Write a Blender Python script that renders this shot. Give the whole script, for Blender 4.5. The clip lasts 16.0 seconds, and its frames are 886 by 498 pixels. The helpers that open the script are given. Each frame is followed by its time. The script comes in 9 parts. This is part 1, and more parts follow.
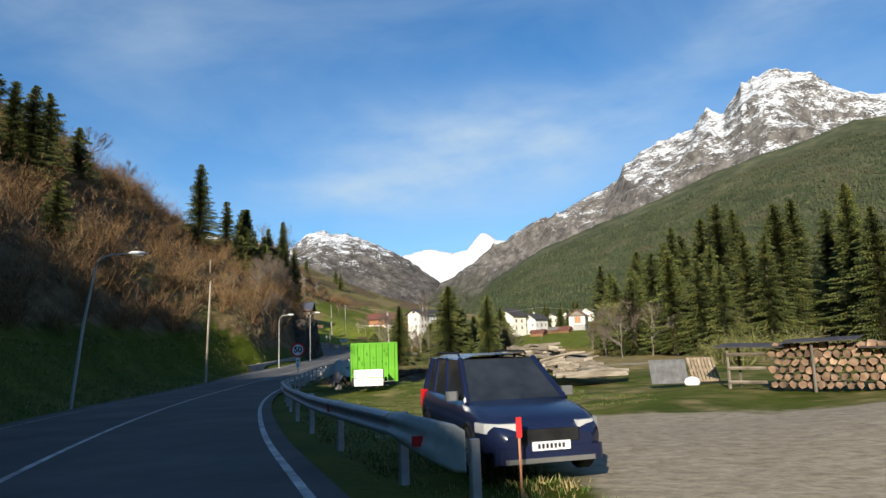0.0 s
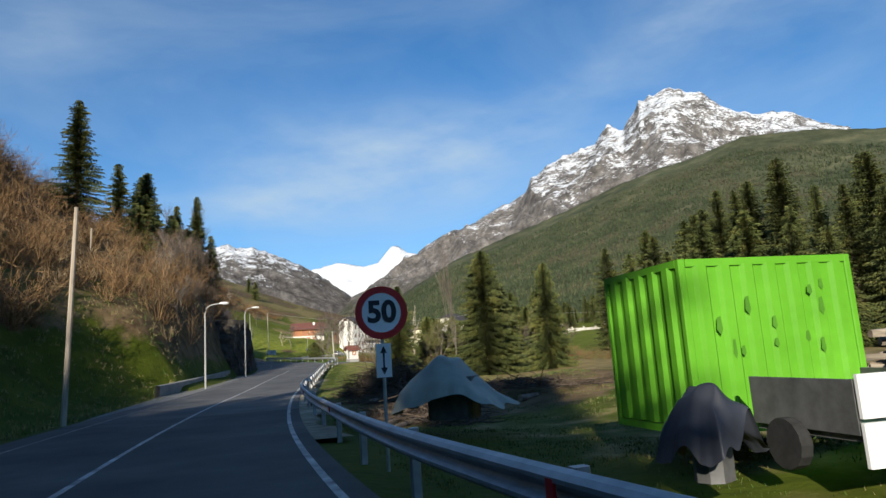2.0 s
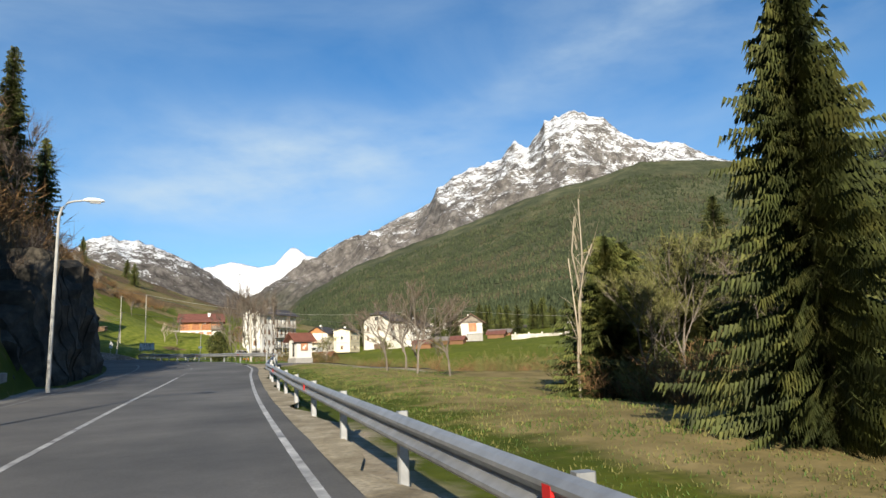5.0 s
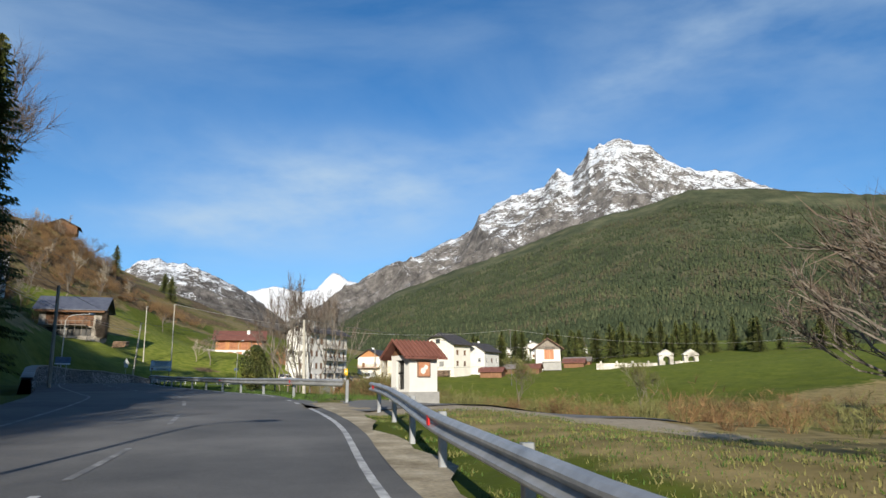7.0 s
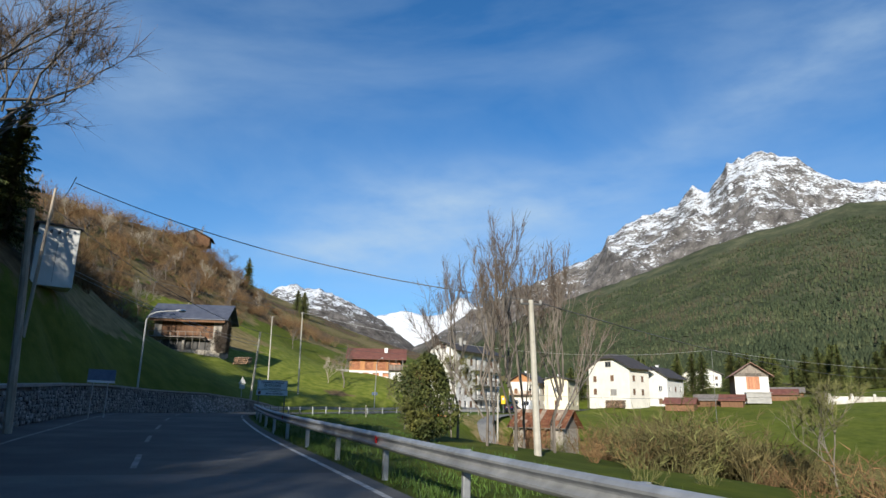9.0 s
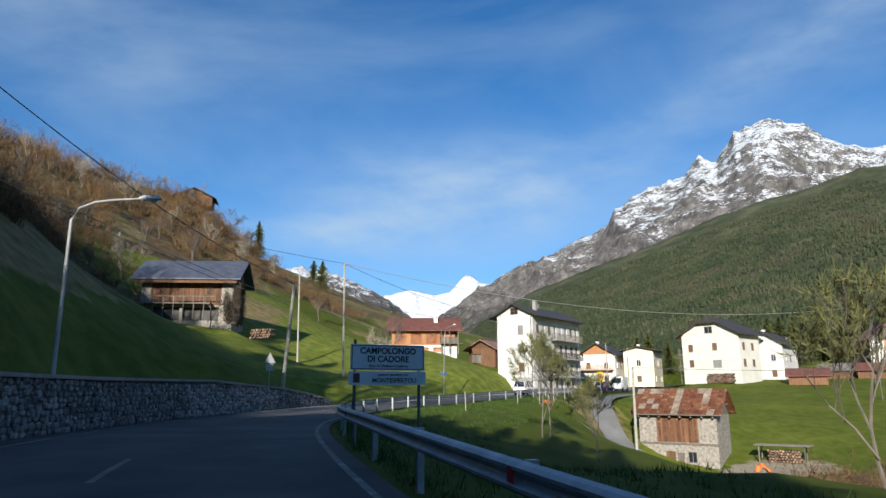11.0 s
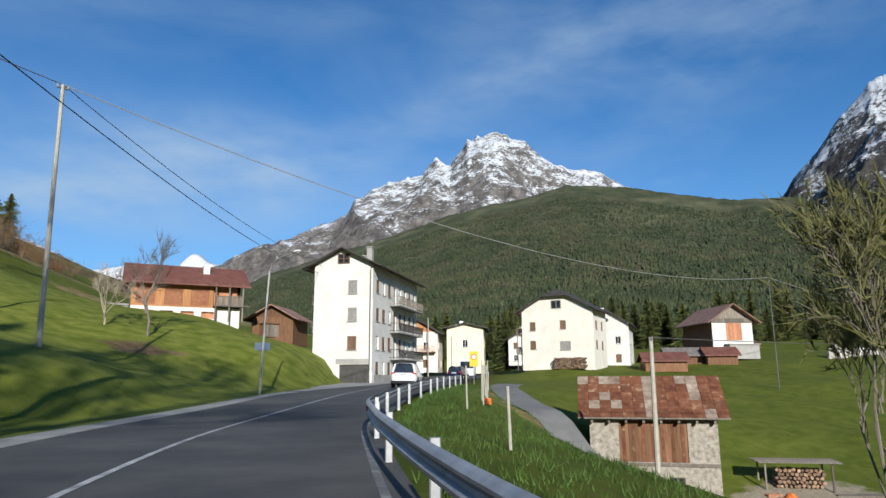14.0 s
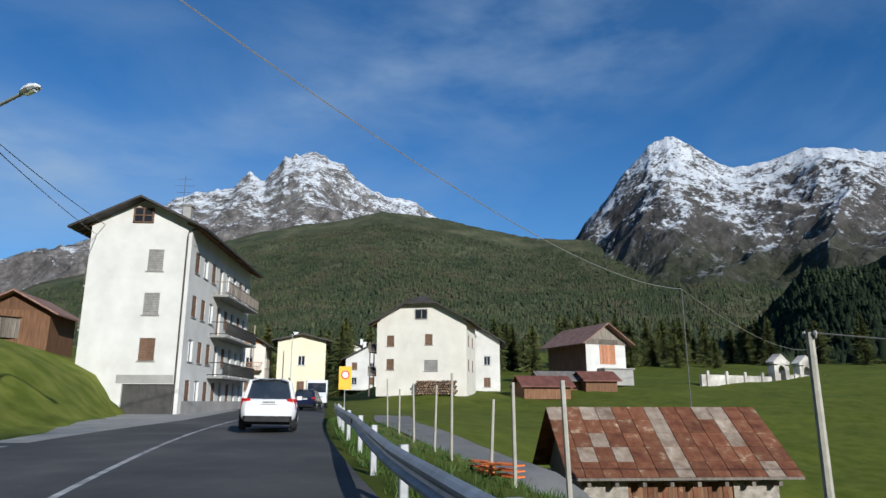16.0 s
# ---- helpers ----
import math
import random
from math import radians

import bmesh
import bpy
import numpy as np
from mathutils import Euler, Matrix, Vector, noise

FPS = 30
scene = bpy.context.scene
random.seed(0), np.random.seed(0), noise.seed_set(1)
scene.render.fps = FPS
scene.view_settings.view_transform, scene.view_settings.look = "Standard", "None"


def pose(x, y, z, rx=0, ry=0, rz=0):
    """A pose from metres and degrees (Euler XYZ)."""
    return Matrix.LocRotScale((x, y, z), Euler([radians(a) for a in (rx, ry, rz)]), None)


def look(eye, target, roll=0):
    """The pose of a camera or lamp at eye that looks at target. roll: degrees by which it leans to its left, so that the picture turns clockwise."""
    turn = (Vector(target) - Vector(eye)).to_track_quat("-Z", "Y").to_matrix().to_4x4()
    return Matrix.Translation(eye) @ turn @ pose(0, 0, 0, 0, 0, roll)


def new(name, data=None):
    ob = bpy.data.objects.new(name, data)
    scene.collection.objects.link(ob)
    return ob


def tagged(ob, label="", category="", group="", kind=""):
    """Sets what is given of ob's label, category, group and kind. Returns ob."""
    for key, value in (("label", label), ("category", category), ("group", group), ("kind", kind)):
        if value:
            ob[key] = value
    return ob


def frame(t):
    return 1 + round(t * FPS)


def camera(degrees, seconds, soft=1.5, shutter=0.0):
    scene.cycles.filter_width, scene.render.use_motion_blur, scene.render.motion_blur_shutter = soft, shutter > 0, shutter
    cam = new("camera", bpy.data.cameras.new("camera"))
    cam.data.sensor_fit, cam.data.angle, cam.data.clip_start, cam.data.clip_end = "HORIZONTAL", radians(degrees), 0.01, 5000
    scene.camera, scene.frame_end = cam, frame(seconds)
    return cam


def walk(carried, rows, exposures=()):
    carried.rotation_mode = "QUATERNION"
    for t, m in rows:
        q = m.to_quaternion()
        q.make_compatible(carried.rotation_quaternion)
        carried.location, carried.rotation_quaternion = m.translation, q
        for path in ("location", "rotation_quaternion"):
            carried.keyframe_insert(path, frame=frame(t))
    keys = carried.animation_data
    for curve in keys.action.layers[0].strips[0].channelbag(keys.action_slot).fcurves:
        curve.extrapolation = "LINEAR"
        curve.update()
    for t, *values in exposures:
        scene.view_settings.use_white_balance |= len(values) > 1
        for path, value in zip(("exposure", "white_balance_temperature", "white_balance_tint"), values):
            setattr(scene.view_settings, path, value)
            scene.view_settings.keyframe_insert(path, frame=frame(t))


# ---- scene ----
cam = camera(68.2, 16.0)
PATH = [
    (0, (0.00, 0.00, 1.34), (-0.042, 9.894, 2.802), -2.01),
    (0.5, (-2.63, 7.48, 1.21), (-2.336, 17.344, 2.805), -1.70),
    (1, (-5.32, 15.16, 1.01), (-4.828, 25.010, 2.685), -2.25),
    (1.5, (-7.85, 22.98, 0.80), (-6.886, 32.768, 2.589), -0.48),
    (2, (-10.01, 30.74, 0.62), (-8.667, 40.522, 2.219), -3.80),
    (2.5, (-11.66, 38.64, 0.47), (-9.879, 48.341, 2.142), -4.67),
    (3, (-12.96, 46.66, 0.36), (-10.458, 56.195, 2.064), -4.68),
    (3.5, (-13.90, 54.71, 0.29), (-10.937, 64.078, 2.153), -4.48),
    (4, (-14.74, 62.81, 0.34), (-11.740, 72.187, 2.105), -3.54),
    (4.5, (-15.16, 70.90, 0.40), (-12.181, 80.259, 2.261), -3.79),
    (5, (-15.29, 78.88, 0.46), (-12.458, 88.323, 2.115), -1.98),
    (5.2, (-15.33, 82.02, 0.49), (-12.550, 91.463, 2.273), -0.89),
    (7.3, (-16.39, 113.12, 1.23), (-14.171, 122.638, 3.355), -0.56),
    (7.5, (-16.49, 116.14, 1.35), (-14.186, 125.629, 3.508), -0.16),
    (8, (-16.99, 123.75, 1.73), (-15.172, 133.376, 3.760), 3.61),
    (8.5, (-18.08, 131.38, 2.02), (-17.133, 141.126, 4.051), 2.23),
    (9, (-19.60, 138.49, 2.24), (-19.258, 148.181, 4.682), 1.22),
    (9.5, (-21.43, 144.68, 2.36), (-21.346, 154.303, 5.086), 1.69),
    (9.7, (-22.13, 147.28, 2.42), (-22.227, 156.915, 5.089), 1.79),
    (11.8, (-32.31, 181.14, 3.30), (-31.665, 190.925, 5.272), -1.76),
    (12, (-32.77, 183.60, 3.29), (-31.790, 193.331, 5.381), -0.50),
    (12.5, (-33.81, 189.43, 3.25), (-32.228, 199.071, 5.394), 0.07),
    (13, (-34.23, 195.64, 3.28), (-31.978, 205.129, 5.472), -0.72),
    (13.5, (-34.23, 201.55, 3.26), (-30.863, 210.717, 5.402), 0.08),
    (14, (-33.77, 207.22, 3.30), (-29.617, 216.113, 5.218), -0.31),
    (14.5, (-32.53, 212.94, 3.38), (-27.504, 221.364, 5.334), -2.45),
    (15, (-31.24, 218.29, 3.47), (-25.517, 226.209, 5.613), -1.26),
    (15.3, (-30.31, 221.54, 3.49), (-24.342, 229.247, 5.715), -1.82),
    (15.5, (-29.59, 223.66, 3.49), (-23.362, 231.133, 5.824), -2.53),
    (16, (-27.54, 228.86, 3.49), (-21.053, 236.118, 5.770), 0.05),
]
walk(cam, [(t, look(eye, target, roll)) for t, eye, target, roll in PATH],
     exposures=[(0.0, 0.32, 6850, 9), (2.0, 0.20, 6650, 9), (3.2, 0.39, 7000, 9), (5.0, 0.42, 7100, 9), (7.4, 0.20, 6500, 9), (9.0, 0.18, 6350, 9), (12.0, 0.13, 6200, 9), (14.5, -0.08, 6050, 9), (16.0, -0.28, 5850, 9)])

# ---- sky and sun ----
SUN_FROM = Vector((-0.25, -0.89, 0.37)).normalized()
world = bpy.data.worlds.new("sky")
scene.world = world
world.use_nodes = True
wn, wl = world.node_tree.nodes, world.node_tree.links
wn.clear()
sky = wn.new("ShaderNodeTexSky")
sky.sky_type, sky.sun_disc = "NISHITA", False
sky.sun_elevation = math.asin(SUN_FROM.z)
sky.sun_rotation = math.atan2(SUN_FROM.x, SUN_FROM.y)
sky.altitude, sky.air_density, sky.dust_density, sky.ozone_density = 900, 1.0, 0.4, 3.0
coord = wn.new("ShaderNodeTexCoord")
stretch = wn.new("ShaderNodeMapping")
stretch.inputs["Rotation"].default_value = (0.25, 0.35, 0.5)
stretch.inputs["Scale"].default_value = (1.4, 2.0, 4.2)
wl.new(coord.outputs["Generated"], stretch.inputs["Vector"])
cirrus = wn.new("ShaderNodeTexNoise")
cirrus.inputs["Scale"].default_value, cirrus.inputs["Detail"].default_value = 1.3, 7
cirrus.inputs["Roughness"].default_value, cirrus.inputs["Distortion"].default_value = 0.55, 0.5
wl.new(stretch.outputs["Vector"], cirrus.inputs["Vector"])
veil = wn.new("ShaderNodeValToRGB")
veil.color_ramp.elements[0].position, veil.color_ramp.elements[0].color = 0.42, (0, 0, 0, 1)
veil.color_ramp.elements[1].position, veil.color_ramp.elements[1].color = 0.82, (0.34, 0.34, 0.34, 1)
wl.new(cirrus.outputs["Fac"], veil.inputs["Fac"])
cloud = wn.new("ShaderNodeMix")
cloud.data_type = "RGBA"
cloud.inputs["B"].default_value = (4.6, 5.9, 7.2, 1)
height = wn.new("ShaderNodeSeparateXYZ")
wl.new(coord.outputs["Generated"], height.inputs["Vector"])
haze = wn.new("ShaderNodeMapRange")
haze.interpolation_type = "SMOOTHSTEP"
haze.inputs["From Min"].default_value, haze.inputs["From Max"].default_value = 0.02, 0.48
haze.inputs["To Min"].default_value, haze.inputs["To Max"].default_value = 0.26, 0.0
wl.new(height.outputs["Z"], haze.inputs["Value"])
# soft banks of thin cloud over the valley head, and a streak above the peak
tufted = wn.new("ShaderNodeTexNoise")
tufted.inputs["Scale"].default_value, tufted.inputs["Detail"].default_value, tufted.inputs["Roughness"].default_value = 7.0, 6, 0.55
flat_ = wn.new("ShaderNodeMapping")
flat_.inputs["Scale"].default_value = (1, 1, 2.6)
wl.new(coord.outputs["Generated"], flat_.inputs["Vector"])
wl.new(flat_.outputs["Vector"], tufted.inputs["Vector"])
veil_sum = veil.outputs["Color"]
for bearing, rise_, wide_, tall_, lean_, dense in ((3, 17, 0.40, 0.12, -4, 0.80), (-9, 13, 0.26, 0.06, -3, 0.40), (25, 23, 0.34, 0.06, -22, 0.34), (58, 27, 0.42, 0.10, -22, 0.30), (-32, 27, 0.40, 0.12, 6, 0.30), (46, 31, 0.50, 0.16, -14, 0.55)):
    az_, el_ = radians(bearing), radians(rise_)
    bank = wn.new("ShaderNodeMapping")
    bank.vector_type = "TEXTURE"
    bank.inputs["Location"].default_value = (math.sin(az_) * math.cos(el_), math.cos(az_) * math.cos(el_), math.sin(el_))
    bank.inputs["Rotation"].default_value = (0, radians(lean_), -az_)
    bank.inputs["Scale"].default_value = (wide_, 0.5, tall_)
    wl.new(coord.outputs["Generated"], bank.inputs["Vector"])
    ball = wn.new("ShaderNodeTexGradient")
    ball.gradient_type = "SPHERICAL"
    wl.new(bank.outputs["Vector"], ball.inputs["Vector"])
    soft_ = wn.new("ShaderNodeMapRange")
    soft_.interpolation_type = "SMOOTHSTEP"
    soft_.inputs["To Max"].default_value = dense
    wl.new(ball.outputs["Fac"], soft_.inputs["Value"])
    broken = wn.new("ShaderNodeMapRange")
    broken.inputs["From Min"].default_value, broken.inputs["From Max"].default_value = 0.32, 0.75
    broken.inputs["To Min"].default_value, broken.inputs["To Max"].default_value = 0.10, 0.85
    wl.new(tufted.outputs["Fac"], broken.inputs["Value"])
    wisp = wn.new("ShaderNodeMath")
    wisp.operation = "MULTIPLY_ADD"
    wl.new(soft_.outputs["Result"], wisp.inputs[0])
    wl.new(broken.outputs["Result"], wisp.inputs[1])
    wl.new(veil_sum, wisp.inputs[2])
    veil_sum = wisp.outputs["Value"]
both = wn.new("ShaderNodeMath")
both.use_clamp = True
both.operation = "ADD"
wl.new(veil_sum, both.inputs[0])
wl.new(haze.outputs["Result"], both.inputs[1])
wl.new(both.outputs["Value"], cloud.inputs["Factor"])
clear = wn.new("ShaderNodeVectorMath")
clear.operation = "MULTIPLY"
clear.inputs[1].default_value = (0.43, 0.94, 1.27)
wl.new(sky.outputs["Color"], clear.inputs[0])
wl.new(clear.outputs["Vector"], cloud.inputs["A"])
back = wn.new("ShaderNodeBackground")
back.inputs["Strength"].default_value = 0.099
wout = wn.new("ShaderNodeOutputWorld")
wl.new(cloud.outputs["Result"], back.inputs["Color"])
wl.new(back.outputs["Background"], wout.inputs["Surface"])

lamp = bpy.data.lights.new("sun", "SUN")
lamp.energy, lamp.angle, lamp.color = 6.2, radians(0.53), (1.0, 0.93, 0.81)
sun = new("sun", lamp)
sun.matrix_world = look(SUN_FROM * 100, (0, 0, 0))


# ---- materials ----
def mat(name, colors, scale=1.0, rough=0.8, metal=0.0, bump=0.0, bump_scale=None, detail=6.0, spread=(0.3, 0.7),
        stretch=(1, 1, 1), per_object=0.0, big=0.0, big_scale=0.1, island=0.0, spec=0.3, fine=0.0, fine_scale=20.0):
    """A procedural surface: noise between colours at one scale, a broad variation, fine grain and relief."""
    m = bpy.data.materials.new(name)
    m.use_nodes = True
    n, l = m.node_tree.nodes, m.node_tree.links
    b = n["Principled BSDF"]
    b.inputs["Roughness"].default_value, b.inputs["Metallic"].default_value = rough, metal
    b.inputs["Specular IOR Level"].default_value = spec
    tc = n.new("ShaderNodeTexCoord")
    mp = n.new("ShaderNodeMapping")
    mp.inputs["Scale"].default_value = stretch
    if per_object:
        shift = n.new("ShaderNodeObjectInfo")
        apart = n.new("ShaderNodeVectorMath")
        apart.operation = "MULTIPLY_ADD"
        apart.inputs[0].default_value = (1, 1, 1)
        spread_ = n.new("ShaderNodeMath")
        spread_.operation = "MULTIPLY"
        spread_.inputs[1].default_value = 53.0
        l.new(shift.outputs["Random"], spread_.inputs[0])
        l.new(spread_.outputs["Value"], apart.inputs[1])
        l.new(tc.outputs["Object"], apart.inputs[2])
        l.new(apart.outputs["Vector"], mp.inputs["Vector"])
    else:
        l.new(tc.outputs["Object"], mp.inputs["Vector"])
    nz = n.new("ShaderNodeTexNoise")
    nz.inputs["Scale"].default_value, nz.inputs["Detail"].default_value = scale, detail
    nz.inputs["Roughness"].default_value = 0.62
    l.new(mp.outputs["Vector"], nz.inputs["Vector"])
    ramp = n.new("ShaderNodeValToRGB")
    e = ramp.color_ramp.elements
    while len(e) < len(colors):
        e.new(0.5)
    for k, c in enumerate(colors):
        e[k].position = spread[0] + (spread[1] - spread[0]) * k / max(1, len(colors) - 1)
        e[k].color = (*c, 1)
    l.new(nz.outputs["Fac"], ramp.inputs["Fac"])
    col = ramp.outputs["Color"]

    def vary(col, fac_socket, amount):
        mr = n.new("ShaderNodeMapRange")
        mr.inputs["To Min"].default_value, mr.inputs["To Max"].default_value = 1 - amount, 1 + amount
        l.new(fac_socket, mr.inputs["Value"])
        mx = n.new("ShaderNodeVectorMath")
        mx.operation = "SCALE"
        l.new(col, mx.inputs[0])
        l.new(mr.outputs["Result"], mx.inputs["Scale"])
        return mx.outputs["Vector"]

    if big:
        bn = n.new("ShaderNodeTexNoise")
        bn.inputs["Scale"].default_value, bn.inputs["Detail"].default_value = big_scale, 3
        l.new(tc.outputs["Object"], bn.inputs["Vector"])
        col = vary(col, bn.outputs["Fac"], big)
    if fine:
        fn = n.new("ShaderNodeTexNoise")
        fn.inputs["Scale"].default_value, fn.inputs["Detail"].default_value = fine_scale, 4
        l.new(tc.outputs["Object"], fn.inputs["Vector"])
        col = vary(col, fn.outputs["Fac"], fine)
    if per_object:
        oi = n.new("ShaderNodeObjectInfo")
        col = vary(col, oi.outputs["Random"], per_object)
    if island:
        gi = n.new("ShaderNodeNewGeometry")
        col = vary(col, gi.outputs["Random Per Island"], island)
    l.new(col, b.inputs["Base Color"])
    if bump:
        bz = n.new("ShaderNodeTexNoise")
        bz.inputs["Scale"].default_value, bz.inputs["Detail"].default_value = bump_scale or scale * 4, 5
        l.new(mp.outputs["Vector"], bz.inputs["Vector"])
        bp = n.new("ShaderNodeBump")
        bp.inputs["Strength"].default_value, bp.inputs["Distance"].default_value = min(1, bump), 0.05 * bump
        l.new(bz.outputs["Fac"], bp.inputs["Height"])
        l.new(bp.outputs["Normal"], b.inputs["Normal"])
    return m


ASPHALT = mat("asphalt", [(0.040, 0.040, 0.042), (0.067, 0.066, 0.065), (0.104, 0.101, 0.096)], 0.35, 0.82, bump=0.25, bump_scale=40, big=0.25, big_scale=0.08, fine=0.25, fine_scale=30)
PALE_ASPHALT = mat("pale_asphalt", [(0.066, 0.066, 0.067), (0.100, 0.098, 0.096), (0.140, 0.136, 0.130)], 0.35, 0.82, bump=0.25, bump_scale=40, big=0.2, big_scale=0.08, fine=0.3, fine_scale=30)
ROAD_GREY = mat("bleached_asphalt", [(0.10, 0.10, 0.10), (0.165, 0.16, 0.15)], 0.5, 0.85, bump=0.3, bump_scale=30, fine=0.25)
OLD_ASPHALT = mat("worn_asphalt", [(0.14, 0.137, 0.13), (0.225, 0.218, 0.205)], 0.5, 0.85, bump=0.3, bump_scale=30, fine=0.2)
LINE = mat("road_paint", [(0.13, 0.13, 0.13), (0.36, 0.36, 0.355), (0.58, 0.58, 0.57)], 2.2, 0.6, fine=0.3, fine_scale=9)
FADED_LINE = mat("worn_road_paint", [(0.09, 0.09, 0.09), (0.15, 0.15, 0.148), (0.30, 0.30, 0.295)], 2.2, 0.7, fine=0.35, fine_scale=9)
VERGE = mat("verge_soil", [(0.16, 0.13, 0.085), (0.27, 0.23, 0.16), (0.42, 0.37, 0.28)], 1.3, 0.95, bump=0.7, bump_scale=14, fine=0.4, fine_scale=16, big=0.25, big_scale=0.4)
CONCRETE = mat("concrete", [(0.22, 0.215, 0.20), (0.36, 0.35, 0.33)], 0.9, 0.9, bump=0.3, bump_scale=14, fine=0.15, big=0.15)
STEEL = mat("galvanised_steel", [(0.30, 0.31, 0.32), (0.48, 0.49, 0.50)], 1.5, 0.5, 0.6, bump=0.1, bump_scale=20, fine=0.15, fine_scale=6)
DARK_STEEL = mat("weathered_steel", [(0.10, 0.10, 0.10), (0.2, 0.2, 0.2)], 3, 0.6, 0.5)
POLE_GREY = mat("pole_metal", [(0.35, 0.35, 0.34), (0.5, 0.5, 0.48)], 2, 0.55, 0.4, fine=0.15)
POLE_WOOD = mat("pole_wood", [(0.26, 0.215, 0.165), (0.46, 0.39, 0.31)], 2, 0.85, stretch=(3, 3, 0.3), bump=0.3)
POLE_PALE = mat("pale_concrete_pole", [(0.32, 0.30, 0.25), (0.48, 0.45, 0.385)], 2, 0.8, bump=0.2, fine=0.15)
PLASTER = mat("white_plaster", [(0.56, 0.545, 0.51), (0.70, 0.685, 0.645)], 0.5, 0.9, bump=0.15, bump_scale=12, big=0.14, big_scale=0.3, fine=0.10)
CREAM = mat("cream_plaster", [(0.64, 0.60, 0.52), (0.76, 0.72, 0.64)], 0.5, 0.9, bump=0.15, bump_scale=12, fine=0.1, big=0.16, big_scale=0.3)
YELLOW_PLASTER = mat("yellow_plaster", [(0.72, 0.64, 0.45), (0.79, 0.72, 0.54)], 0.5, 0.9, bump=0.15, bump_scale=12)
WEATHERED = mat("weathered_plaster", [(0.22, 0.20, 0.17), (0.46, 0.43, 0.38), (0.66, 0.63, 0.57)], 0.35, 0.92, bump=0.4, bump_scale=6, big=0.35, big_scale=0.5, fine=0.2)
GARAGE = mat("dark_garage_paint", [(0.045, 0.043, 0.04), (0.085, 0.08, 0.075)], 2, 0.6)
GREY_PLASTER = mat("grey_plaster", [(0.28, 0.27, 0.25), (0.40, 0.385, 0.36)], 0.6, 0.9, bump=0.2, bump_scale=10)
RUBBLE = mat("rubble_masonry", [(0.15, 0.13, 0.105), (0.32, 0.285, 0.24), (0.44, 0.40, 0.345)], 3.0, 0.92, bump=0.9, bump_scale=4, fine=0.2, fine_scale=8)
STONE = mat("field_stone", [(0.15, 0.145, 0.14), (0.42, 0.41, 0.39)], 2.5, 0.9, bump=0.5, bump_scale=8, per_object=0.4, island=0.5)
MORTAR = mat("dark_mortar", [(0.07, 0.07, 0.065), (0.14, 0.13, 0.125)], 2, 0.95, bump=0.4)
DARK_ROOF = mat("dark_roofing", [(0.035, 0.03, 0.028), (0.075, 0.065, 0.06)], 1.5, 0.6, bump=0.2, fine=0.2, fine_scale=8)
BLUE_ROOF = mat("slate_blue_roofing", [(0.05, 0.055, 0.08), (0.10, 0.11, 0.14)], 1.2, 0.45, bump=0.15, fine=0.2)
RED_ROOF = mat("red_brown_roofing", [(0.115, 0.045, 0.034), (0.205, 0.085, 0.062)], 1.2, 0.65, bump=0.15, fine=0.25, fine_scale=6)
PALE_RED_ROOF = mat("faded_red_roofing", [(0.19, 0.10, 0.075), (0.34, 0.21, 0.16)], 1.2, 0.75, bump=0.2, fine=0.3, fine_scale=5)
GREY_ROOF = mat("grey_shingle_roofing", [(0.11, 0.095, 0.085), (0.24, 0.21, 0.19)], 1.5, 0.8, bump=0.4, fine=0.25, fine_scale=7)
RUST = mat("rusted_sheet", [(0.070, 0.024, 0.014), (0.125, 0.044, 0.023), (0.16, 0.062, 0.031), (0.19, 0.084, 0.044), (0.40, 0.31, 0.21)], 1.6, 0.75, 0.1, spread=(0.28, 0.70), bump=0.2, fine=0.3, fine_scale=5, per_object=0.2)
BARE_SHEET = mat("bare_sheet", [(0.20, 0.13, 0.085), (0.44, 0.36, 0.28)], 1.8, 0.6, 0.2, fine=0.25, fine_scale=6, per_object=0.15)
WOOD = mat("brown_boards", [(0.10, 0.05, 0.028), (0.22, 0.115, 0.06)], 1.2, 0.8, stretch=(6, 6, 0.5), bump=0.3, per_object=0.3, island=0.25)
ORANGE_WOOD = mat("orange_boards", [(0.34, 0.15, 0.06), (0.50, 0.25, 0.11)], 1.2, 0.75, stretch=(6, 6, 0.6), bump=0.2, per_object=0.12, island=0.12)
OLD_WOOD = mat("grey_boards", [(0.10, 0.085, 0.07), (0.25, 0.215, 0.18)], 1.3, 0.88, stretch=(6, 6, 0.5), bump=0.35, per_object=0.3, island=0.25)
BRICK = mat("orange_brickwork", [(0.36, 0.15, 0.08), (0.52, 0.26, 0.15)], 2.2, 0.85, bump=0.4, bump_scale=9, per_object=0.2, island=0.2)
GLASS = mat("window_glass", [(0.012, 0.015, 0.02), (0.035, 0.04, 0.05)], 0.6, 0.08, spec=0.6)
SHUTTER_BROWN = mat("brown_shutter", [(0.13, 0.075, 0.045), (0.2, 0.12, 0.08)], 3, 0.75, per_object=0.2)
SHUTTER_GREY = mat("grey_shutter", [(0.20, 0.19, 0.18), (0.32, 0.31, 0.29)], 3, 0.8, per_object=0.15)
BLACK = mat("black_iron", [(0.012, 0.012, 0.013), (0.03, 0.03, 0.03)], 5, 0.5, 0.4)
GREEN_STEEL = mat("green_container_paint", [(0.085, 0.29, 0.014), (0.12, 0.37, 0.025)], 0.8, 0.5, bump=0.08, fine=0.12, fine_scale=5, big=0.15, big_scale=0.5)
DENT_GREEN = mat("dark_green_dent", [(0.045, 0.16, 0.010), (0.07, 0.22, 0.016)], 4, 0.8)
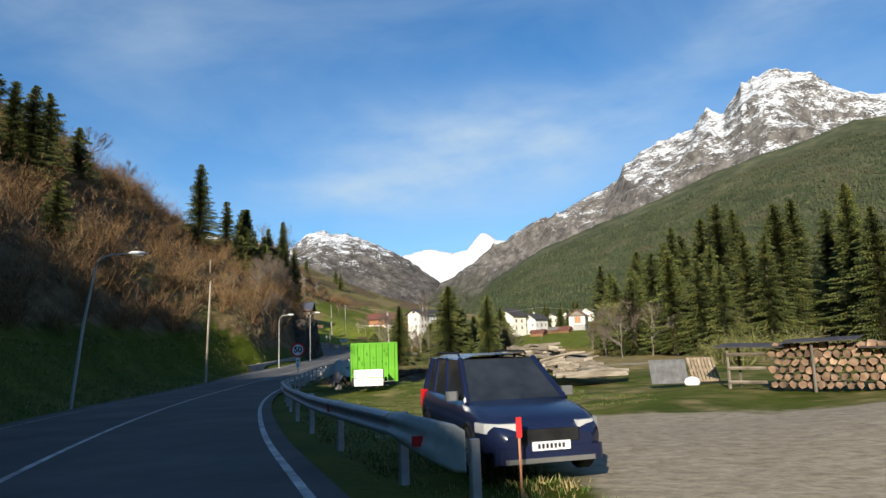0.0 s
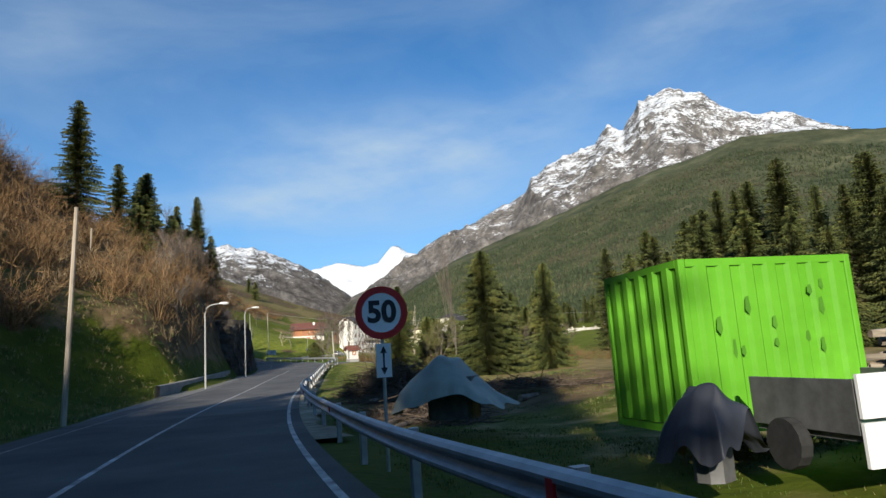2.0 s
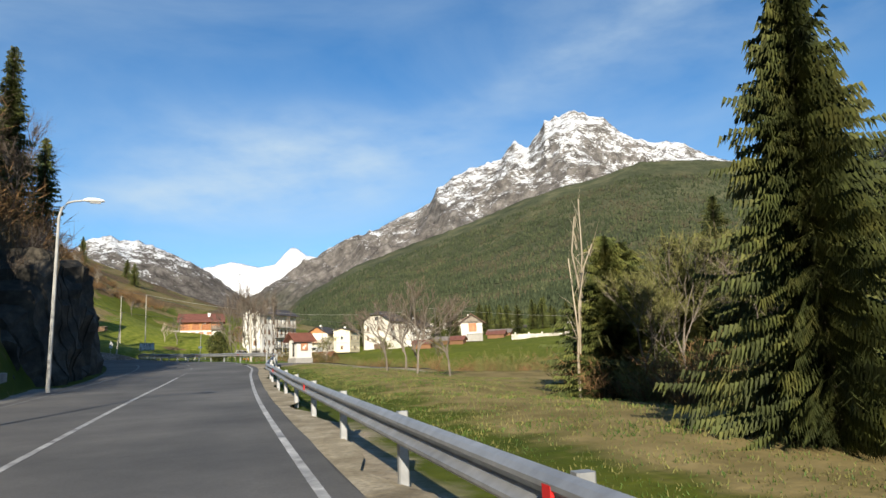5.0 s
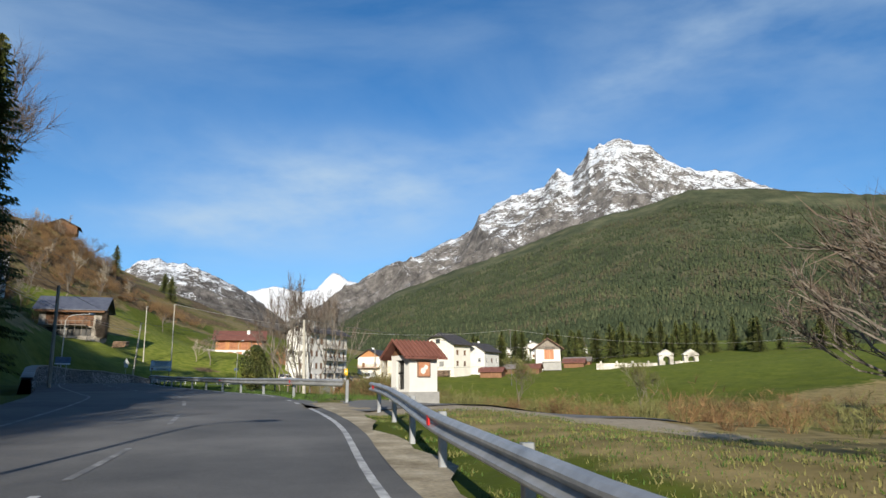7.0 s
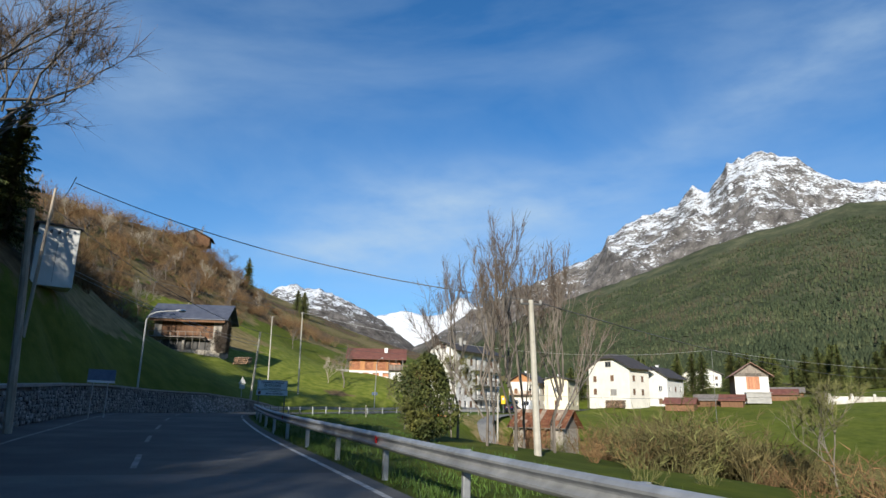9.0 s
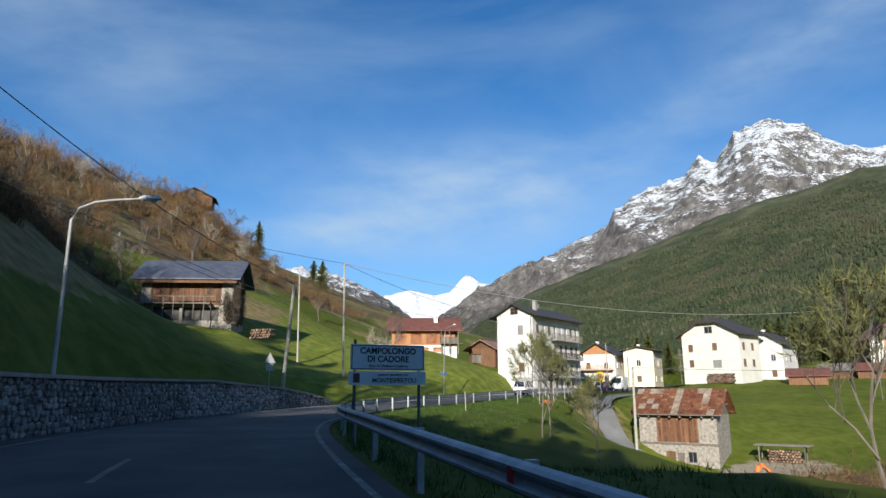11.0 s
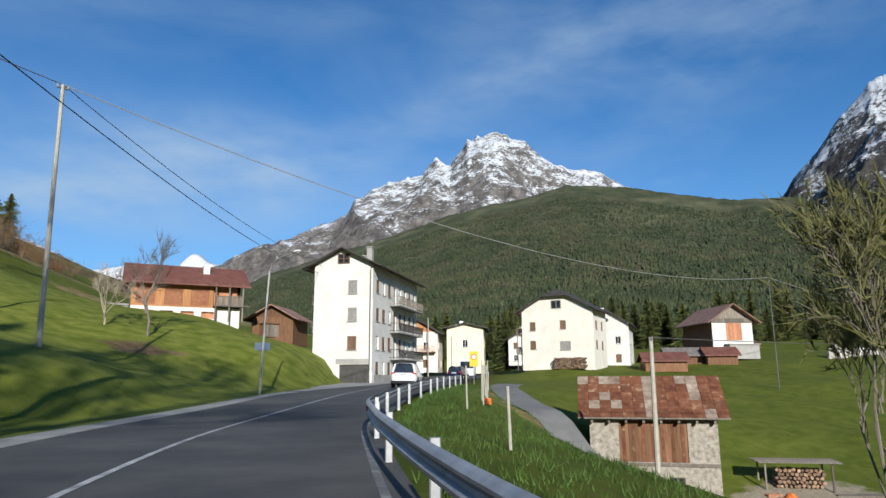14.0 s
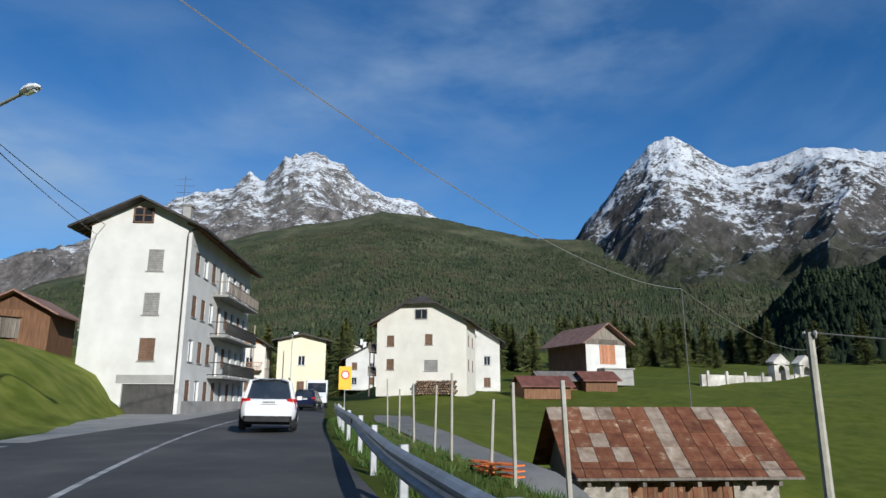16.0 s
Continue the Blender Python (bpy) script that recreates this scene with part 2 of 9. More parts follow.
WHITE_PAINT = mat("white_paint", [(0.70, 0.70, 0.70), (0.80, 0.80, 0.80)], 1.5, 0.4, fine=0.06)
RED_PAINT = mat("red_paint", [(0.50, 0.015, 0.015), (0.62, 0.03, 0.03)], 2, 0.4)
BLUE_GREY = mat("blue_grey_enamel", [(0.09, 0.13, 0.20), (0.15, 0.20, 0.28)], 2, 0.5)
YELLOW_PAINT = mat("yellow_paint", [(0.75, 0.42, 0.02), (0.85, 0.5, 0.03)], 2, 0.45)
ORANGE_MESH = mat("orange_net", [(0.75, 0.16, 0.03), (0.85, 0.24, 0.06)], 2, 0.6)
BLACK_PAINT = mat("black_lettering", [(0.02, 0.02, 0.025), (0.03, 0.03, 0.035)], 2, 0.5)
CAR_WHITE = mat("white_car_paint", [(0.70, 0.70, 0.71), (0.76, 0.76, 0.77)], 1, 0.22, spec=0.5)
CAR_NAVY = mat("navy_car_paint", [(0.006, 0.010, 0.032), (0.010, 0.016, 0.048)], 1, 0.22, spec=0.6)
CAR_GLASS = mat("car_glass", [(0.010, 0.012, 0.014), (0.040, 0.044, 0.048)], 1.4, 0.05, spec=1.0)
TYRE = mat("tyre_rubber", [(0.014, 0.014, 0.014), (0.03, 0.03, 0.03)], 8, 0.85)
CHROME = mat("alloy", [(0.5, 0.5, 0.5), (0.65, 0.65, 0.65)], 4, 0.3, 0.9)
LAMP_GLASS = mat("clear_lamp", [(0.65, 0.67, 0.68), (0.8, 0.8, 0.8)], 5, 0.12, 0.4, spec=0.7)
TAIL_RED = mat("red_lamp", [(0.35, 0.01, 0.01), (0.5, 0.02, 0.02)], 5, 0.15, spec=0.6)
TARP = mat("grey_tarpaulin", [(0.24, 0.25, 0.21), (0.40, 0.41, 0.35)], 1.0, 0.6, bump=0.3, bump_scale=3)
NEEDLES = mat("spruce_needles", [(0.022, 0.034, 0.011), (0.066, 0.080, 0.020), (0.135, 0.130, 0.032)], 0.9, 0.75, per_object=0.2, island=0.35, big=0.25, big_scale=0.25)
BARK = mat("spruce_bark", [(0.09, 0.07, 0.055), (0.20, 0.165, 0.135)], 3, 0.9, stretch=(2, 2, 0.4), bump=0.4)
TWIG = mat("bare_twigs", [(0.108, 0.062, 0.029), (0.245, 0.148, 0.068)], 0.4, 0.85, island=0.35, big=0.3, big_scale=0.06, per_object=0.2)
TREE_TWIG = mat("tree_twigs", [(0.075, 0.055, 0.042), (0.16, 0.12, 0.09)], 0.5, 0.85, island=0.35, per_object=0.2)
TREE_BARK = mat("tree_bark", [(0.10, 0.085, 0.07), (0.21, 0.18, 0.15)], 2.5, 0.9, stretch=(2, 2, 0.5), bump=0.4, per_object=0.15)
TWIG_PALE = mat("pale_twigs", [(0.22, 0.18, 0.13), (0.40, 0.35, 0.27)], 0.5, 0.85, island=0.3, per_object=0.15)
TWIG_TAN = mat("tan_twigs", [(0.13, 0.092, 0.050), (0.25, 0.180, 0.100)], 0.5, 0.85, island=0.3, big=0.25, big_scale=0.08)
TWIG_GREEN = mat("budding_twigs", [(0.095, 0.098, 0.034), (0.175, 0.17, 0.058)], 0.5, 0.8, island=0.35, per_object=0.15)
LOG = mat("log_bark", [(0.085, 0.066, 0.050), (0.24, 0.200, 0.160)], 2.0, 0.9, bump=0.5, per_object=0.3, island=0.3)
SPLIT = mat("split_firewood", [(0.085, 0.052, 0.034), (0.20, 0.125, 0.080), (0.36, 0.25, 0.165)], 2.0, 0.85, bump=0.4, bump_scale=9, per_object=0.4, island=0.2)
LOG_END = mat("sawn_wood", [(0.15, 0.112, 0.076), (0.33, 0.26, 0.185)], 3.0, 0.8, per_object=0.15, island=0.2)
GRASS = mat("grass_blades", [(0.032, 0.068, 0.010), (0.07, 0.12, 0.02)], 0.3, 0.7, island=0.35, big=0.3, big_scale=0.1)
THICKET = mat("thicket_twigs", [(0.070, 0.060, 0.024), (0.145, 0.115, 0.046)], 0.4, 0.85, island=0.35, big=0.3, big_scale=0.1)
STRAW = mat("straw_blades", [(0.11, 0.115, 0.032), (0.18, 0.165, 0.06)], 0.3, 0.8, island=0.3)
DRY_GRASS = mat("dry_grass_blades", [(0.22, 0.17, 0.07), (0.36, 0.29, 0.14)], 0.3, 0.8, island=0.35)


# ---- building helpers ----
class Mesh:
    """Collects vertices and faces and links them as one mesh object."""

    def __init__(self):
        self.v, self.f, self.mi = [], [], []

    def face(self, pts, slot=0):
        k = len(self.v)
        self.v += [tuple(p) for p in pts]
        self.f.append(tuple(range(k, k + len(pts))))
        self.mi.append(slot)

    def box(self, lo, hi, m=None, slot=0, bevel=0.0):
        (x0, y0, z0), (x1, y1, z1) = lo, hi
        b = min(bevel, (x1 - x0) * 0.3, (y1 - y0) * 0.3)
        if b > 0:
            ring = [(x0 + b, y0), (x1 - b, y0), (x1, y0 + b), (x1, y1 - b), (x1 - b, y1), (x0 + b, y1), (x0, y1 - b), (x0, y0 + b)]
        else:
            ring = [(x0, y0), (x1, y0), (x1, y1), (x0, y1)]
        self.prism(ring, z0, z1, m, slot)

    def prism(self, ring, z0, z1, m=None, slot=0):
        n, k = len(ring), len(self.v)
        pts = [Vector((x, y, z0)) for x, y in ring] + [Vector((x, y, z1)) for x, y in ring]
        self.v += [tuple(m @ p) if m else tuple(p) for p in pts]
        self.f += [tuple(k + i for i in reversed(range(n))), tuple(k + n + i for i in range(n))]
        self.f += [(k + i, k + (i + 1) % n, k + n + (i + 1) % n, k + n + i) for i in range(n)]
        self.mi += [slot] * (n + 2)

    def tube(self, pts, radii, sides=6, slot=0, caps=True):
        """A tube along points, with a radius for each."""
        k0, n = len(self.v), sides
        pts = [Vector(p) for p in pts]
        for i, p in enumerate(pts):
            d = (pts[min(i + 1, len(pts) - 1)] - pts[max(i - 1, 0)]).normalized()
            a = d.cross(Vector((0, 0, 1)) if abs(d.z) < 0.9 else Vector((1, 0, 0))).normalized()
            b = d.cross(a)
            for s in range(n):
                w = 2 * math.pi * s / n
                self.v.append(tuple(p + radii[i] * (math.cos(w) * a + math.sin(w) * b)))
        for i in range(len(pts) - 1):
            for s in range(n):
                q, r = k0 + i * n + s, k0 + i * n + (s + 1) % n
                self.f.append((q, r, r + n, q + n))
                self.mi.append(slot)
        if caps:
            e = k0 + (len(pts) - 1) * n
            self.f += [tuple(k0 + s for s in reversed(range(n))), tuple(e + s for s in range(n))]
            self.mi += [slot] * 2

    def sweep(self, rings, closed=False, slot=0):
        """Skins rings of equal length; closed: each ring is a loop."""
        k0, n = len(self.v), len(rings[0])
        for ring in rings:
            self.v += [tuple(p) for p in ring]
        for i in range(len(rings) - 1):
            for s in range(n if closed else n - 1):
                q, r = k0 + i * n + s, k0 + i * n + (s + 1) % n
                self.f.append((q, r, r + n, q + n))
                self.mi.append(slot)

    def data(self, name, *mats, smooth=False):
        me = bpy.data.meshes.new(name)
        me.from_pydata(self.v, [], self.f)
        for m in mats:
            me.materials.append(m)
        if len(mats) > 1:
            me.polygons.foreach_set("material_index", self.mi)
        if smooth:
            me.polygons.foreach_set("use_smooth", [True] * len(me.polygons))
        me.update()
        return me


def part(name, mesh, mats, parent=None, label="", m=None, smooth=False):
    """One mesh object under a thing or a part."""
    mats = mats if isinstance(mats, tuple) else (mats,)
    ob = new(name, mesh.data(name, *mats, smooth=smooth) if isinstance(mesh, Mesh) else mesh)
    ob.parent = parent
    if m is not None:
        ob.matrix_basis = m
    return tagged(ob, label)


def thing(name, m, label, category, group="", kind=""):
    ob = new(name)
    ob.empty_display_size = 0.2
    ob.matrix_basis = m
    return tagged(ob, label, category, group, kind)


def array_mesh(name, verts, faces, *mats, slots=None, smooth=False):
    """A mesh from numpy arrays: verts (n, 3), faces (m, 3 or 4)."""
    me = bpy.data.meshes.new(name)
    n, k = faces.shape
    me.vertices.add(len(verts))
    me.vertices.foreach_set("co", np.asarray(verts, np.float32).ravel())
    me.loops.add(n * k)
    me.loops.foreach_set("vertex_index", np.asarray(faces, np.int32).ravel())
    me.polygons.add(n)
    me.polygons.foreach_set("loop_start", np.arange(0, n * k, k, dtype=np.int32))
    for mm in mats:
        me.materials.append(mm)
    if slots is not None:
        me.polygons.foreach_set("material_index", np.asarray(slots, np.int32))
    if smooth:
        me.polygons.foreach_set("use_smooth", np.ones(n, bool))
    me.update(calc_edges=True)
    return me


# ---- the lie of the road ----
# The driven line in the right-hand lane: x, y, surface height, and how far the right edge line lies beside it.
LANE = np.array([
    (40, -120, 0.3, 0.9), (24, -75, 0.2, 0.9), (11, -33, 0.05, 0.9), (0, 0, -0.11, 0.88), (-5.3, 15.2, -0.44, 0.92), (-10, 30.7, -0.83, 1.35),
    (-13, 46.7, -1.09, 1.4), (-14.9, 62.8, -1.11, 1.55), (-15.3, 79, -0.99, 1.0), (-15.8, 98, -0.6, 0.8), (-16.5, 116, -0.1, 1.3),
    (-17.3, 126, 0.35, 2.1), (-19.6, 138.5, 0.79, 2.75), (-22.1, 147.3, 0.97, 2.5), (-27.5, 164.5, 1.4, 1.9), (-32.0, 181, 1.85, 1.5),
    (-34.2, 195.6, 1.83, 1.2), (-33.8, 207.2, 1.85, 1.1), (-31.2, 218.3, 2.0, 1.1), (-27.5, 228.9, 2.04, 1.2), (-18.3, 247, 2.5, 1.4),
    (-5, 269, 2.75, 1.6), (10, 293, 3.2, 1.6), (32, 328, 4.4, 1.6), (70, 385, 7, 1.6)])


def spline(rows, step):
    """Catmull-Rom through rows, evenly resampled."""
    out = []
    for i in range(1, len(rows) - 2):
        p0, p1, p2, p3 = rows[i - 1:i + 3]
        for u in np.arange(0, 1, 0.05):
            out.append(0.5 * (2 * p1 + (p2 - p0) * u + (2 * p0 - 5 * p1 + 4 * p2 - p3) * u * u + (3 * p1 - p0 - 3 * p2 + p3) * u ** 3))
    out.append(rows[-2])
    out = np.array(out)
    s = np.r_[0, np.cumsum(np.hypot(*np.diff(out[:, :2], axis=0).T))]
    at = np.arange(0, s[-1], step)
    return np.stack([np.interp(at, s, out[:, k]) for k in range(rows.shape[1])], 1)


WAY = spline(LANE, 1.0)
AHEAD = np.gradient(WAY[:, :2], axis=0)
AHEAD /= np.linalg.norm(AHEAD, axis=1)[:, None]
SIDE = np.stack([AHEAD[:, 1], -AHEAD[:, 0]], 1)
LEFT_EDGE = -6.7


def lane_at(y):
    """Index of the driven line nearest to that y."""
    return int(np.argmin(abs(WAY[:, 1] - y)))


def beside(i, off, up=0.0):
    return Vector((*(WAY[i, :2] + SIDE[i] * off), WAY[i, 2] + up))


def to_road(x, y):
    """Signed distance beside the driven line (right positive), and the nearest index."""
    x, y = np.atleast_1d(x).astype(float), np.atleast_1d(y).astype(float)
    best, near = np.full(x.shape, 1e18), np.zeros(x.shape, int)
    for i in range(0, len(WAY), 2):
        d = (x - WAY[i, 0]) ** 2 + (y - WAY[i, 1]) ** 2
        m = d < best
        best[m], near[m] = d[m], i
    off = np.stack([x, y], -1) - WAY[near, :2]
    return (off * SIDE[near]).sum(-1), near, np.sqrt(best)


# heights of the land beside the road: x, y, z
# the unseen rises behind the start are made up to shade road and yard
LAND = np.array([
    (-24, -5, 18), (-22, 1, 18.8), (-40, 8, 23), (-55, 20, 29.5), (-85, 30, 40), (-30, 28, 12), (-38, 62, 12), (-60, 65, 32), (-88, 80, 47), (-36, 95, 11), (-28.5, 91, 6.5), (-32.5, 100, 11), (-45, 77, 16.5), (-41.6, 87.4, 15), (-50, 100, 22), (-42, 40, 15), (-68, 120, 39), (-92, 130, 47), (-28, 105, 7.5), (-28.5, 113, 8.5), (-29, 121, 9), (-33, 108, 13), (-29.5, 128, 9), (-36, 125, 15), (-30, 133, 8.5), (-35, 141, 10),
    (-45, 150, 12), (-62, 165, 29), (-85, 180, 40), (-50, 194, 11.4), (-48, 189, 10.2), (-53, 201, 12.5), (-70, 215, 27), (-95, 230, 42), (-40.7, 224.5, 3.7), (-37.6, 241.8, 4.7),
    (-44.7, 252.8, 6.4), (-57, 254, 12.0), (-64, 247.5, 11.0), (-58, 247.3, 10.9), (-52, 248, 10.6), (-75, 262, 24), (-98, 280, 45), (-29, 290, 9.7), (-34, 284.6, 10.5), (-29.5, 284.6, 10.3), (-25.2, 284.6, 9.5), (-24, 256, 2.7), (-22, 268, 6.4), (-26, 262, 5.8), (-18, 275, 6.2), (-17.5, 281, 6.8), (-13.5, 268.5, 2.7), (-45, 300, 14), (-90, 333, 52),
    (-60, 345, 28), (-35, 340, 17), (-40, 430, 32), (0, 440, 24), (-100, 450, 60), (-10, 330, 9),
    (-3, 40, -0.5), (20, 30, -0.5), (18, 8, -0.5), (3, 11, -0.33), (1, 15, -0.5), (1, 8, -0.32), (45, 50, -0.8), (0, 62, -0.6), (8, 85, -0.7), (2, 105, -0.7), (40, 110, -1.2), (8, 125, -0.6), (-11.3, 136.5, 0.9), (0, 150, -0.6), (-4, 172, -0.9), (30, 170, -2.5),
    (-8, 212, -3.0), (-1.5, 240.6, -5.8), (-6.3, 243.6, -4.4), (2, 238, -5.8), (-3.5, 236.5, -5.4), (12, 222, -5.2), (30, 225, -4.2), (45, 262, 2.4), (56, 281, 5.5), (25, 290, 4.3), (92, 262, 7), (125, 225, 7),
    (80, 195, -0.5), (65, 150, -2), (110, 110, -2), (160, 250, 11), (60, 340, 9), (110, 330, 13), (20, 340, 6), (40, 440, 14), (120, 430, 20),
    (210, 470, 26), (210, -100, 0), (-130, -100, 45), (-130, 470, 62), (60, 0, -0.5), (120, 0, -1), (60, -80, 0), (140, -80, 0), (-8, -55, 19.5), (-20, -40, 26), (-30, -70, 36), (-60, -60, 50), (180, 100, 2), (190, 400, 24)])


# the roadside itself: verge heights, lower where the bank falls to the right
for i in range(60, len(WAY) - 40, 12):
    y = WAY[i, 1]
    fall = float(np.interp(y, [185, 192, 230, 238, 256, 266], [0.35, 1.7, 1.7, 2.7, 2.7, 0.5]))
    LAND = np.vstack([LAND, (*(WAY[i, :2] + SIDE[i] * 10), WAY[i, 2] - fall)])
    if y < 250 and not 86 < y < 145:
        LAND = np.vstack([LAND, (*(WAY[i, :2] - SIDE[i] * 13), WAY[i, 2] + 1.2)])


def _kernel(a, b):
    return np.hypot(a[:, None, 0] - b[None, :, 0], a[:, None, 1] - b[None, :, 1])


_w = np.linalg.solve(np.block([[_kernel(LAND, LAND), np.ones((len(LAND), 1))], [np.ones((1, len(LAND))), np.zeros((1, 1))]]), np.r_[LAND[:, 2], 0])


# the edge of the paved forecourt before the tall house
COURT = lambda y: -23.5 + 0.335 * (y - 251)


def land(x, y):
    """Height of the ground, vectorised."""
    x, y = np.atleast_1d(x).astype(float), np.atleast_1d(y).astype(float)
    p = np.stack([x, y], -1)
    inside = np.stack([np.clip(x, -130, 210), np.clip(y, -100, 470)], -1)
    z = np.empty(len(p))
    for k in range(0, len(p), 4000):
        q = inside[k:k + 4000]
        z[k:k + 4000] = _kernel(q, LAND) @ _w[:-1] + _w[-1]
    out = np.hypot(*(p - inside).T)
    z = z * np.exp(-out / 900)
    d, near, dist = to_road(x, y)
    over = np.maximum(d - (WAY[near, 3] + 0.9), 0) + np.maximum(LEFT_EDGE - 1.0 - d, 0)
    over = np.where(dist > abs(d) + 6, dist, over)
    reach = np.where((d < 0) & ((y > 235) | (y > 86) & (y < 146)), 4.5, 9.0)
    k = np.clip((over - 0.3) / reach, 0, 1)
    k = k * k * (3 - 2 * k)
    court = np.clip((x - COURT(y)) / 1.6, 0, 1) * (y > 247) * (y < 284) * (d < 0)
    k = k * (1 - court)
    rough = 0.18 * np.sin(x * 0.31 + 1.3 * np.sin(y * 0.17)) * np.sin(y * 0.27 + np.sin(x * 0.21)) + 0.07 * np.sin(x * 0.9 + y * 0.5) * np.sin(y * 1.1)
    base = WAY[near, 2] - 0.10 - 0.15 * np.clip(over, 0, 1)
    return base * (1 - k) + (z + rough) * k


def ground_z(x, y):
    return float(land(x, y)[0])


def on_ground(x, y, turn=0.0, up=0.0):
    return pose(x, y, ground_z(x, y) + up, 0, 0, turn)


# ---- ground, one sheet ----
def ground_material():
    m = mat("meadow", [(0.036, 0.052, 0.005), (0.060, 0.078, 0.008), (0.094, 0.104, 0.014)], 0.25, 0.9, bump=0.8, bump_scale=5, big=0.25, big_scale=0.03, fine=0.3, fine_scale=3, spec=0.1)
    n, l = m.node_tree.nodes, m.node_tree.links
    b = n["Principled BSDF"]
    green = b.inputs["Base Color"].links[0].from_socket
    att = n.new("ShaderNodeAttribute")
    att.attribute_name = "cover"
    dry = n.new("ShaderNodeValToRGB")
    dry.color_ramp.elements[0].position, dry.color_ramp.elements[0].color = 0.35, (0.15, 0.118, 0.048, 1)
    dry.color_ramp.elements[1].position, dry.color_ramp.elements[1].color = 0.7, (0.27, 0.21, 0.095, 1)
    nz = n.new("ShaderNodeTexNoise")
    nz.inputs["Scale"].default_value, nz.inputs["Detail"].default_value = 0.8, 7
    tc = n.new("ShaderNodeTexCoord")
    l.new(tc.outputs["Object"], nz.inputs["Vector"])
    l.new(nz.outputs["Fac"], dry.inputs["Fac"])
    grit = n.new("ShaderNodeTexNoise")
    grit.inputs["Scale"].default_value, grit.inputs["Detail"].default_value, grit.inputs["Roughness"].default_value = 3.5, 10, 0.75
    l.new(tc.outputs["Object"], grit.inputs["Vector"])
    soil = n.new("ShaderNodeValToRGB")
    soil.color_ramp.elements[0].position, soil.color_ramp.elements[0].color = 0.35, (0.20, 0.165, 0.115, 1)
    soil.color_ramp.elements[1].position, soil.color_ramp.elements[1].color = 0.7, (0.40, 0.345, 0.26, 1)
    l.new(grit.outputs["Fac"], soil.inputs["Fac"])
    sep = n.new("ShaderNodeSeparateColor")
    l.new(att.outputs["Color"], sep.inputs["Color"])

    def ragged(value):
        add = n.new("ShaderNodeMath")
        add.operation = "ADD"
        l.new(value, add.inputs[0])
        l.new(nz.outputs["Fac"], add.inputs[1])
        ramp = n.new("ShaderNodeMapRange")
        ramp.inputs["From Min"].default_value, ramp.inputs["From Max"].default_value = 0.85, 1.15
        l.new(add.outputs["Value"], ramp.inputs["Value"])
        return ramp.outputs["Result"]

    # brighter yellow-green that stands in for sun on the grass
    sunny_grass = n.new("ShaderNodeMix")
    sunny_grass.data_type = "RGBA"
    bright = n.new("ShaderNodeValToRGB")
    bright.color_ramp.elements[0].position, bright.color_ramp.elements[0].color = 0.35, (0.105, 0.135, 0.016, 1)
    bright.color_ramp.elements[1].position, bright.color_ramp.elements[1].color = 0.7, (0.22, 0.235, 0.045, 1)
    l.new(nz.outputs["Fac"], bright.inputs["Fac"])
    l.new(att.outputs["Alpha"], sunny_grass.inputs["Factor"])
    l.new(green, sunny_grass.inputs["A"])
    l.new(bright.outputs["Color"], sunny_grass.inputs["B"])
    col = sunny_grass.outputs["Result"]
    brown = n.new("ShaderNodeValToRGB")
    brown.color_ramp.elements[0].position, brown.color_ramp.elements[0].color = 0.35, (0.085, 0.055, 0.03, 1)
    brown.color_ramp.elements[1].position, brown.color_ramp.elements[1].color = 0.7, (0.19, 0.135, 0.07, 1)
    l.new(nz.outputs["Fac"], brown.inputs["Fac"])
    for channel, ramp in (("Red", dry), ("Green", soil), ("Blue", brown)):
        mx = n.new("ShaderNodeMix")
        mx.data_type = "RGBA"
        l.new(ragged(sep.outputs[channel]), mx.inputs["Factor"])
        l.new(col, mx.inputs["A"])
        l.new(ramp.outputs["Color"], mx.inputs["B"])
        col = mx.outputs["Result"]
    l.new(col, b.inputs["Base Color"])
    return m


MEADOW = ground_material()


def spaced(lo, hi, step, far):
    inner = np.arange(lo, hi + step, step)
    grow, d = [], step
    while sum(grow) < far:
        d *= 1.35
        grow.append(d)
    g = np.cumsum(grow)
    return np.r_[lo - g[::-1], inner, hi + g]


gx, gy = spaced(-100, 130, 1.6, 4600), spaced(-30, 330, 1.6, 4600)
GX, GY = np.meshgrid(gx, gy)
nx, ny = len(gx), len(gy)
GZ = land(GX.ravel(), GY.ravel())
idx = np.arange(nx * ny).reshape(ny, nx)
quads = np.stack([idx[:-1, :-1], idx[:-1, 1:], idx[1:, 1:], idx[1:, :-1]], -1).reshape(-1, 4)
ground_mesh = array_mesh("ground", np.stack([GX.ravel(), GY.ravel(), GZ], -1), quads, MEADOW, smooth=True)
d_road, near_road, dist_road = to_road(GX.ravel(), GY.ravel())
px_, py_ = GX.ravel(), GY.ravel()


def soft_step(v, a, b):
    u = np.clip((v - a) / (b - a), 0, 1)
    return u * u * (3 - 2 * u)


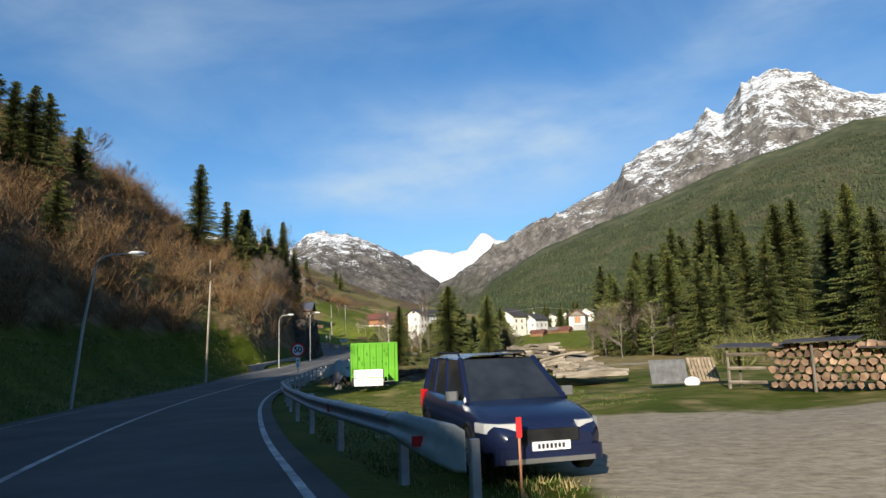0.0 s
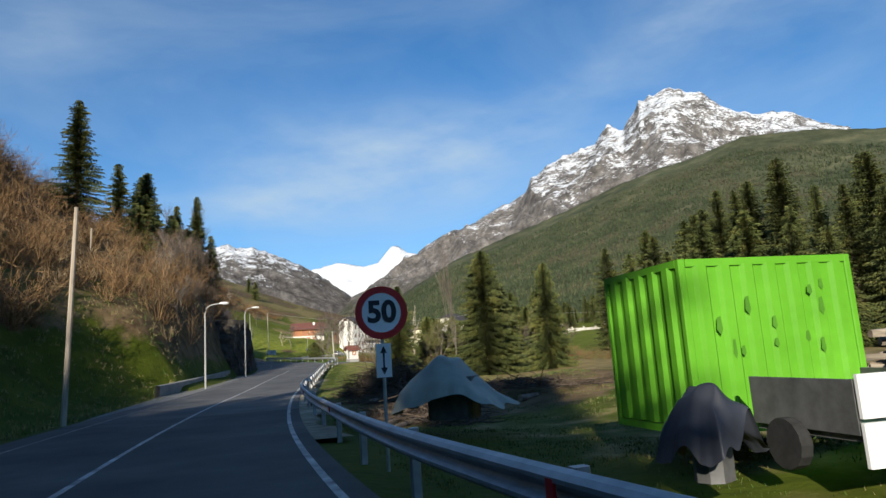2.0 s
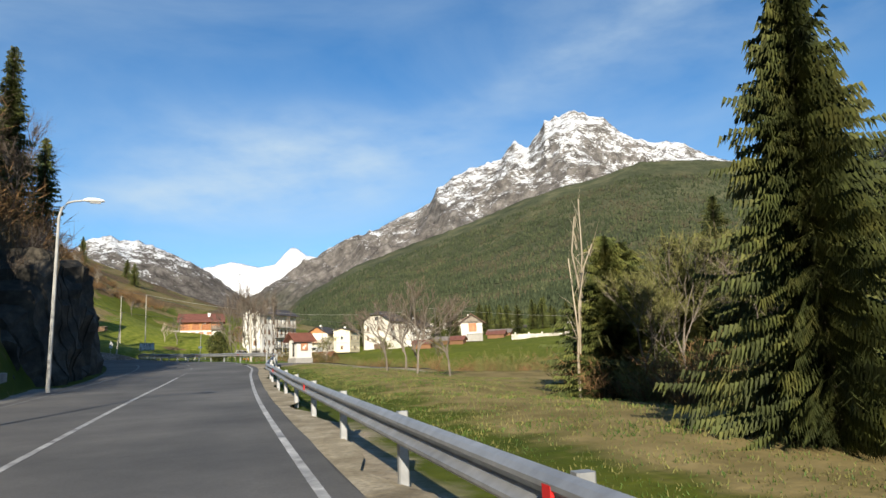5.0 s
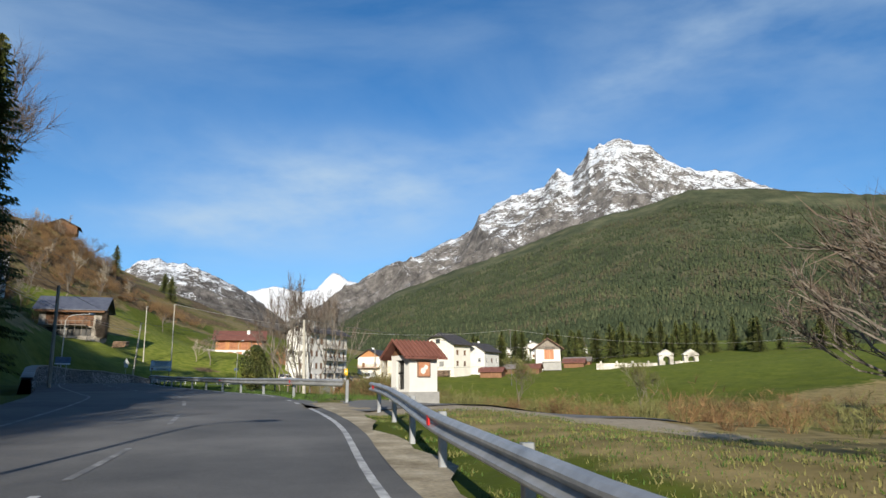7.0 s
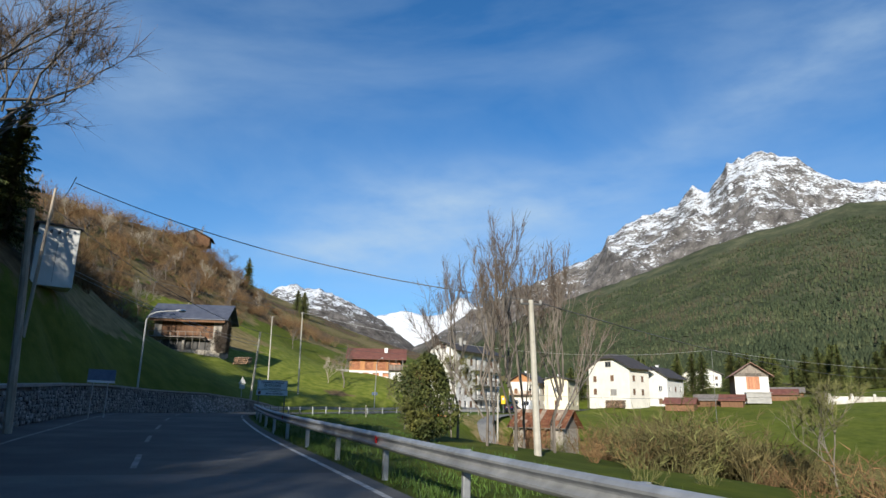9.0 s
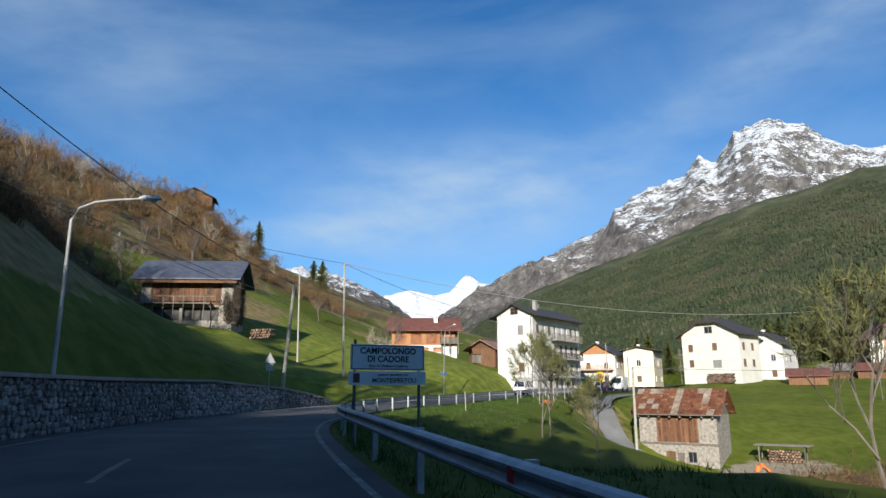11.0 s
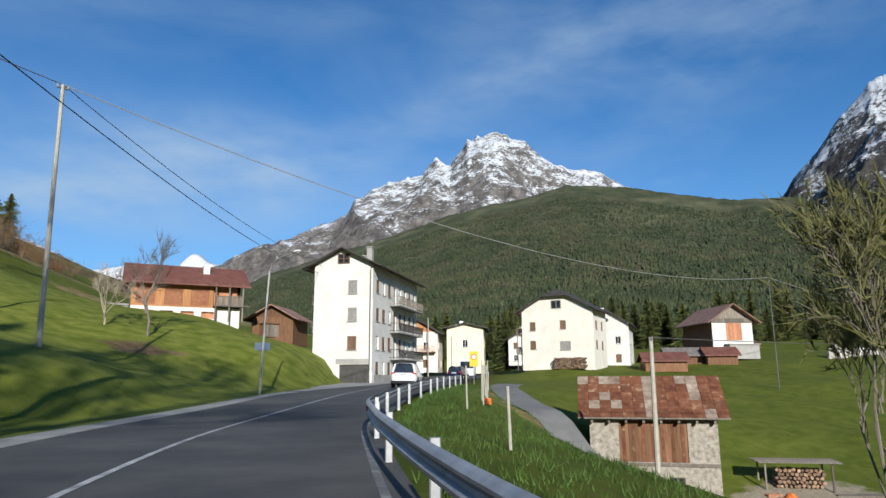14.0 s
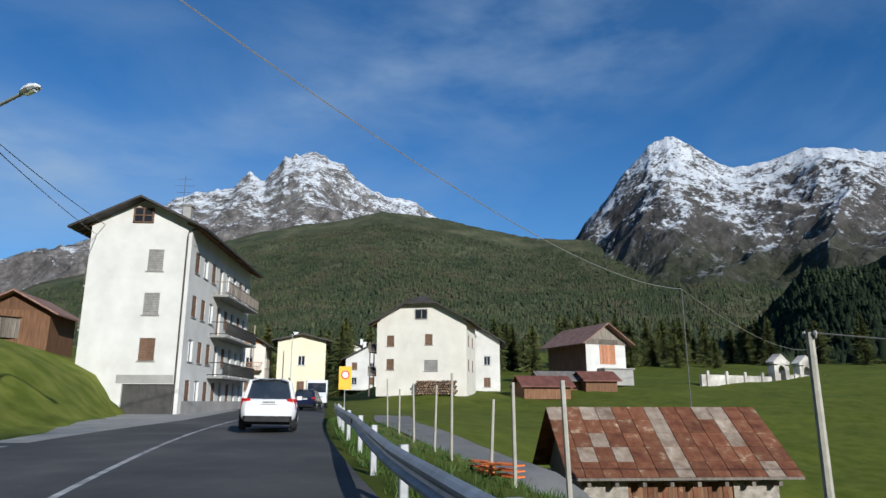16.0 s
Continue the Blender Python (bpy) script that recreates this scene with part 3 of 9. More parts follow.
# dry cover: the brown hillside, and the winter grass of the valley field
hillside = np.where(py_ < 150, soft_step(GZ, 2.8, 5.5), soft_step(GZ, 8, 15)) * (d_road < -12) * (1 - 0.75 * soft_step(py_, 225, 260) * (GZ < 24))
wob = 6 * np.sin(px_ * 0.11 + 1.7 * np.sin(py_ * 0.07)) + 5 * np.sin(py_ * 0.13 + px_ * 0.05) + 2.5 * np.sin(px_ * 0.37 - py_ * 0.29)
dry = 0.55 * (hillside > 0.2) * soft_step(np.sin(px_ * 0.13) * np.sin(py_ * 0.09), 0.5, 0.9)
dry = np.maximum(dry, 0.75 * (hillside > 0.2) * soft_step(py_, 150, 190) * soft_step(np.sin(px_ * 0.16 + wob * 0.15) * np.sin(py_ * 0.11), -0.2, 0.5))
dry = np.maximum(dry, 1.0 * soft_step(d_road, 2.8, 7.5) * soft_step(py_ + wob, 46, 78) * (1 - soft_step(py_ + wob, 122, 156)) * (1 - 0.6 * soft_step(px_ + 2 * wob, 90, 150)))
dry = np.maximum(dry, 0.42 * soft_step(d_road, 3, 7) * (1 - soft_step(py_ + wob, 48, 76)))
dry = np.maximum(dry, 0.55 * soft_step(px_ + wob, 15, 50) * (1 - soft_step(py_ + 2 * wob, 160, 225)) * (1 - 0.6 * soft_step(px_ + 2 * wob, 90, 150)))
# bare soil: the gravel yard, the verge and the side road to the shrine
yard = soft_step(13 + 0.25 * wob - np.hypot((px_ - 9.5) / 1.25, py_ - 7), 0, 5) * (d_road > 4.2)
verge = 0.75 * (d_road > WAY[near_road, 3] + 0.2) * (d_road < WAY[near_road, 3] + 1.3) * (py_ > 50) * (py_ < 150)
soil = np.maximum(np.maximum(yard, verge), 0.8 * soft_step(4.5 - abs(py_ - 133 + 0.3 * (px_ + 12)), 0, 1.5) * (px_ > -15) * (px_ < -2))
soil = np.maximum(soil, 0.8 * soft_step(1 - np.hypot((px_ - 7.5) / 8.5, (py_ - 238.5) / 5.5), 0, 0.5))
soil = np.maximum(soil, 0.75 * soft_step(2.0 - abs(py_ - 58 - 0.45 * (px_ - 8)), 0, 1.5) * (px_ > 3) * (px_ < 40))
hillside = np.maximum(hillside, 0.9 * (d_road < -9.6) * (d_road > -60) * soft_step(py_, 84, 92) * (1 - soft_step(py_, 142, 152)))
felled = 0.8 * np.maximum(soft_step(1.25 - np.hypot((px_ + 5) / 7.5, (py_ - 63) / 9), 0, 0.35), 0) * (d_road > 2.6)
slip = 0.85 * soft_step(1 - np.hypot((px_ + 33.5) / 4.0, (py_ - 258) / 2.5), 0, 0.6)
scrubby = 0.85 * soft_step(1 - np.hypot((px_ - 12) / 15, (py_ - 229) / 10), 0, 0.5)
hillside = np.maximum(np.maximum(np.maximum(hillside, felled), slip), scrubby)
dry = np.maximum(dry, 0.12 * (d_road > 4) * (py_ > 190))
dry = dry * (1 - felled)
# young yellow-green grass, brightened to paint sun on the bank before the tall house, and in drifts over the upper
# meadow
young = 0.9 * (d_road < -5) * soft_step(py_, 222, 240) * (1 - soft_step(py_, 290, 310))
young = np.maximum(young, 0.35 * (d_road < -5) * soft_step(py_, 150, 200))
young = np.maximum(young, 0.34 * (d_road > 4) * soft_step(py_, 200, 250))
# trodden garden strip below the rail
dry = np.maximum(dry, 0.62 * soft_step(1 - np.hypot((px_ + 9) / 7, (py_ - 249) / 14), 0, 0.5) * (d_road > 3.5))
dry = np.maximum(dry, 0.85 * (d_road > 8) * soft_step(px_ + wob, -6, 8) * soft_step(py_, 130, 150) * (1 - soft_step(py_ + wob, 196, 222)) * (1 - 0.6 * soft_step(px_ + 2 * wob, 90, 150)))
cover = ground_mesh.color_attributes.new("cover", "FLOAT_COLOR", "POINT")
cover.data.foreach_set("color", np.stack([dry, soil, np.clip(hillside, 0, 0.9) * (1 - dry), young], -1).astype(np.float32).ravel())
tagged(new("ground", ground_mesh), "rolling spring meadow, brown hillside and gravel yard", "ground", kind="structure")


# ---- road ----
def strip(name, mesh_mat, i0, i1, left, right, up, label="", parent=None, step=1, kind=""):
    """A band along the road between two offsets (numbers or functions of the index)."""
    me = Mesh()
    get = lambda v, i: v(i) if callable(v) else v
    me.sweep([[beside(i, get(left, i), up), beside(i, 0.5 * (get(left, i) + get(right, i)), up), beside(i, get(right, i), up)][::-1] for i in range(i0, i1, step)])
    ob = part(name, me, mesh_mat, parent, smooth=True)
    return tagged(ob, label, name.replace("_", " ") if not parent else "", kind=kind)


END = len(WAY) - 2
road = strip("road", ASPHALT, 0, END, LEFT_EDGE, lambda i: WAY[i, 3] + 0.45, 0.0, "worn dark asphalt two-lane valley road", kind="structure")
LINE_W = 0.12
MID = lambda i: WAY[i, 3] - 3.75
def court_edge(i):
    o = LEFT_EDGE
    while o > -16 and beside(i, o).x > COURT(beside(i, o).y) + 0.3:
        o -= 0.25
    return o


# a strip of paler asphalt colour laid over part of the road
strip("resurfaced_road", PALE_ASPHALT, lane_at(58), lane_at(152), LEFT_EDGE, lambda i: WAY[i, 3] + 0.44 + 0.03 * math.sin(i), 0.003, "paler stretch of the asphalt road", kind="structure")
strip("forecourt", CONCRETE, lane_at(246), lane_at(279), court_edge, lambda i: LEFT_EDGE + 1.0 + 1.0 * min(1, (i - lane_at(246)) / 14), 0.004, "pale concrete forecourt beside the road", kind="structure")
strip("gutter", CONCRETE, lane_at(208), lane_at(246), LEFT_EDGE - 0.1, lambda i: LEFT_EDGE + 0.9 + 0.1 * math.sin(i * 0.4), 0.005, "pale concrete gutter along the road", kind="structure")
strip("verge", VERGE, lane_at(46), lane_at(133), lambda i: WAY[i, 3] + 0.44, lambda i: WAY[i, 3] + 1.1 + 0.25 * math.sin(i * 0.7) + 0.15 * math.sin(i * 1.9), -0.02, "stony tan soil verge beside the asphalt", kind="structure")
strip("edge_line", LINE, 0, lane_at(131), lambda i: WAY[i, 3], lambda i: WAY[i, 3] + LINE_W, 0.008, "white painted edge line", road)
strip("edge_line", LINE, lane_at(137.5), lane_at(176), lambda i: WAY[i, 3], lambda i: WAY[i, 3] + LINE_W, 0.008, "white painted edge line", road)
strip("edge_line", FADED_LINE, lane_at(176), lane_at(238), lambda i: WAY[i, 3], lambda i: WAY[i, 3] + LINE_W, 0.008, "worn painted edge line", road)
for a in range(lane_at(131) + 1, lane_at(137) - 1, 2):
    strip("edge_dash", LINE, a, a + 2, lambda i: WAY[i, 3], lambda i: WAY[i, 3] + LINE_W, 0.008, "", road)
strip("edge_line", FADED_LINE, 0, lane_at(205), lambda i: WAY[i, 3] - 7.2, lambda i: WAY[i, 3] - 7.2 + LINE_W, 0.008, "white painted edge line", road)
strip("centre_line", LINE, 0, lane_at(118), MID, lambda i: MID(i) + LINE_W, 0.008, "white painted centre line", road)
for a in range(lane_at(118), lane_at(182), 7):
    strip("centre_dash", FADED_LINE, a, a + 4, MID, lambda i: MID(i) + LINE_W, 0.008, "", road)
strip("centre_line", LINE, lane_at(212), END - 30, MID, lambda i: MID(i) + LINE_W, 0.008, "white painted centre line", road)


# the paved side road to the shrine
def side_road():
    me, rows = Mesh(), []
    for k in range(15):
        u = k / 14
        c = beside(lane_at(134), WAY[lane_at(134), 3] + 0.40 + 16 * u)
        half_ = 2.1 + 2.6 * (1 - u) ** 4
        rows.append([Vector((c.x - 0.04 * o, c.y + o * half_ - 0.16 * 16 * u, 0)) for o in (-1, -0.5, 0, 0.5, 1)])
    for r in rows:
        for q in r:
            q.z = max(ground_z(q.x, q.y) + 0.03, WAY[lane_at(134), 2] - 0.02 if r is rows[0] else -9)
    me.sweep([r[::-1] for r in rows])
    tagged(part("side_road", me, ROAD_GREY, smooth=True), "short bleached asphalt side road joining the valley road", "road", kind="structure")


side_road()


# ---- mountains ----
HUB = np.array([-20.0, 150.0])


def fractal(p, octaves=5, ridged=False):
    """Cheap vectorised value noise of 2D points."""
    out, amp, total = np.zeros(len(p)), 1.0, 0.0
    for o in range(octaves):
        q = p * 2.0 ** o + 17.3 * o
        c = np.floor(q).astype(np.int64)
        u = q - c
        u = u * u * (3 - 2 * u)

        def h(i, j):
            n = (c[:, 0] + i) * 374761393 + (c[:, 1] + j) * 668265263
            n = (n ^ (n >> 13)) * 1274126177
            return ((n ^ (n >> 16)) & 0xFFFF) / 65535.0

        v = (h(0, 0) * (1 - u[:, 0]) + h(1, 0) * u[:, 0]) * (1 - u[:, 1]) + (h(0, 1) * (1 - u[:, 0]) + h(1, 1) * u[:, 0]) * u[:, 1]
        out += amp * (1 - abs(2 * v - 1) if ridged else v)
        total += amp
        amp *= 0.5
    return out / total


def massif(name, profile, foot, crest, material, label, relief, scale, ridged=True, base=0.0, jag=0.25, rows=90, power=0.85, category="mountain", steps=0.16):
    """A mountainside: its crest line by bearing and slope angle seen from the valley, rising from a foot distance to a crest distance."""
    prof = np.array(profile)
    az = np.arange(prof[0, 0], prof[-1, 0] + 0.01, steps)
    el = np.interp(az, prof[:, 0], prof[:, 1])
    el = el + jag * (fractal(np.stack([az * 1.1, az * 0 + foot * 0.01], -1), 5, True) - 0.6)
    u = np.r_[np.linspace(0, 1, rows) ** 1.25, 1.06, 1.2]
    A, U = np.meshgrid(az, u)
    width = max(3, int(2.5 / steps))
    broad = np.convolve(np.pad(el, width, mode="edge"), np.hanning(2 * width + 1) / np.hanning(2 * width + 1).sum(), "valid")
    crisp = np.clip(U, 0, 1) ** 8
    E = el[None] * crisp + broad[None] * (1 - crisp)
    r = foot + (crest - foot) * U
    X = HUB[0] + r * np.sin(np.radians(A))
    Y = HUB[1] + r * np.cos(np.radians(A))
    rise = np.clip(U, 0, 1) ** power
    n = fractal(np.stack([X.ravel() / scale, Y.ravel() / scale], -1), 6, ridged).reshape(A.shape) - 0.55
    fade = np.clip(U * 3, 0, 1) * np.clip((1 - U) * 6, 0, 1)
    Z = base + 2.0 + r * np.tan(np.radians(E)) * rise + relief * n * fade
    Z = np.where(U > 1, Z - (U - 1) * crest * 0.5, Z)
    Z[0] = base - 25
    i = np.arange(A.size).reshape(A.shape)
    q = np.stack([i[:-1, :-1], i[:-1, 1:], i[1:, 1:], i[1:, :-1]], -1).reshape(-1, 4)
    me = array_mesh(name, np.stack([X.ravel(), Y.ravel(), Z.ravel()], -1), q, material, smooth=True)
    tagged(new(name, me), label, category, kind="structure")
    return X, Y, Z


def rock_snow(name, snow_from, snow_full, tree_top, dark=1.0, snow_bias=0.0, streak=1.6):
    """Limestone with broken snow, thinning trees at its foot."""
    m = bpy.data.materials.new(name)
    m.use_nodes = True
    n, l = m.node_tree.nodes, m.node_tree.links
    b = n["Principled BSDF"]
    b.inputs["Roughness"].default_value, b.inputs["Specular IOR Level"].default_value = 0.9, 0.1
    geo = n.new("ShaderNodeNewGeometry")
    sep = n.new("ShaderNodeSeparateXYZ")
    l.new(geo.outputs["Position"], sep.inputs["Vector"])

    def noise_at(scale, detail, rough=0.65, stretch=(1, 1, 1)):
        mp = n.new("ShaderNodeMapping")
        mp.inputs["Scale"].default_value = stretch
        l.new(geo.outputs["Position"], mp.inputs["Vector"])
        t = n.new("ShaderNodeTexNoise")
        t.inputs["Scale"].default_value, t.inputs["Detail"].default_value, t.inputs["Roughness"].default_value = scale, detail, rough
        l.new(mp.outputs["Vector"], t.inputs["Vector"])
        return t.outputs["Fac"]

    def ramp(fac, stops):
        r = n.new("ShaderNodeValToRGB")
        while len(r.color_ramp.elements) < len(stops):
            r.color_ramp.elements.new(0.5)
        for e, (pos, c) in zip(r.color_ramp.elements, stops):
            e.position, e.color = pos, (*c, 1)
        l.new(fac, r.inputs["Fac"])
        return r.outputs["Color"]

    def mix(fac, a, c):
        x = n.new("ShaderNodeMix")
        x.data_type = "RGBA"
        l.new(fac, x.inputs["Factor"])
        l.new(a, x.inputs["A"])
        l.new(c, x.inputs["B"])
        return x.outputs["Result"]

    def math_(op, a, c):
        x = n.new("ShaderNodeMath")
        x.operation = op
        for k, v in enumerate((a, c)):
            if isinstance(v, (int, float)):
                x.inputs[k].default_value = v
            else:
                l.new(v, x.inputs[k])
        return x.outputs["Value"]

    def span(v, lo, hi):
        r = n.new("ShaderNodeMapRange")
        r.inputs["From Min"].default_value, r.inputs["From Max"].default_value = lo, hi
        l.new(v, r.inputs["Value"])
        return r.outputs["Result"]

    g = lambda c: tuple(dark * v for v in c)
    rock = ramp(noise_at(0.016, 10, 0.78, (1, 1, 0.6)), [(0.34, g((0.050, 0.046, 0.044))), (0.5, g((0.165, 0.148, 0.136))), (0.66, g((0.33, 0.30, 0.275)))])
    white = ramp(noise_at(0.02, 4), [(0.3, (0.72, 0.74, 0.78)), (0.7, (0.84, 0.85, 0.87))])
    patches = math_("ADD", math_("MULTIPLY", noise_at(0.011, 7, 0.72, (1, 1, streak)), 0.52), math_("MULTIPLY", noise_at(0.06, 5, 0.75, (1, 1, streak)), 0.48))
    up = n.new("ShaderNodeSeparateXYZ")
    l.new(geo.outputs["Normal"], up.inputs["Vector"])
    flat = math_("MULTIPLY", math_("ADD", up.outputs["Z"], -0.65), 0.22)
    high = span(sep.outputs["Z"], snow_from, snow_full)
    snow = span(math_("ADD", math_("ADD", math_("ADD", patches, flat), math_("MULTIPLY", high, 0.19)), snow_bias), 0.635, 0.685)
    trees = ramp(noise_at(0.05, 8, 0.75), [(0.35, (0.022, 0.032, 0.018)), (0.65, (0.085, 0.085, 0.05))])
    low = span(math_("ADD", sep.outputs["Z"], math_("MULTIPLY", noise_at(0.006, 8, 0.7), 700.0)), tree_top + 470, tree_top + 230)
    col = mix(math_("MULTIPLY", low, 0.92), mix(snow, rock, white), trees)
    l.new(col, b.inputs["Base Color"])
    bp = n.new("ShaderNodeBump")
    bp.inputs["Strength"].default_value, bp.inputs["Distance"].default_value = 1.0, 48.0
    l.new(noise_at(0.010, 10, 0.72), bp.inputs["Height"])
    l.new(bp.outputs["Normal"], b.inputs["Normal"])
    return m


ROCK = rock_snow("snowy_limestone", 0, 1300, 330, 0.92, -0.035)
ROCK_DARK = rock_snow("dark_snowy_rock", 250, 750, 120, 0.7, -0.055)
ROCK_WHITE = rock_snow("snowfield", -200, 500, -900, 1.0, 0.15)
ROCK_FAR = rock_snow("streaked_snowy_rock", 300, 1250, 470, 0.62, 0.045, 1.1)
FOREST = mat("mixed_mountain_forest", [(0.034, 0.044, 0.025), (0.066, 0.072, 0.041), (0.112, 0.108, 0.062)], 0.012, 0.95, bump=1.0, bump_scale=0.08, big=0.5, big_scale=0.004, fine=0.28, fine_scale=0.12, spec=0.05)
FOREST.node_tree.nodes["Bump"].inputs["Distance"].default_value = 5.0
# spruce green darkened further: the ridge's shade is put into the colour
FOREST_SHADED = mat("shaded_spruce_forest", [(0.010, 0.018, 0.010), (0.024, 0.036, 0.016)], 0.03, 0.95, bump=1.0, bump_scale=0.1, big=0.3, big_scale=0.004, fine=0.4, fine_scale=0.15, spec=0.05)
FOREST_SHADED.node_tree.nodes["Bump"].inputs["Distance"].default_value = 6.0

massif("mountain_main", [(-6, 2), (0, 5.6), (1.7, 6.7), (6.9, 10.0), (11.9, 12.0), (14.4, 13.1), (16.0, 13.7), (16.6, 14.9), (18.8, 16.4), (22.7, 17.4), (24.0, 18.8), (25.2, 18.2),
       (26.8, 20.3), (29.1, 20.9), (32.1, 20.0), (33.4, 18.6), (35.6, 17.5), (38.3, 17.1), (41, 15.6), (47, 12), (54, 6)], 2300, 4200, ROCK,
       "grey limestone mountain with broken spring snow", 260, 420, jag=0.55, power=0.75, rows=130)
massif("mountain_east", [(48, 8), (51.6, 12.6), (53.2, 15.0), (55.2, 17.0), (56.8, 19.0), (58.9, 20.9), (60.9, 21.6), (62.2, 20.6), (64.5, 18.7), (66.6, 18.3), (70.3, 19.1), (72.6, 18.9),
       (76, 17.8), (86, 17), (100, 14)], 1500, 3000, ROCK_FAR, "steep snow-streaked mountain with wooded foot", 220, 340, jag=0.4, power=0.8, rows=150, steps=0.1)
massif("mountain_west", [(-40, 11), (-24, 10.5), (-13.8, 9.0), (-12.0, 10.4), (-11.2, 10.5), (-8.9, 10.3), (-5.5, 9.1), (-3.5, 8.0), (-0.3, 5.6), (3, 3)], 2700, 4300, ROCK_DARK,
       "dark snow-dusted mountain across the valley head", 120, 300, jag=0.5)
massif("snow_saddle", [(-6, 6), (-3.7, 8.1), (-1.6, 8.7), (1.0, 8.2), (2.2, 8.5), (3.5, 9.9), (4.0, 9.9), (4.9, 9.2), (6.4, 9.0), (9, 7)], 3700, 4750, ROCK_WHITE,
       "white snow saddle and far summit at the valley head", 60, 250, jag=0.25)
fx, fy, fz = massif("forest_slope", [(-2, 0.8), (1.5, 2.5), (4.6, 5.6), (9.4, 8.3), (14.4, 10.1), (19.5, 11.7), (24.5, 13.5), (28.5, 14.5), (31.8, 15.0), (35.1, 15.9), (39.8, 15.5), (44.2, 14.5), (48.7, 13.6),
       (53.6, 13.3), (62, 12), (70, 9.5), (80, 7), (100, 5)], 330, 2700, FOREST, "wooded mountain slope in olive green", 70, 420, ridged=False, base=8, jag=0.2, power=0.8, rows=120)
rx_, ry_, rz_ = massif("forest_ridge", [(58, 1.5), (62, 5), (66.2, 9.3), (70, 9.2), (73.4, 10.7), (76.7, 11.6), (90, 13), (120, 13), (150, 10)], 260, 900, FOREST_SHADED,
       "spruce-covered ridge with its shade put into the dark colour", 25, 160, ridged=False, base=8, jag=0.3, power=0.8)
massif("valley_side", [(-170, 12), (-120, 16), (-80, 18), (-50, 15), (-30, 9), (-12, 6.5), (-6, 4.5), (0, 3)], 330, 1500, FOREST, "wooded valley side behind the road", 40, 250, ridged=False, base=8, jag=0.3)
massif("valley_end", [(120, 8), (150, 10), (180, 9), (200, 12)], 500, 2000, FOREST, "wooded slopes at the lower valley", 40, 250, ridged=False, base=0, jag=0.3)


# ---- rails along the road ----
def guard_rail(rows, label, first_up=0.0):
    """A steel rail: rows of (y, offset from the driven line), with posts and beams of four metres."""
    rows = np.array(rows, float)
    i0, i1 = lane_at(rows[0, 0]), lane_at(rows[-1, 0])
    offs = np.interp(WAY[:, 1], rows[:, 0], rows[:, 1])
    rail = thing("guard_rail", Matrix(), label, "guard rail")
    prof = [(0.0, -0.155), (-0.045, -0.135), (-0.08, -0.10), (-0.08, -0.07), (-0.02, -0.03), (0.0, 0.0), (-0.02, 0.03), (-0.08, 0.07), (-0.08, 0.10), (-0.045, 0.135), (0.0, 0.155)]
    pts = [beside(i, offs[i], 0.62) for i in range(i0, i1 + 1)]

    def ring(k):
        i = min(i0 + k, i1)
        out = Vector((*SIDE[i], 0))
        front = [pts[k] + out * a + Vector((0, 0, b)) for a, b in prof]
        return front + [p + out * 0.006 for p in reversed(front)]

    for k in range(0, len(pts) - 1, 4):
        e = min(k + 4, len(pts) - 1)
        me = Mesh()
        me.sweep([ring(j) for j in range(k, e + 1)], closed=True)
        part("beam", me, STEEL, rail)
        for j in (k,):
            i = i0 + j
            gz = ground_z(*beside(i, offs[i] + 0.16)[:2])
            base = beside(i, offs[i] + 0.15)
            turn = math.degrees(math.atan2(AHEAD[i, 1], AHEAD[i, 0]))
            post = Mesh()
            post.box((-0.05, -0.06, gz - 0.3 - base.z), (0.05, 0.06, 0.76), bevel=0.015)
            part("post", post, STEEL, rail, m=pose(base.x, base.y, base.z, 0, 0, turn))
            if (k // 4) % 3 == 1:
                ref = Mesh()
                ref.box((-0.012, -0.05, 0), (0.012, 0.05, 0.14))
                q = beside(i, offs[i] - 0.07, 0.57)
                part("reflector", ref, RED_PAINT, rail, "red reflector", m=pose(q.x, q.y, q.z, 0, 0, turn + 90))
    return rail


rail_a = guard_rail([(7.6, 2.08), (14, 1.95), (20, 2.0), (27, 2.2), (38, 2.12), (47, 2.3), (57, 2.3), (66, 2.05), (74, 1.75), (97, 1.68), (112, 1.9), (118, 2.45), (121, 2.85), (124, 3.35), (127, 4.0), (131, 4.8)], "galvanised steel guard rail beside the valley road")
guard_rail([(136.2, 5.25), (136.9, 4.85), (137.7, 4.5), (138.6, 4.15), (140, 3.95), (142, 3.7), (145, 3.5), (148, 3.35), (152, 3.2), (158, 2.9), (166, 2.55), (180, 2.3), (195, 1.95), (210, 1.5), (218, 1.25), (226, 1.35), (236, 1.7), (243, 2.2), (262, 2.6)], "curving galvanised steel guard rail above the bank")
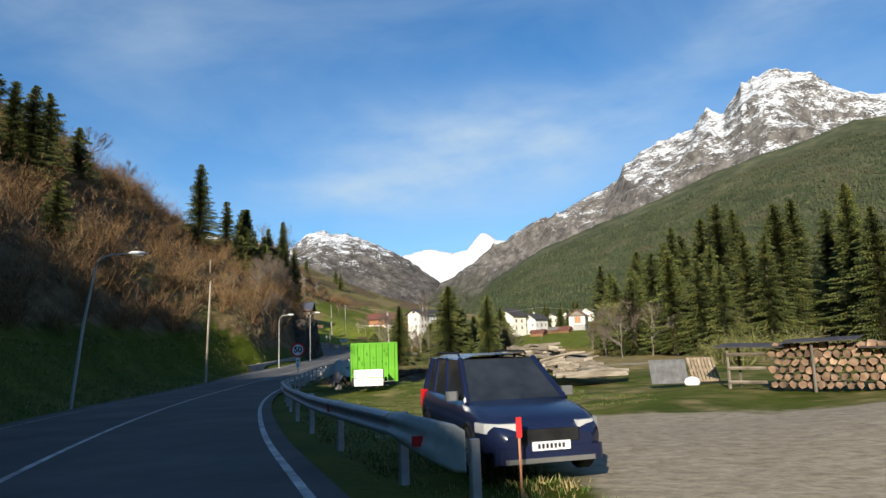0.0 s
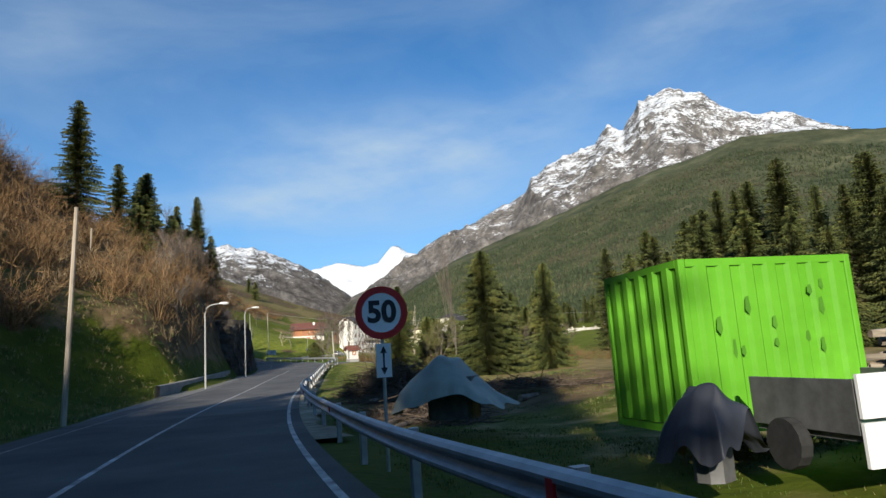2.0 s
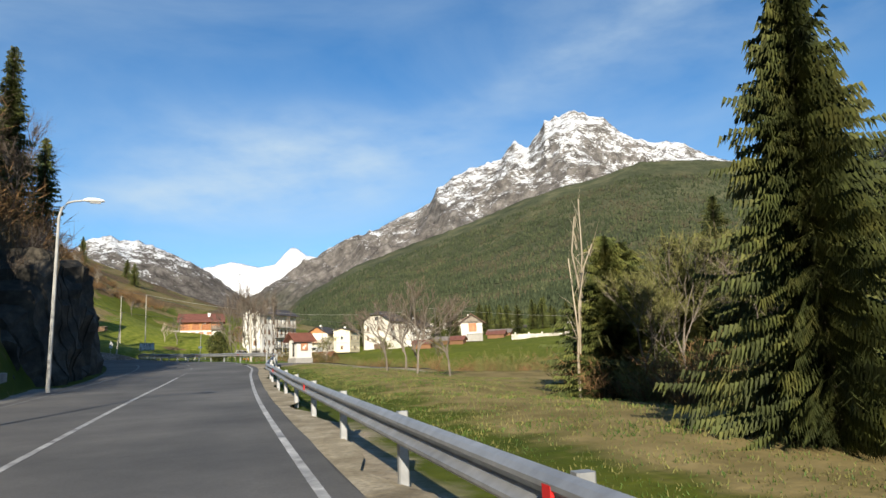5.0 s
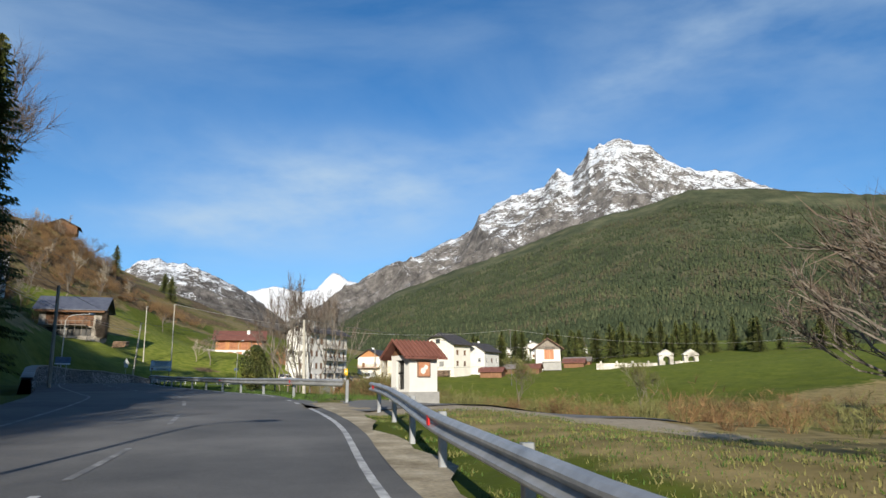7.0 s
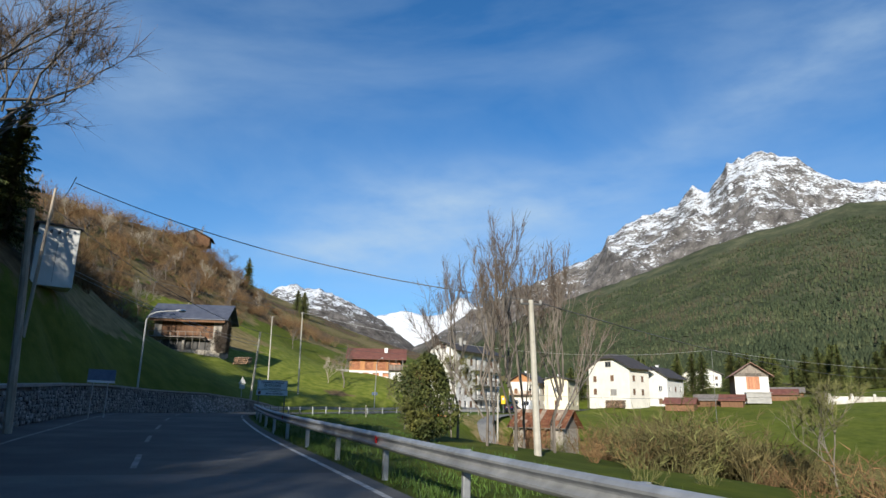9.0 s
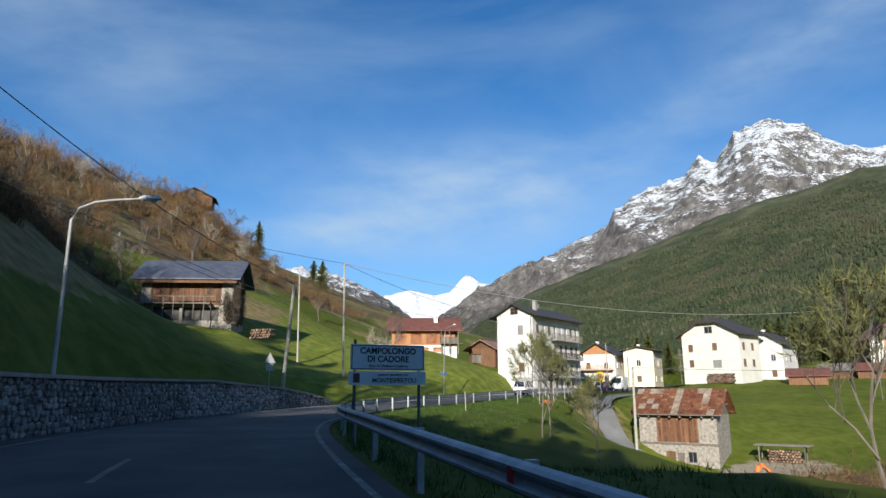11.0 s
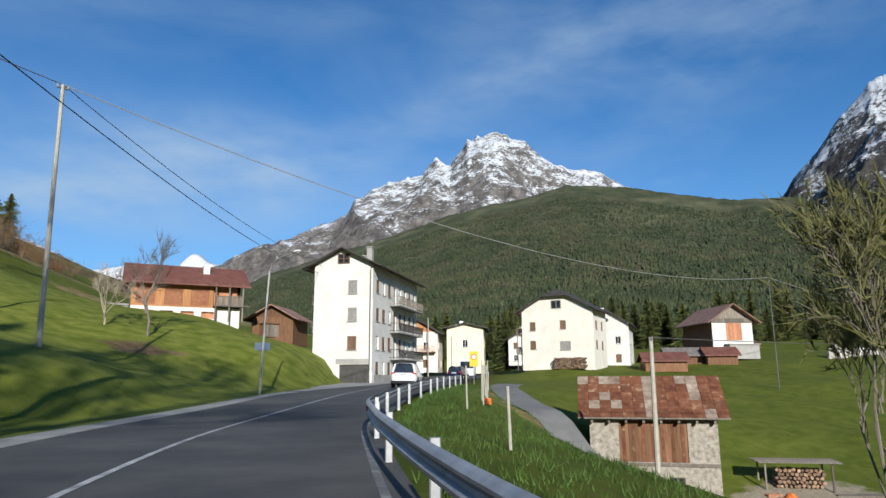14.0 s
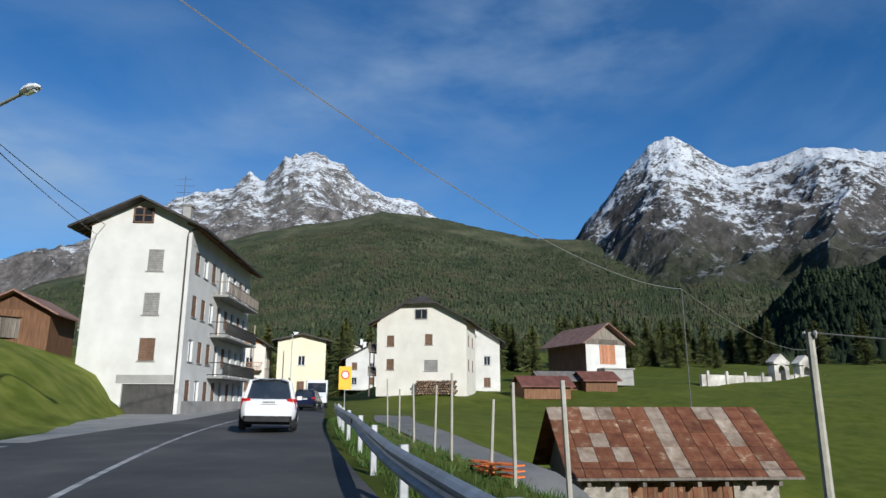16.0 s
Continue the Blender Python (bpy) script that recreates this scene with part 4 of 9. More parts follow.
# flared fishtail end of the first rail
def fishtail(i, off):
    """The last beam flattens and widens into a pale plate, bent away from the road and dipping."""
    p0 = beside(i, off, 0.62)
    back, out = Vector((*-AHEAD[i], 0)), Vector((*SIDE[i], 0))
    rows = []
    for u in np.linspace(0, 1, 12):
        c = p0 + back * 1.35 * u + out * (0.10 * u + 0.36 * u * u) - Vector((0, 0, 0.19 * u ** 1.4))
        wave = 0.08 * (1 - u) ** 1.5
        half_ = 0.155 + 0.115 * u ** 0.8 - 0.05 * max(0, u - 0.9) * 10
        ring = [c + out * (wave * (math.cos(2 * math.pi * v) * 0.5 - 0.5)) + Vector((0, 0, half_ * v)) for v in np.linspace(-1, 1, 13)]
        rows.append(ring + [q + out * 0.008 - back * 0.002 for q in reversed(ring)])
    fin = Mesh()
    fin.sweep(rows, closed=True)
    fin.face(rows[-1])
    part("end_plate", fin, END_PLATE, rail_a, "flared pale end plate", smooth=True)
    c = p0 + back * 0.72 + out * 0.17 - Vector((0, 0, 0.13))
    ref = Mesh()
    ref.box((-0.07, -0.012, -0.06), (0.07, 0.0, 0.06), bevel=0.004)
    part("reflector", ref, RED_PAINT, rail_a, "red reflector", m=pose(c.x - 0.05, c.y - 0.02, c.z, 0, 0, math.degrees(math.atan2(-back.y, -back.x)) - 118))
    foot = p0 + back * 1.12 + out * 0.66
    post = Mesh()
    post.box((-0.05, -0.06, -0.9), (0.05, 0.06, 0.10), bevel=0.015)
    part("post", post, STEEL, rail_a, m=pose(foot.x, foot.y, p0.z - 0.2, 0, 0, 110))


END_PLATE = mat("pale_galvanised_plate", [(0.42, 0.44, 0.42), (0.60, 0.62, 0.60)], 2.5, 0.55, 0.25, bump=0.15, bump_scale=9, fine=0.2, fine_scale=9)
fishtail(lane_at(7.6), 2.08)


# ---- trees ----
def blades(rng, starts, dirs, lengths, widths):
    """Thin pointed triangles, as arrays."""
    side = np.cross(dirs, rng.normal(size=dirs.shape))
    side /= np.linalg.norm(side, axis=1)[:, None] + 1e-9
    v = np.stack([starts - side * widths[:, None], starts + side * widths[:, None], starts + dirs * lengths[:, None]], 1)
    return v.reshape(-1, 3)


def spruce_data(seed, height, radius, bare=0.06, name="crown", fine=1.0):
    rng = np.random.default_rng(seed)
    verts, n = [], 0
    z = height * bare
    while z < height * 0.985:
        u = z / height
        reach = radius * (1 - u) ** 0.72 * (0.62 + 0.55 * rng.random()) + 0.12
        count = int((9 if u < 0.8 else 7) * fine ** 0.5)
        for b in range(count):
            a = rng.random() * 6.283
            long_ = reach * (0.42 + 0.66 * rng.random() + 0.16 * math.sin(2 * a + 9 * u + seed) + 0.12 * math.sin(5 * a - 23 * u))
            out = np.array([math.cos(a), math.sin(a), 0])
            tang = np.array([-out[1], out[0], 0])
            rise = 0.30 * u - 0.28 + 0.12 * rng.normal()
            steps = max(3, int(long_ * fine / 0.42))
            pts = [np.array([0, 0, z]) + out * long_ * s + np.array([0, 0, long_ * (rise * s - 0.22 * s * s + 0.20 * s ** 3)]) for s in np.linspace(0, 1, steps + 1)]
            for k in range(steps):
                p, q = pts[k], pts[k + 1]
                w = 0.34 / fine ** 0.6 * (1 - 0.6 * k / steps) * min(1.0, long_ / 1.6 + 0.35)
                for sgn in (-1, 1):
                    tip = p + (q - p) * 1.5 + tang * sgn * w * (0.8 + 0.6 * rng.random()) + np.array([0, 0, -0.10 - 0.16 * rng.random()])
                    verts += [p, p + (q - p) * 0.75 + np.array([0, 0, 0.03]), tip]
                mid = p + (q - p) * 0.5
                verts += [mid - 0.10 * (q - p), mid + 0.35 * (q - p), mid + (q - p) * 0.25 + tang * 0.1 * rng.normal() + np.array([0, 0, -(0.30 + 0.2 * rng.random()) / fine ** 0.6])]
        z += max(0.16, 0.34 * (1 - 0.5 * u)) / fine ** 0.6 * (0.8 + 0.4 * rng.random())
    v = np.array(verts)
    return array_mesh(name, v, np.arange(len(v)).reshape(-1, 3), NEEDLES)


def trunk_data(height, r0, name="trunk", mm=None, lean=0.0):
    me = Mesh()
    me.tube([(lean * s * s * height, 0, s * height - 0.6 * (s == 0)) for s in (0, 0.25, 0.5, 0.75, 1)], [r0 * k for k in (1.15, 0.85, 0.6, 0.35, 0.05)], 7)
    return me.data(name, mm or BARK)


SPRUCES = []
for seed, (hh, rr, bb) in enumerate([(24, 3.4, 0.10), (20, 3.0, 0.06), (26, 3.2, 0.16), (13, 2.6, 0.04), (9.3, 2.3, 0.03), (16, 2.8, 0.08), (8.6, 2.5, 0.02), (8.2, 2.2, 0.02)]):
    SPRUCES.append((hh, spruce_data(seed + 3, hh, rr, bb, fine=4.6 if seed > 5 else 1.6), trunk_data(hh * 0.97, 0.011 * hh + 0.06)))


def spruce(x, y, height, label="dark green Norway spruce with drooping boughs", group="", wide=1.0, turn=None, near=None):
    kind = min(range(6), key=lambda k: abs(SPRUCES[k][0] - height) + 1.5 * random.random()) if near is None else near
    hh, crown, stem = SPRUCES[kind]
    t = thing("spruce", on_ground(x, y, random.uniform(0, 360) if turn is None else turn, -0.1) @ Matrix.Diagonal((height / hh * wide, height / hh * wide, height / hh, 1)), label, "tree", group)
    part("trunk", stem, (), t)
    part("crown", crown, (), t)
    return t


def branching(seed, height, spread=0.5, r0=0.12, levels=4, forks=3, twigs=5, up=0.35, name="crown", tip=0.35, clear=0.3):
    """A leafless tree: forked limbs, then fine twigs. Returns limb mesh and twig arrays."""
    rng = np.random.default_rng(seed)
    limbs = Mesh()
    starts, dirs, lens = [], [], []

    def grow(p, d, length, r, level):
        d = d / np.linalg.norm(d)
        mid = p + d * length * 0.5 + rng.normal(size=3) * length * 0.04
        end = p + d * length + rng.normal(size=3) * length * 0.06
        limbs.tube([p, mid, end], [r, r * 0.8, r * 0.62], 5 if level < 2 else 3, caps=False)
        if level >= levels:
            for _ in range(twigs):
                s = rng.random()
                e = d + rng.normal(size=3) * 0.55 + np.array([0, 0, up * 0.5])
                starts.append(p + (end - p) * s)
                dirs.append(e / np.linalg.norm(e))
                lens.append(tip * (0.5 + rng.random()))
            return
        for f in range(forks + (level == 0)):
            e = d + spread * rng.normal(size=3) + np.array([0, 0, up])
            s = 0.45 + 0.55 * rng.random() if f else 1.0
            grow(p + (end - p) * s, e, length * (0.62 + 0.2 * rng.random()), r * (0.6 if f else 0.68), level + 1)

    grow(np.array([0, 0, -0.4]), np.array([rng.normal() * 0.05, rng.normal() * 0.05, 1.0]), height * clear, r0, 0)
    starts, dirs, lens = np.array(starts), np.array(dirs), np.array(lens)
    return limbs, blades(rng, starts, dirs, lens, 0.009 + 0.008 * rng.random(len(lens)))


def bare_tree_data(seed, height, bark, twig, **kw):
    limbs, tw = branching(seed, height, **kw)
    return limbs.data("trunk", bark), array_mesh("crown", tw, np.arange(len(tw)).reshape(-1, 3), twig)


BARE = [bare_tree_data(11, 11, TREE_BARK, TREE_TWIG, levels=4, forks=3, twigs=8, tip=0.9, spread=0.45), bare_tree_data(12, 9, TWIG_PALE, TWIG_PALE, levels=4, forks=3, twigs=9, tip=0.7),
        bare_tree_data(13, 8, TREE_BARK, TWIG_GREEN, levels=5, forks=3, twigs=11, tip=0.34, spread=0.48, r0=0.06, clear=0.26), bare_tree_data(14, 10, TREE_BARK, TREE_TWIG, levels=4, forks=3, twigs=7, tip=1.0, spread=0.36, up=0.38),
        bare_tree_data(15, 8.3, TWIG_PALE, TWIG_PALE, levels=2, forks=4, twigs=8, tip=0.9, spread=0.3, up=0.3, r0=0.075, clear=0.86),
        bare_tree_data(16, 22, TREE_BARK, TREE_TWIG, levels=5, forks=3, twigs=16, tip=1.5, spread=0.42, up=0.22, r0=0.22),
        bare_tree_data(17, 6, TWIG_PALE, TWIG_PALE, levels=1, forks=4, twigs=14, tip=0.8, spread=0.12, up=0.9, r0=0.05, clear=0.62),
        bare_tree_data(18, 11, TREE_BARK, TREE_TWIG, levels=3, forks=4, twigs=7, tip=0.8, spread=0.20, up=0.35, r0=0.085, clear=0.55),
        bare_tree_data(19, 11, TREE_BARK, TREE_TWIG, levels=4, forks=3, twigs=7, tip=0.7, spread=0.25, up=0.34, r0=0.085, clear=0.36)]
BARE_H = [11, 9, 8, 10, 8.3, 22, 6, 11, 11]


def bare_tree(x, y, height, kind, label, name="bare_tree", up=0.0, turn=None, wide=1.0):
    limbs, tw = BARE[kind]
    k = height / BARE_H[kind]
    t = thing(name, on_ground(x, y, random.uniform(0, 360) if turn is None else turn, up) @ Matrix.Diagonal((k * wide, k * wide, k, 1)), label, "tree")
    part("trunk", limbs, (), t)
    part("crown", tw, (), t)
    return t


# the stand across the meadow
rng = random.Random(5)
STAND = [(52, 117, 26), (45, 107, 25), (45, 114, 24), (47, 130, 24), (58, 108, 26), (50, 98, 23), (56, 90, 24), (62, 99, 26), (41, 122, 21), (37, 128, 19), (63, 84, 25), (60, 120, 25),
         (34, 118, 15), (31, 124, 16), (36, 94, 14), (33, 97, 16), (40, 99, 17), (38, 91, 13), (43, 94, 18), (34, 108, 17), (29, 113, 13), (30, 105, 14), (28, 100, 12), (39, 112, 22), (68, 92, 25), (44, 90, 17), (36, 104, 15), (70, 76, 24), (66, 68, 22), (73, 104, 26),
         (48, 138, 24), (40, 137, 22), (32, 136, 19), (56, 132, 25), (66, 112, 25), (54, 82, 19), (48, 122, 25), (74, 84, 25)]
for x, y, hh in STAND:
    spruce(x, y, hh, "tall dark spruce standing at the meadow's edge", "spruces across the meadow", wide=rng.uniform(1.35, 1.95))
spruce(-6.5, 87.2, 8.0, "young spruce alone in the meadow", wide=0.92, near=6)
spruce(0.1, 82.4, 10.2, "broad young spruce behind the brush pile", wide=1.2, near=6)
spruce(1.6, 83.5, 7.5, "small spruce beside a taller one", wide=1.2, near=7)
spruce(4.9, 81.5, 8.6, "slender spruce in the meadow", near=7)
bare_tree(-2.6, 81.9, 7.6, 7, "thin leafless birch between the spruces", turn=40, wide=0.55)
# dense young growth at the meadow's far edge
rng = random.Random(77)
for k in range(15):
    u = k / 14
    spruce(-2.6 + 9.5 * u + rng.uniform(-1.0, 1.0), 99.5 - 6.5 * u + rng.uniform(-1.2, 3.5), rng.uniform(4.2, 7.6), "bushy young spruce at the meadow's edge", "young spruces at the meadow's edge", wide=rng.uniform(1.3, 1.8), near=7)
for k in range(16):
    u = k / 15
    bare_tree(-3.4 + 12 * u + rng.uniform(-1.0, 1.0), 99.0 - 9.0 * u + rng.uniform(-2, 4), rng.uniform(4.5, 7.5), (2, 2, 0)[k % 3], "budding olive tree in the young thicket")
bare_tree(-4.3, 99.7, 7.0, 6, "leafless birch with pale forked trunk")
# spruces on the hillside
for x, y, hh in [(-43.1, 113.1, 35.3 - ground_z(-43.1, 113.1)), (-39.2, 127, 13), (-41, 131.6, 14), (-42.5, 135, 14.5), (-44.5, 131, 13), (-35.5, 127, 8.5), (-36.8, 131, 9.5), (-38.5, 124, 9), (-36.0, 136, 11), (-39.5, 141, 15), (-38, 120, 7), (-54.9, 80.3, 37.6 - ground_z(-54.9, 80.3)), (-52.4, 80.4, 37 - ground_z(-52.4, 80.4)), (-57, 91, 13), (-60, 104, 9), (-61, 97, 8), (-40, 66, 7), (-72, 100, 10),
                 (-53.8, 184.6, 14), (-57, 186, 15), (-60, 190, 15), (-54, 192, 13), (-58, 196, 11), (-76, 352, 11), (-62, 380, 10), (-70, 410, 9)]:
    spruce(x, y, hh, "dark spruce on the brown hillside", wide=1.45 if y < 150 else 1.2)
# spruces on the hill behind, added out of view so that their shade falls on the road
for x, y, hh in [(-31, 11, 13), (-27.5, 9.5, 14), (-24.5, 9, 14), (-25.8, 1.5, 12), (-26.6, 3.5, 13), (-28, 0, 11),
                 (-24, -12, 10), (-22.5, -9, 12), (-21, -6, 13), (-23, -5, 12), (-19.5, -3, 14), (-20, 0, 14), (-18.5, 3, 13),
                 *((-26 - 13 * ((k * 0.618) % 1), -27 + 1.3 * k, 4 + 2.5 * ((k * 0.414) % 1)) for k in range(19))]:
    spruce(x, y, hh, "dark spruce added out of view to shade the road")
# spruces above the stone wall's bend, unseen and added so that their shade falls across the road
for k in range(15):
    x, y = -36 - 16 * ((k * 0.618) % 1), 143 + k
    spruce(x, y, 27.5 + math.sin(3 * k) - 0.4 * (y - 150) - ground_z(x, y), "unseen spruce added above the stone wall for its shade", wide=1.1)
# dark trees along the foot of the woods, behind the burial ground and the village
rng = random.Random(31)
for k in range(46):
    u = 0.25 + 0.75 * rng.random()
    x, y = 60 + 92 * u + rng.uniform(-5, 5), 318 - 34 * u + rng.uniform(-7, 40)
    spruce(x, y, rng.uniform(5, 13), "dark spruce at the foot of the wooded slope", "spruces at the wood's edge", wide=rng.uniform(1.1, 1.6))
for k in range(26):
    x, y = rng.uniform(26, 92), rng.uniform(326, 352)
    spruce(x, y, rng.uniform(8, 14), "dark spruce behind the village roofs", "spruces behind the village", wide=rng.uniform(1.1, 1.6))
POLLARD = (-10.0, 117.0)
# leafless trees by the road and the houses
for x, y, hh, k, text in [(-34, 131, 11, 0, "leafless tree above the rock cut"), (-33, 124, 10, 3, "leafless tree above the rock cut"),
                          (-31, 118, 9, 0, "leafless tree above the rock cut"), (-36, 138, 11, 3, "leafless tree above the rock cut"), (-15.5, 166, 10.5, 8, "tall leafless tree below the road bank"), (-16.2, 170.5, 10.5, 8, "tall leafless tree below the road bank"), (-17.4, 173.6, 10.0, 8, "tall leafless tree below the road bank"), (-12, 176, 11, 8, "tall leafless tree below the road bank"), (-14.2, 172, 10, 8, "tall leafless tree below the road bank"), (-13.4, 168.5, 9.5, 8, "tall leafless tree below the road bank"), (-15.0, 178, 10, 8, "tall leafless tree below the road bank"),
                          (-17, 186, 8, 2, "small budding tree below the road bank"), (-20, 203, 6, 2, "budding shrub tree below the rail"),
                          (-30, 104, 7, 0, "leafless tree above the rock cut"), (-31, 108, 8, 3, "leafless tree above the rock cut"), (-30.5, 112, 8, 0, "leafless tree above the rock cut"), (-32, 115, 9, 3, "leafless tree above the rock cut"), (-30, 126, 8, 0, "leafless tree above the rock cut"), (-31.5, 121, 9, 3, "leafless tree above the rock cut"), *((-27.2 - 0.6 * math.sin(7 * k), 97 + 2.7 * k, 5.0 + 1.6 * math.sin(5 * k), (0, 3)[k % 2], "leafless tree leaning over the rock cut") for k in range(13)),
                          *((24 + 20 * ((k * 0.618) % 1), 92 + 20 * ((k * 0.414) % 1) + 5 * (k % 3), 8.0 + 4 * ((k * 0.77) % 1), (0, 2, 3, 0)[k % 4], "leafless tree in the thicket among the spruces") for k in range(34)),
                          (-38, 156, 14, 0, "large leafless tree on the shaded bank"),
                          (-55.4, 182, 19, 0, "tall leafless tree high on the shaded bank"), (-56.4, 185, 20, 0, "tall leafless tree high on the shaded bank"),
                          *((-62 - 34 * ((k * 0.618) % 1), 196 + 2.6 * k, 5.5 + 3.5 * ((k * 0.77) % 1), (0, 3, 1)[k % 3], "leafless tree among the hillside scrub") for k in range(54)),
                          (-54, 246.5, 6.5, 0, "leafless tree against the barn"), (-33, 262, 10.5, 0, "leafless tree on the meadow slope"), (-36, 263, 6.0, 1, "small leafless tree on the meadow slope"), (-50, 300, 7, 0, "leafless tree behind the hay barn"),
                          (-70, 320, 8, 3, "leafless trees on the hill's edge"), (-78, 330, 9, 0, "leafless trees on the hill's edge"), (-66, 300, 7, 1, "leafless trees on the hill's edge"), *((POLLARD[0] + a, POLLARD[1] + b, hh, 0, "pollarded willow in the meadow") for a, b, hh in ((5.6, -2.4, 6.0), (1.8, -3.4, 5.6), (3.4, -0.9, 6.2), (4.6, 1.0, 5.6), (3.4, -3.5, 6.6))),
                          (-64, 128, 8, 3, "leafless tree on the hill's edge"), (-66, 118, 9, 0, "leafless tree on the hill's edge"), (-60, 72, 8, 3, "leafless tree on the hill's edge"), (-1, 152, 5, 2, "budding bush in the meadow"), (-6, 160, 5, 2, "budding bush in the meadow"), (3, 143, 4.5, 2, "budding bush in the meadow")]:
    bare_tree(x, y, hh, k, text)


bare_tree(-20.8, 215, 10.0, 2, "slim budding tree standing below the rail", wide=0.8)
bare_tree(-20.2, 215.7, 9.0, 2, "second stem of budding tree below the rail", turn=75, wide=0.75)
bare_tree(-51.6, 181, 29, 5, "great leafless tree high on the shaded bank", turn=100, wide=1.1)


# a dark trunk thick with ivy below the rail
def ivy_tree(x, y, top):
    r = np.random.default_rng(77)
    z0 = ground_z(x, y)
    t = thing("ivy_tree", pose(x, y, z0 - 0.1), "dark bushy tree thick with ivy below the rail", "tree")
    me = Mesh()
    hh = top - z0
    me.tube([(0, 0, -0.3), (0.1, 0, hh * 0.5), (0.0, 0.1, hh * 0.9)], [0.16, 0.12, 0.04], 7)
    part("trunk", me, TREE_BARK, t)
    n = 6500
    u = r.random(n)
    a = r.random(n) * 6.283
    lump = 1 + 0.35 * np.sin(3 * a + 7 * u) + 0.25 * np.sin(11 * u + 2 * a)
    q = (0.45 + 1.35 * np.sin(np.pi * u ** 0.8)) * lump * r.random(n) ** 0.4 * 0.72
    st = np.stack([np.cos(a) * q, np.sin(a) * q, hh * (0.08 + 0.9 * u)], 1)
    v = blades(r, st, r.normal(size=(n, 3)) * 0.6 + np.array([0, 0, -0.2]), np.full(n, 0.17), np.full(n, 0.05))
    part("crown", array_mesh("crown", v, np.arange(len(v)).reshape(-1, 3), NEEDLES), (), t)


ivy_tree(-19.1, 169.2, 5.1)


# ---- shrubs of the hillside, uncountable ----
def scatter(name, base_list, places, mats, label, category):
    vs, fs, sl, n = [], [], [], 0
    for (x, y, s, a, k) in places:
        v, slot = base_list[k]
        c, q = math.cos(a), math.sin(a)
        w = v * s
        w = np.stack([w[:, 0] * c - w[:, 1] * q + x, w[:, 0] * q + w[:, 1] * c + y, w[:, 2]], 1)
        vs.append((w, len(v)))
        sl.append(np.full(len(v) // 3, slot))
    xs = np.array([p[0] for p in places])
    ys = np.array([p[1] for p in places])
    zs = land(xs, ys)
    allv = np.concatenate([w + np.array([0, 0, z - 0.1]) for (w, _), z in zip(vs, zs)])
    me = array_mesh(name, allv, np.arange(len(allv)).reshape(-1, 3), *mats, slots=np.concatenate(sl))
    return tagged(new(name, me), label, category, kind="stuff")


def shrub_base(seed, stems, height, width, slot):
    r = np.random.default_rng(seed)
    st, di, le, wi = [], [], [], []
    for _ in range(stems):
        a, lean = r.random() * 6.283, 0.15 + 0.75 * r.random()
        d = np.array([math.cos(a) * lean, math.sin(a) * lean, 1.0])
        d /= np.linalg.norm(d)
        L = height * (0.5 + 0.5 * r.random())
        p0 = np.array([math.cos(a), math.sin(a), 0]) * width * 0.25 * r.random()
        st.append(p0), di.append(d), le.append(L * 0.7), wi.append(0.028)
        for k in range(9):
            s = 0.2 + 0.75 * r.random()
            e = d + r.normal(size=3) * 0.65
            e /= np.linalg.norm(e)
            st.append(p0 + d * L * s), di.append(e), le.append(L * 0.38 * (1.1 - s * 0.5)), wi.append(0.019)
    return blades(r, np.array(st), np.array(di), np.array(le), np.array(wi)), slot


bases = [shrub_base(1, 26, 3.2, 1.6, 0), shrub_base(2, 30, 2.4, 2.2, 0), shrub_base(3, 20, 4.5, 1.5, 0), shrub_base(4, 24, 2.6, 2.0, 1)]
hill = []
rng = random.Random(8)
while len(hill) < 3000:
    x, y = rng.uniform(-105, -18), rng.uniform(5, 345)
    d, near, _ = to_road(x, y)
    z = ground_z(x, y)
    if d[0] > (-10.5 if 86 < y < 142 else -13.5) or z < (2.0 if 86 < y < 142 else 3.0):
        continue
    if 186 < y < 262 and z < 15 or y >= 262 and z < 21:
        continue
    if d[0] > -26 and y > 142 and rng.random() < 0.55 or abs(x + 57) < 7 and abs(y - 253) < 6:
        continue
    if y > 165 and math.sin(x * 0.16 + 0.9 * math.sin(y * 0.07)) * math.sin(y * 0.11) + 0.5 * rng.random() < 0.12:
        continue
    hill.append((x, y, rng.uniform(0.7, 1.35), rng.uniform(0, 6.28), rng.choice([0, 0, 1, 2, 2, 3])))
scatter("hillside_scrub", bases, hill, (TWIG, TWIG_TAN), "dense brown leafless scrub covering the hillside", "scrub")
low = [(26 + 4.5 * math.sin(9 * k), 54 + 3 * math.cos(5 * k), 1.0 + 0.3 * math.sin(4 * k), k, 3) for k in range(22)] + [(-4.5 + 8 * rng.random(), 91 + 11 * rng.random(), rng.uniform(0.5, 0.9), rng.uniform(0, 6.28), rng.choice([0, 1, 3, 3])) for _ in range(50)] + [(-4.0 + 13 * q + 1.6 * rng.random(), 98.6 - 8.5 * q + 4 * rng.random(), rng.uniform(0.45, 0.8), rng.uniform(0, 6.28), rng.choice([0, 1, 1, 3])) for q in (j / 89 for j in range(90))]
while len(low) < 560:
    x, y = rng.uniform(-14, 60), rng.uniform(104, 200)
    d, near, _ = to_road(x, y)
    if d[0] < 9 + (y < 150) * 6 or (y > 150 and d[0] > 34):
        continue
    if y < 120 and x < 6:
        continue
    low.append((x, y, rng.uniform(0.4, 0.8), rng.uniform(0, 6.28), rng.choice([0, 1, 3, 3])))
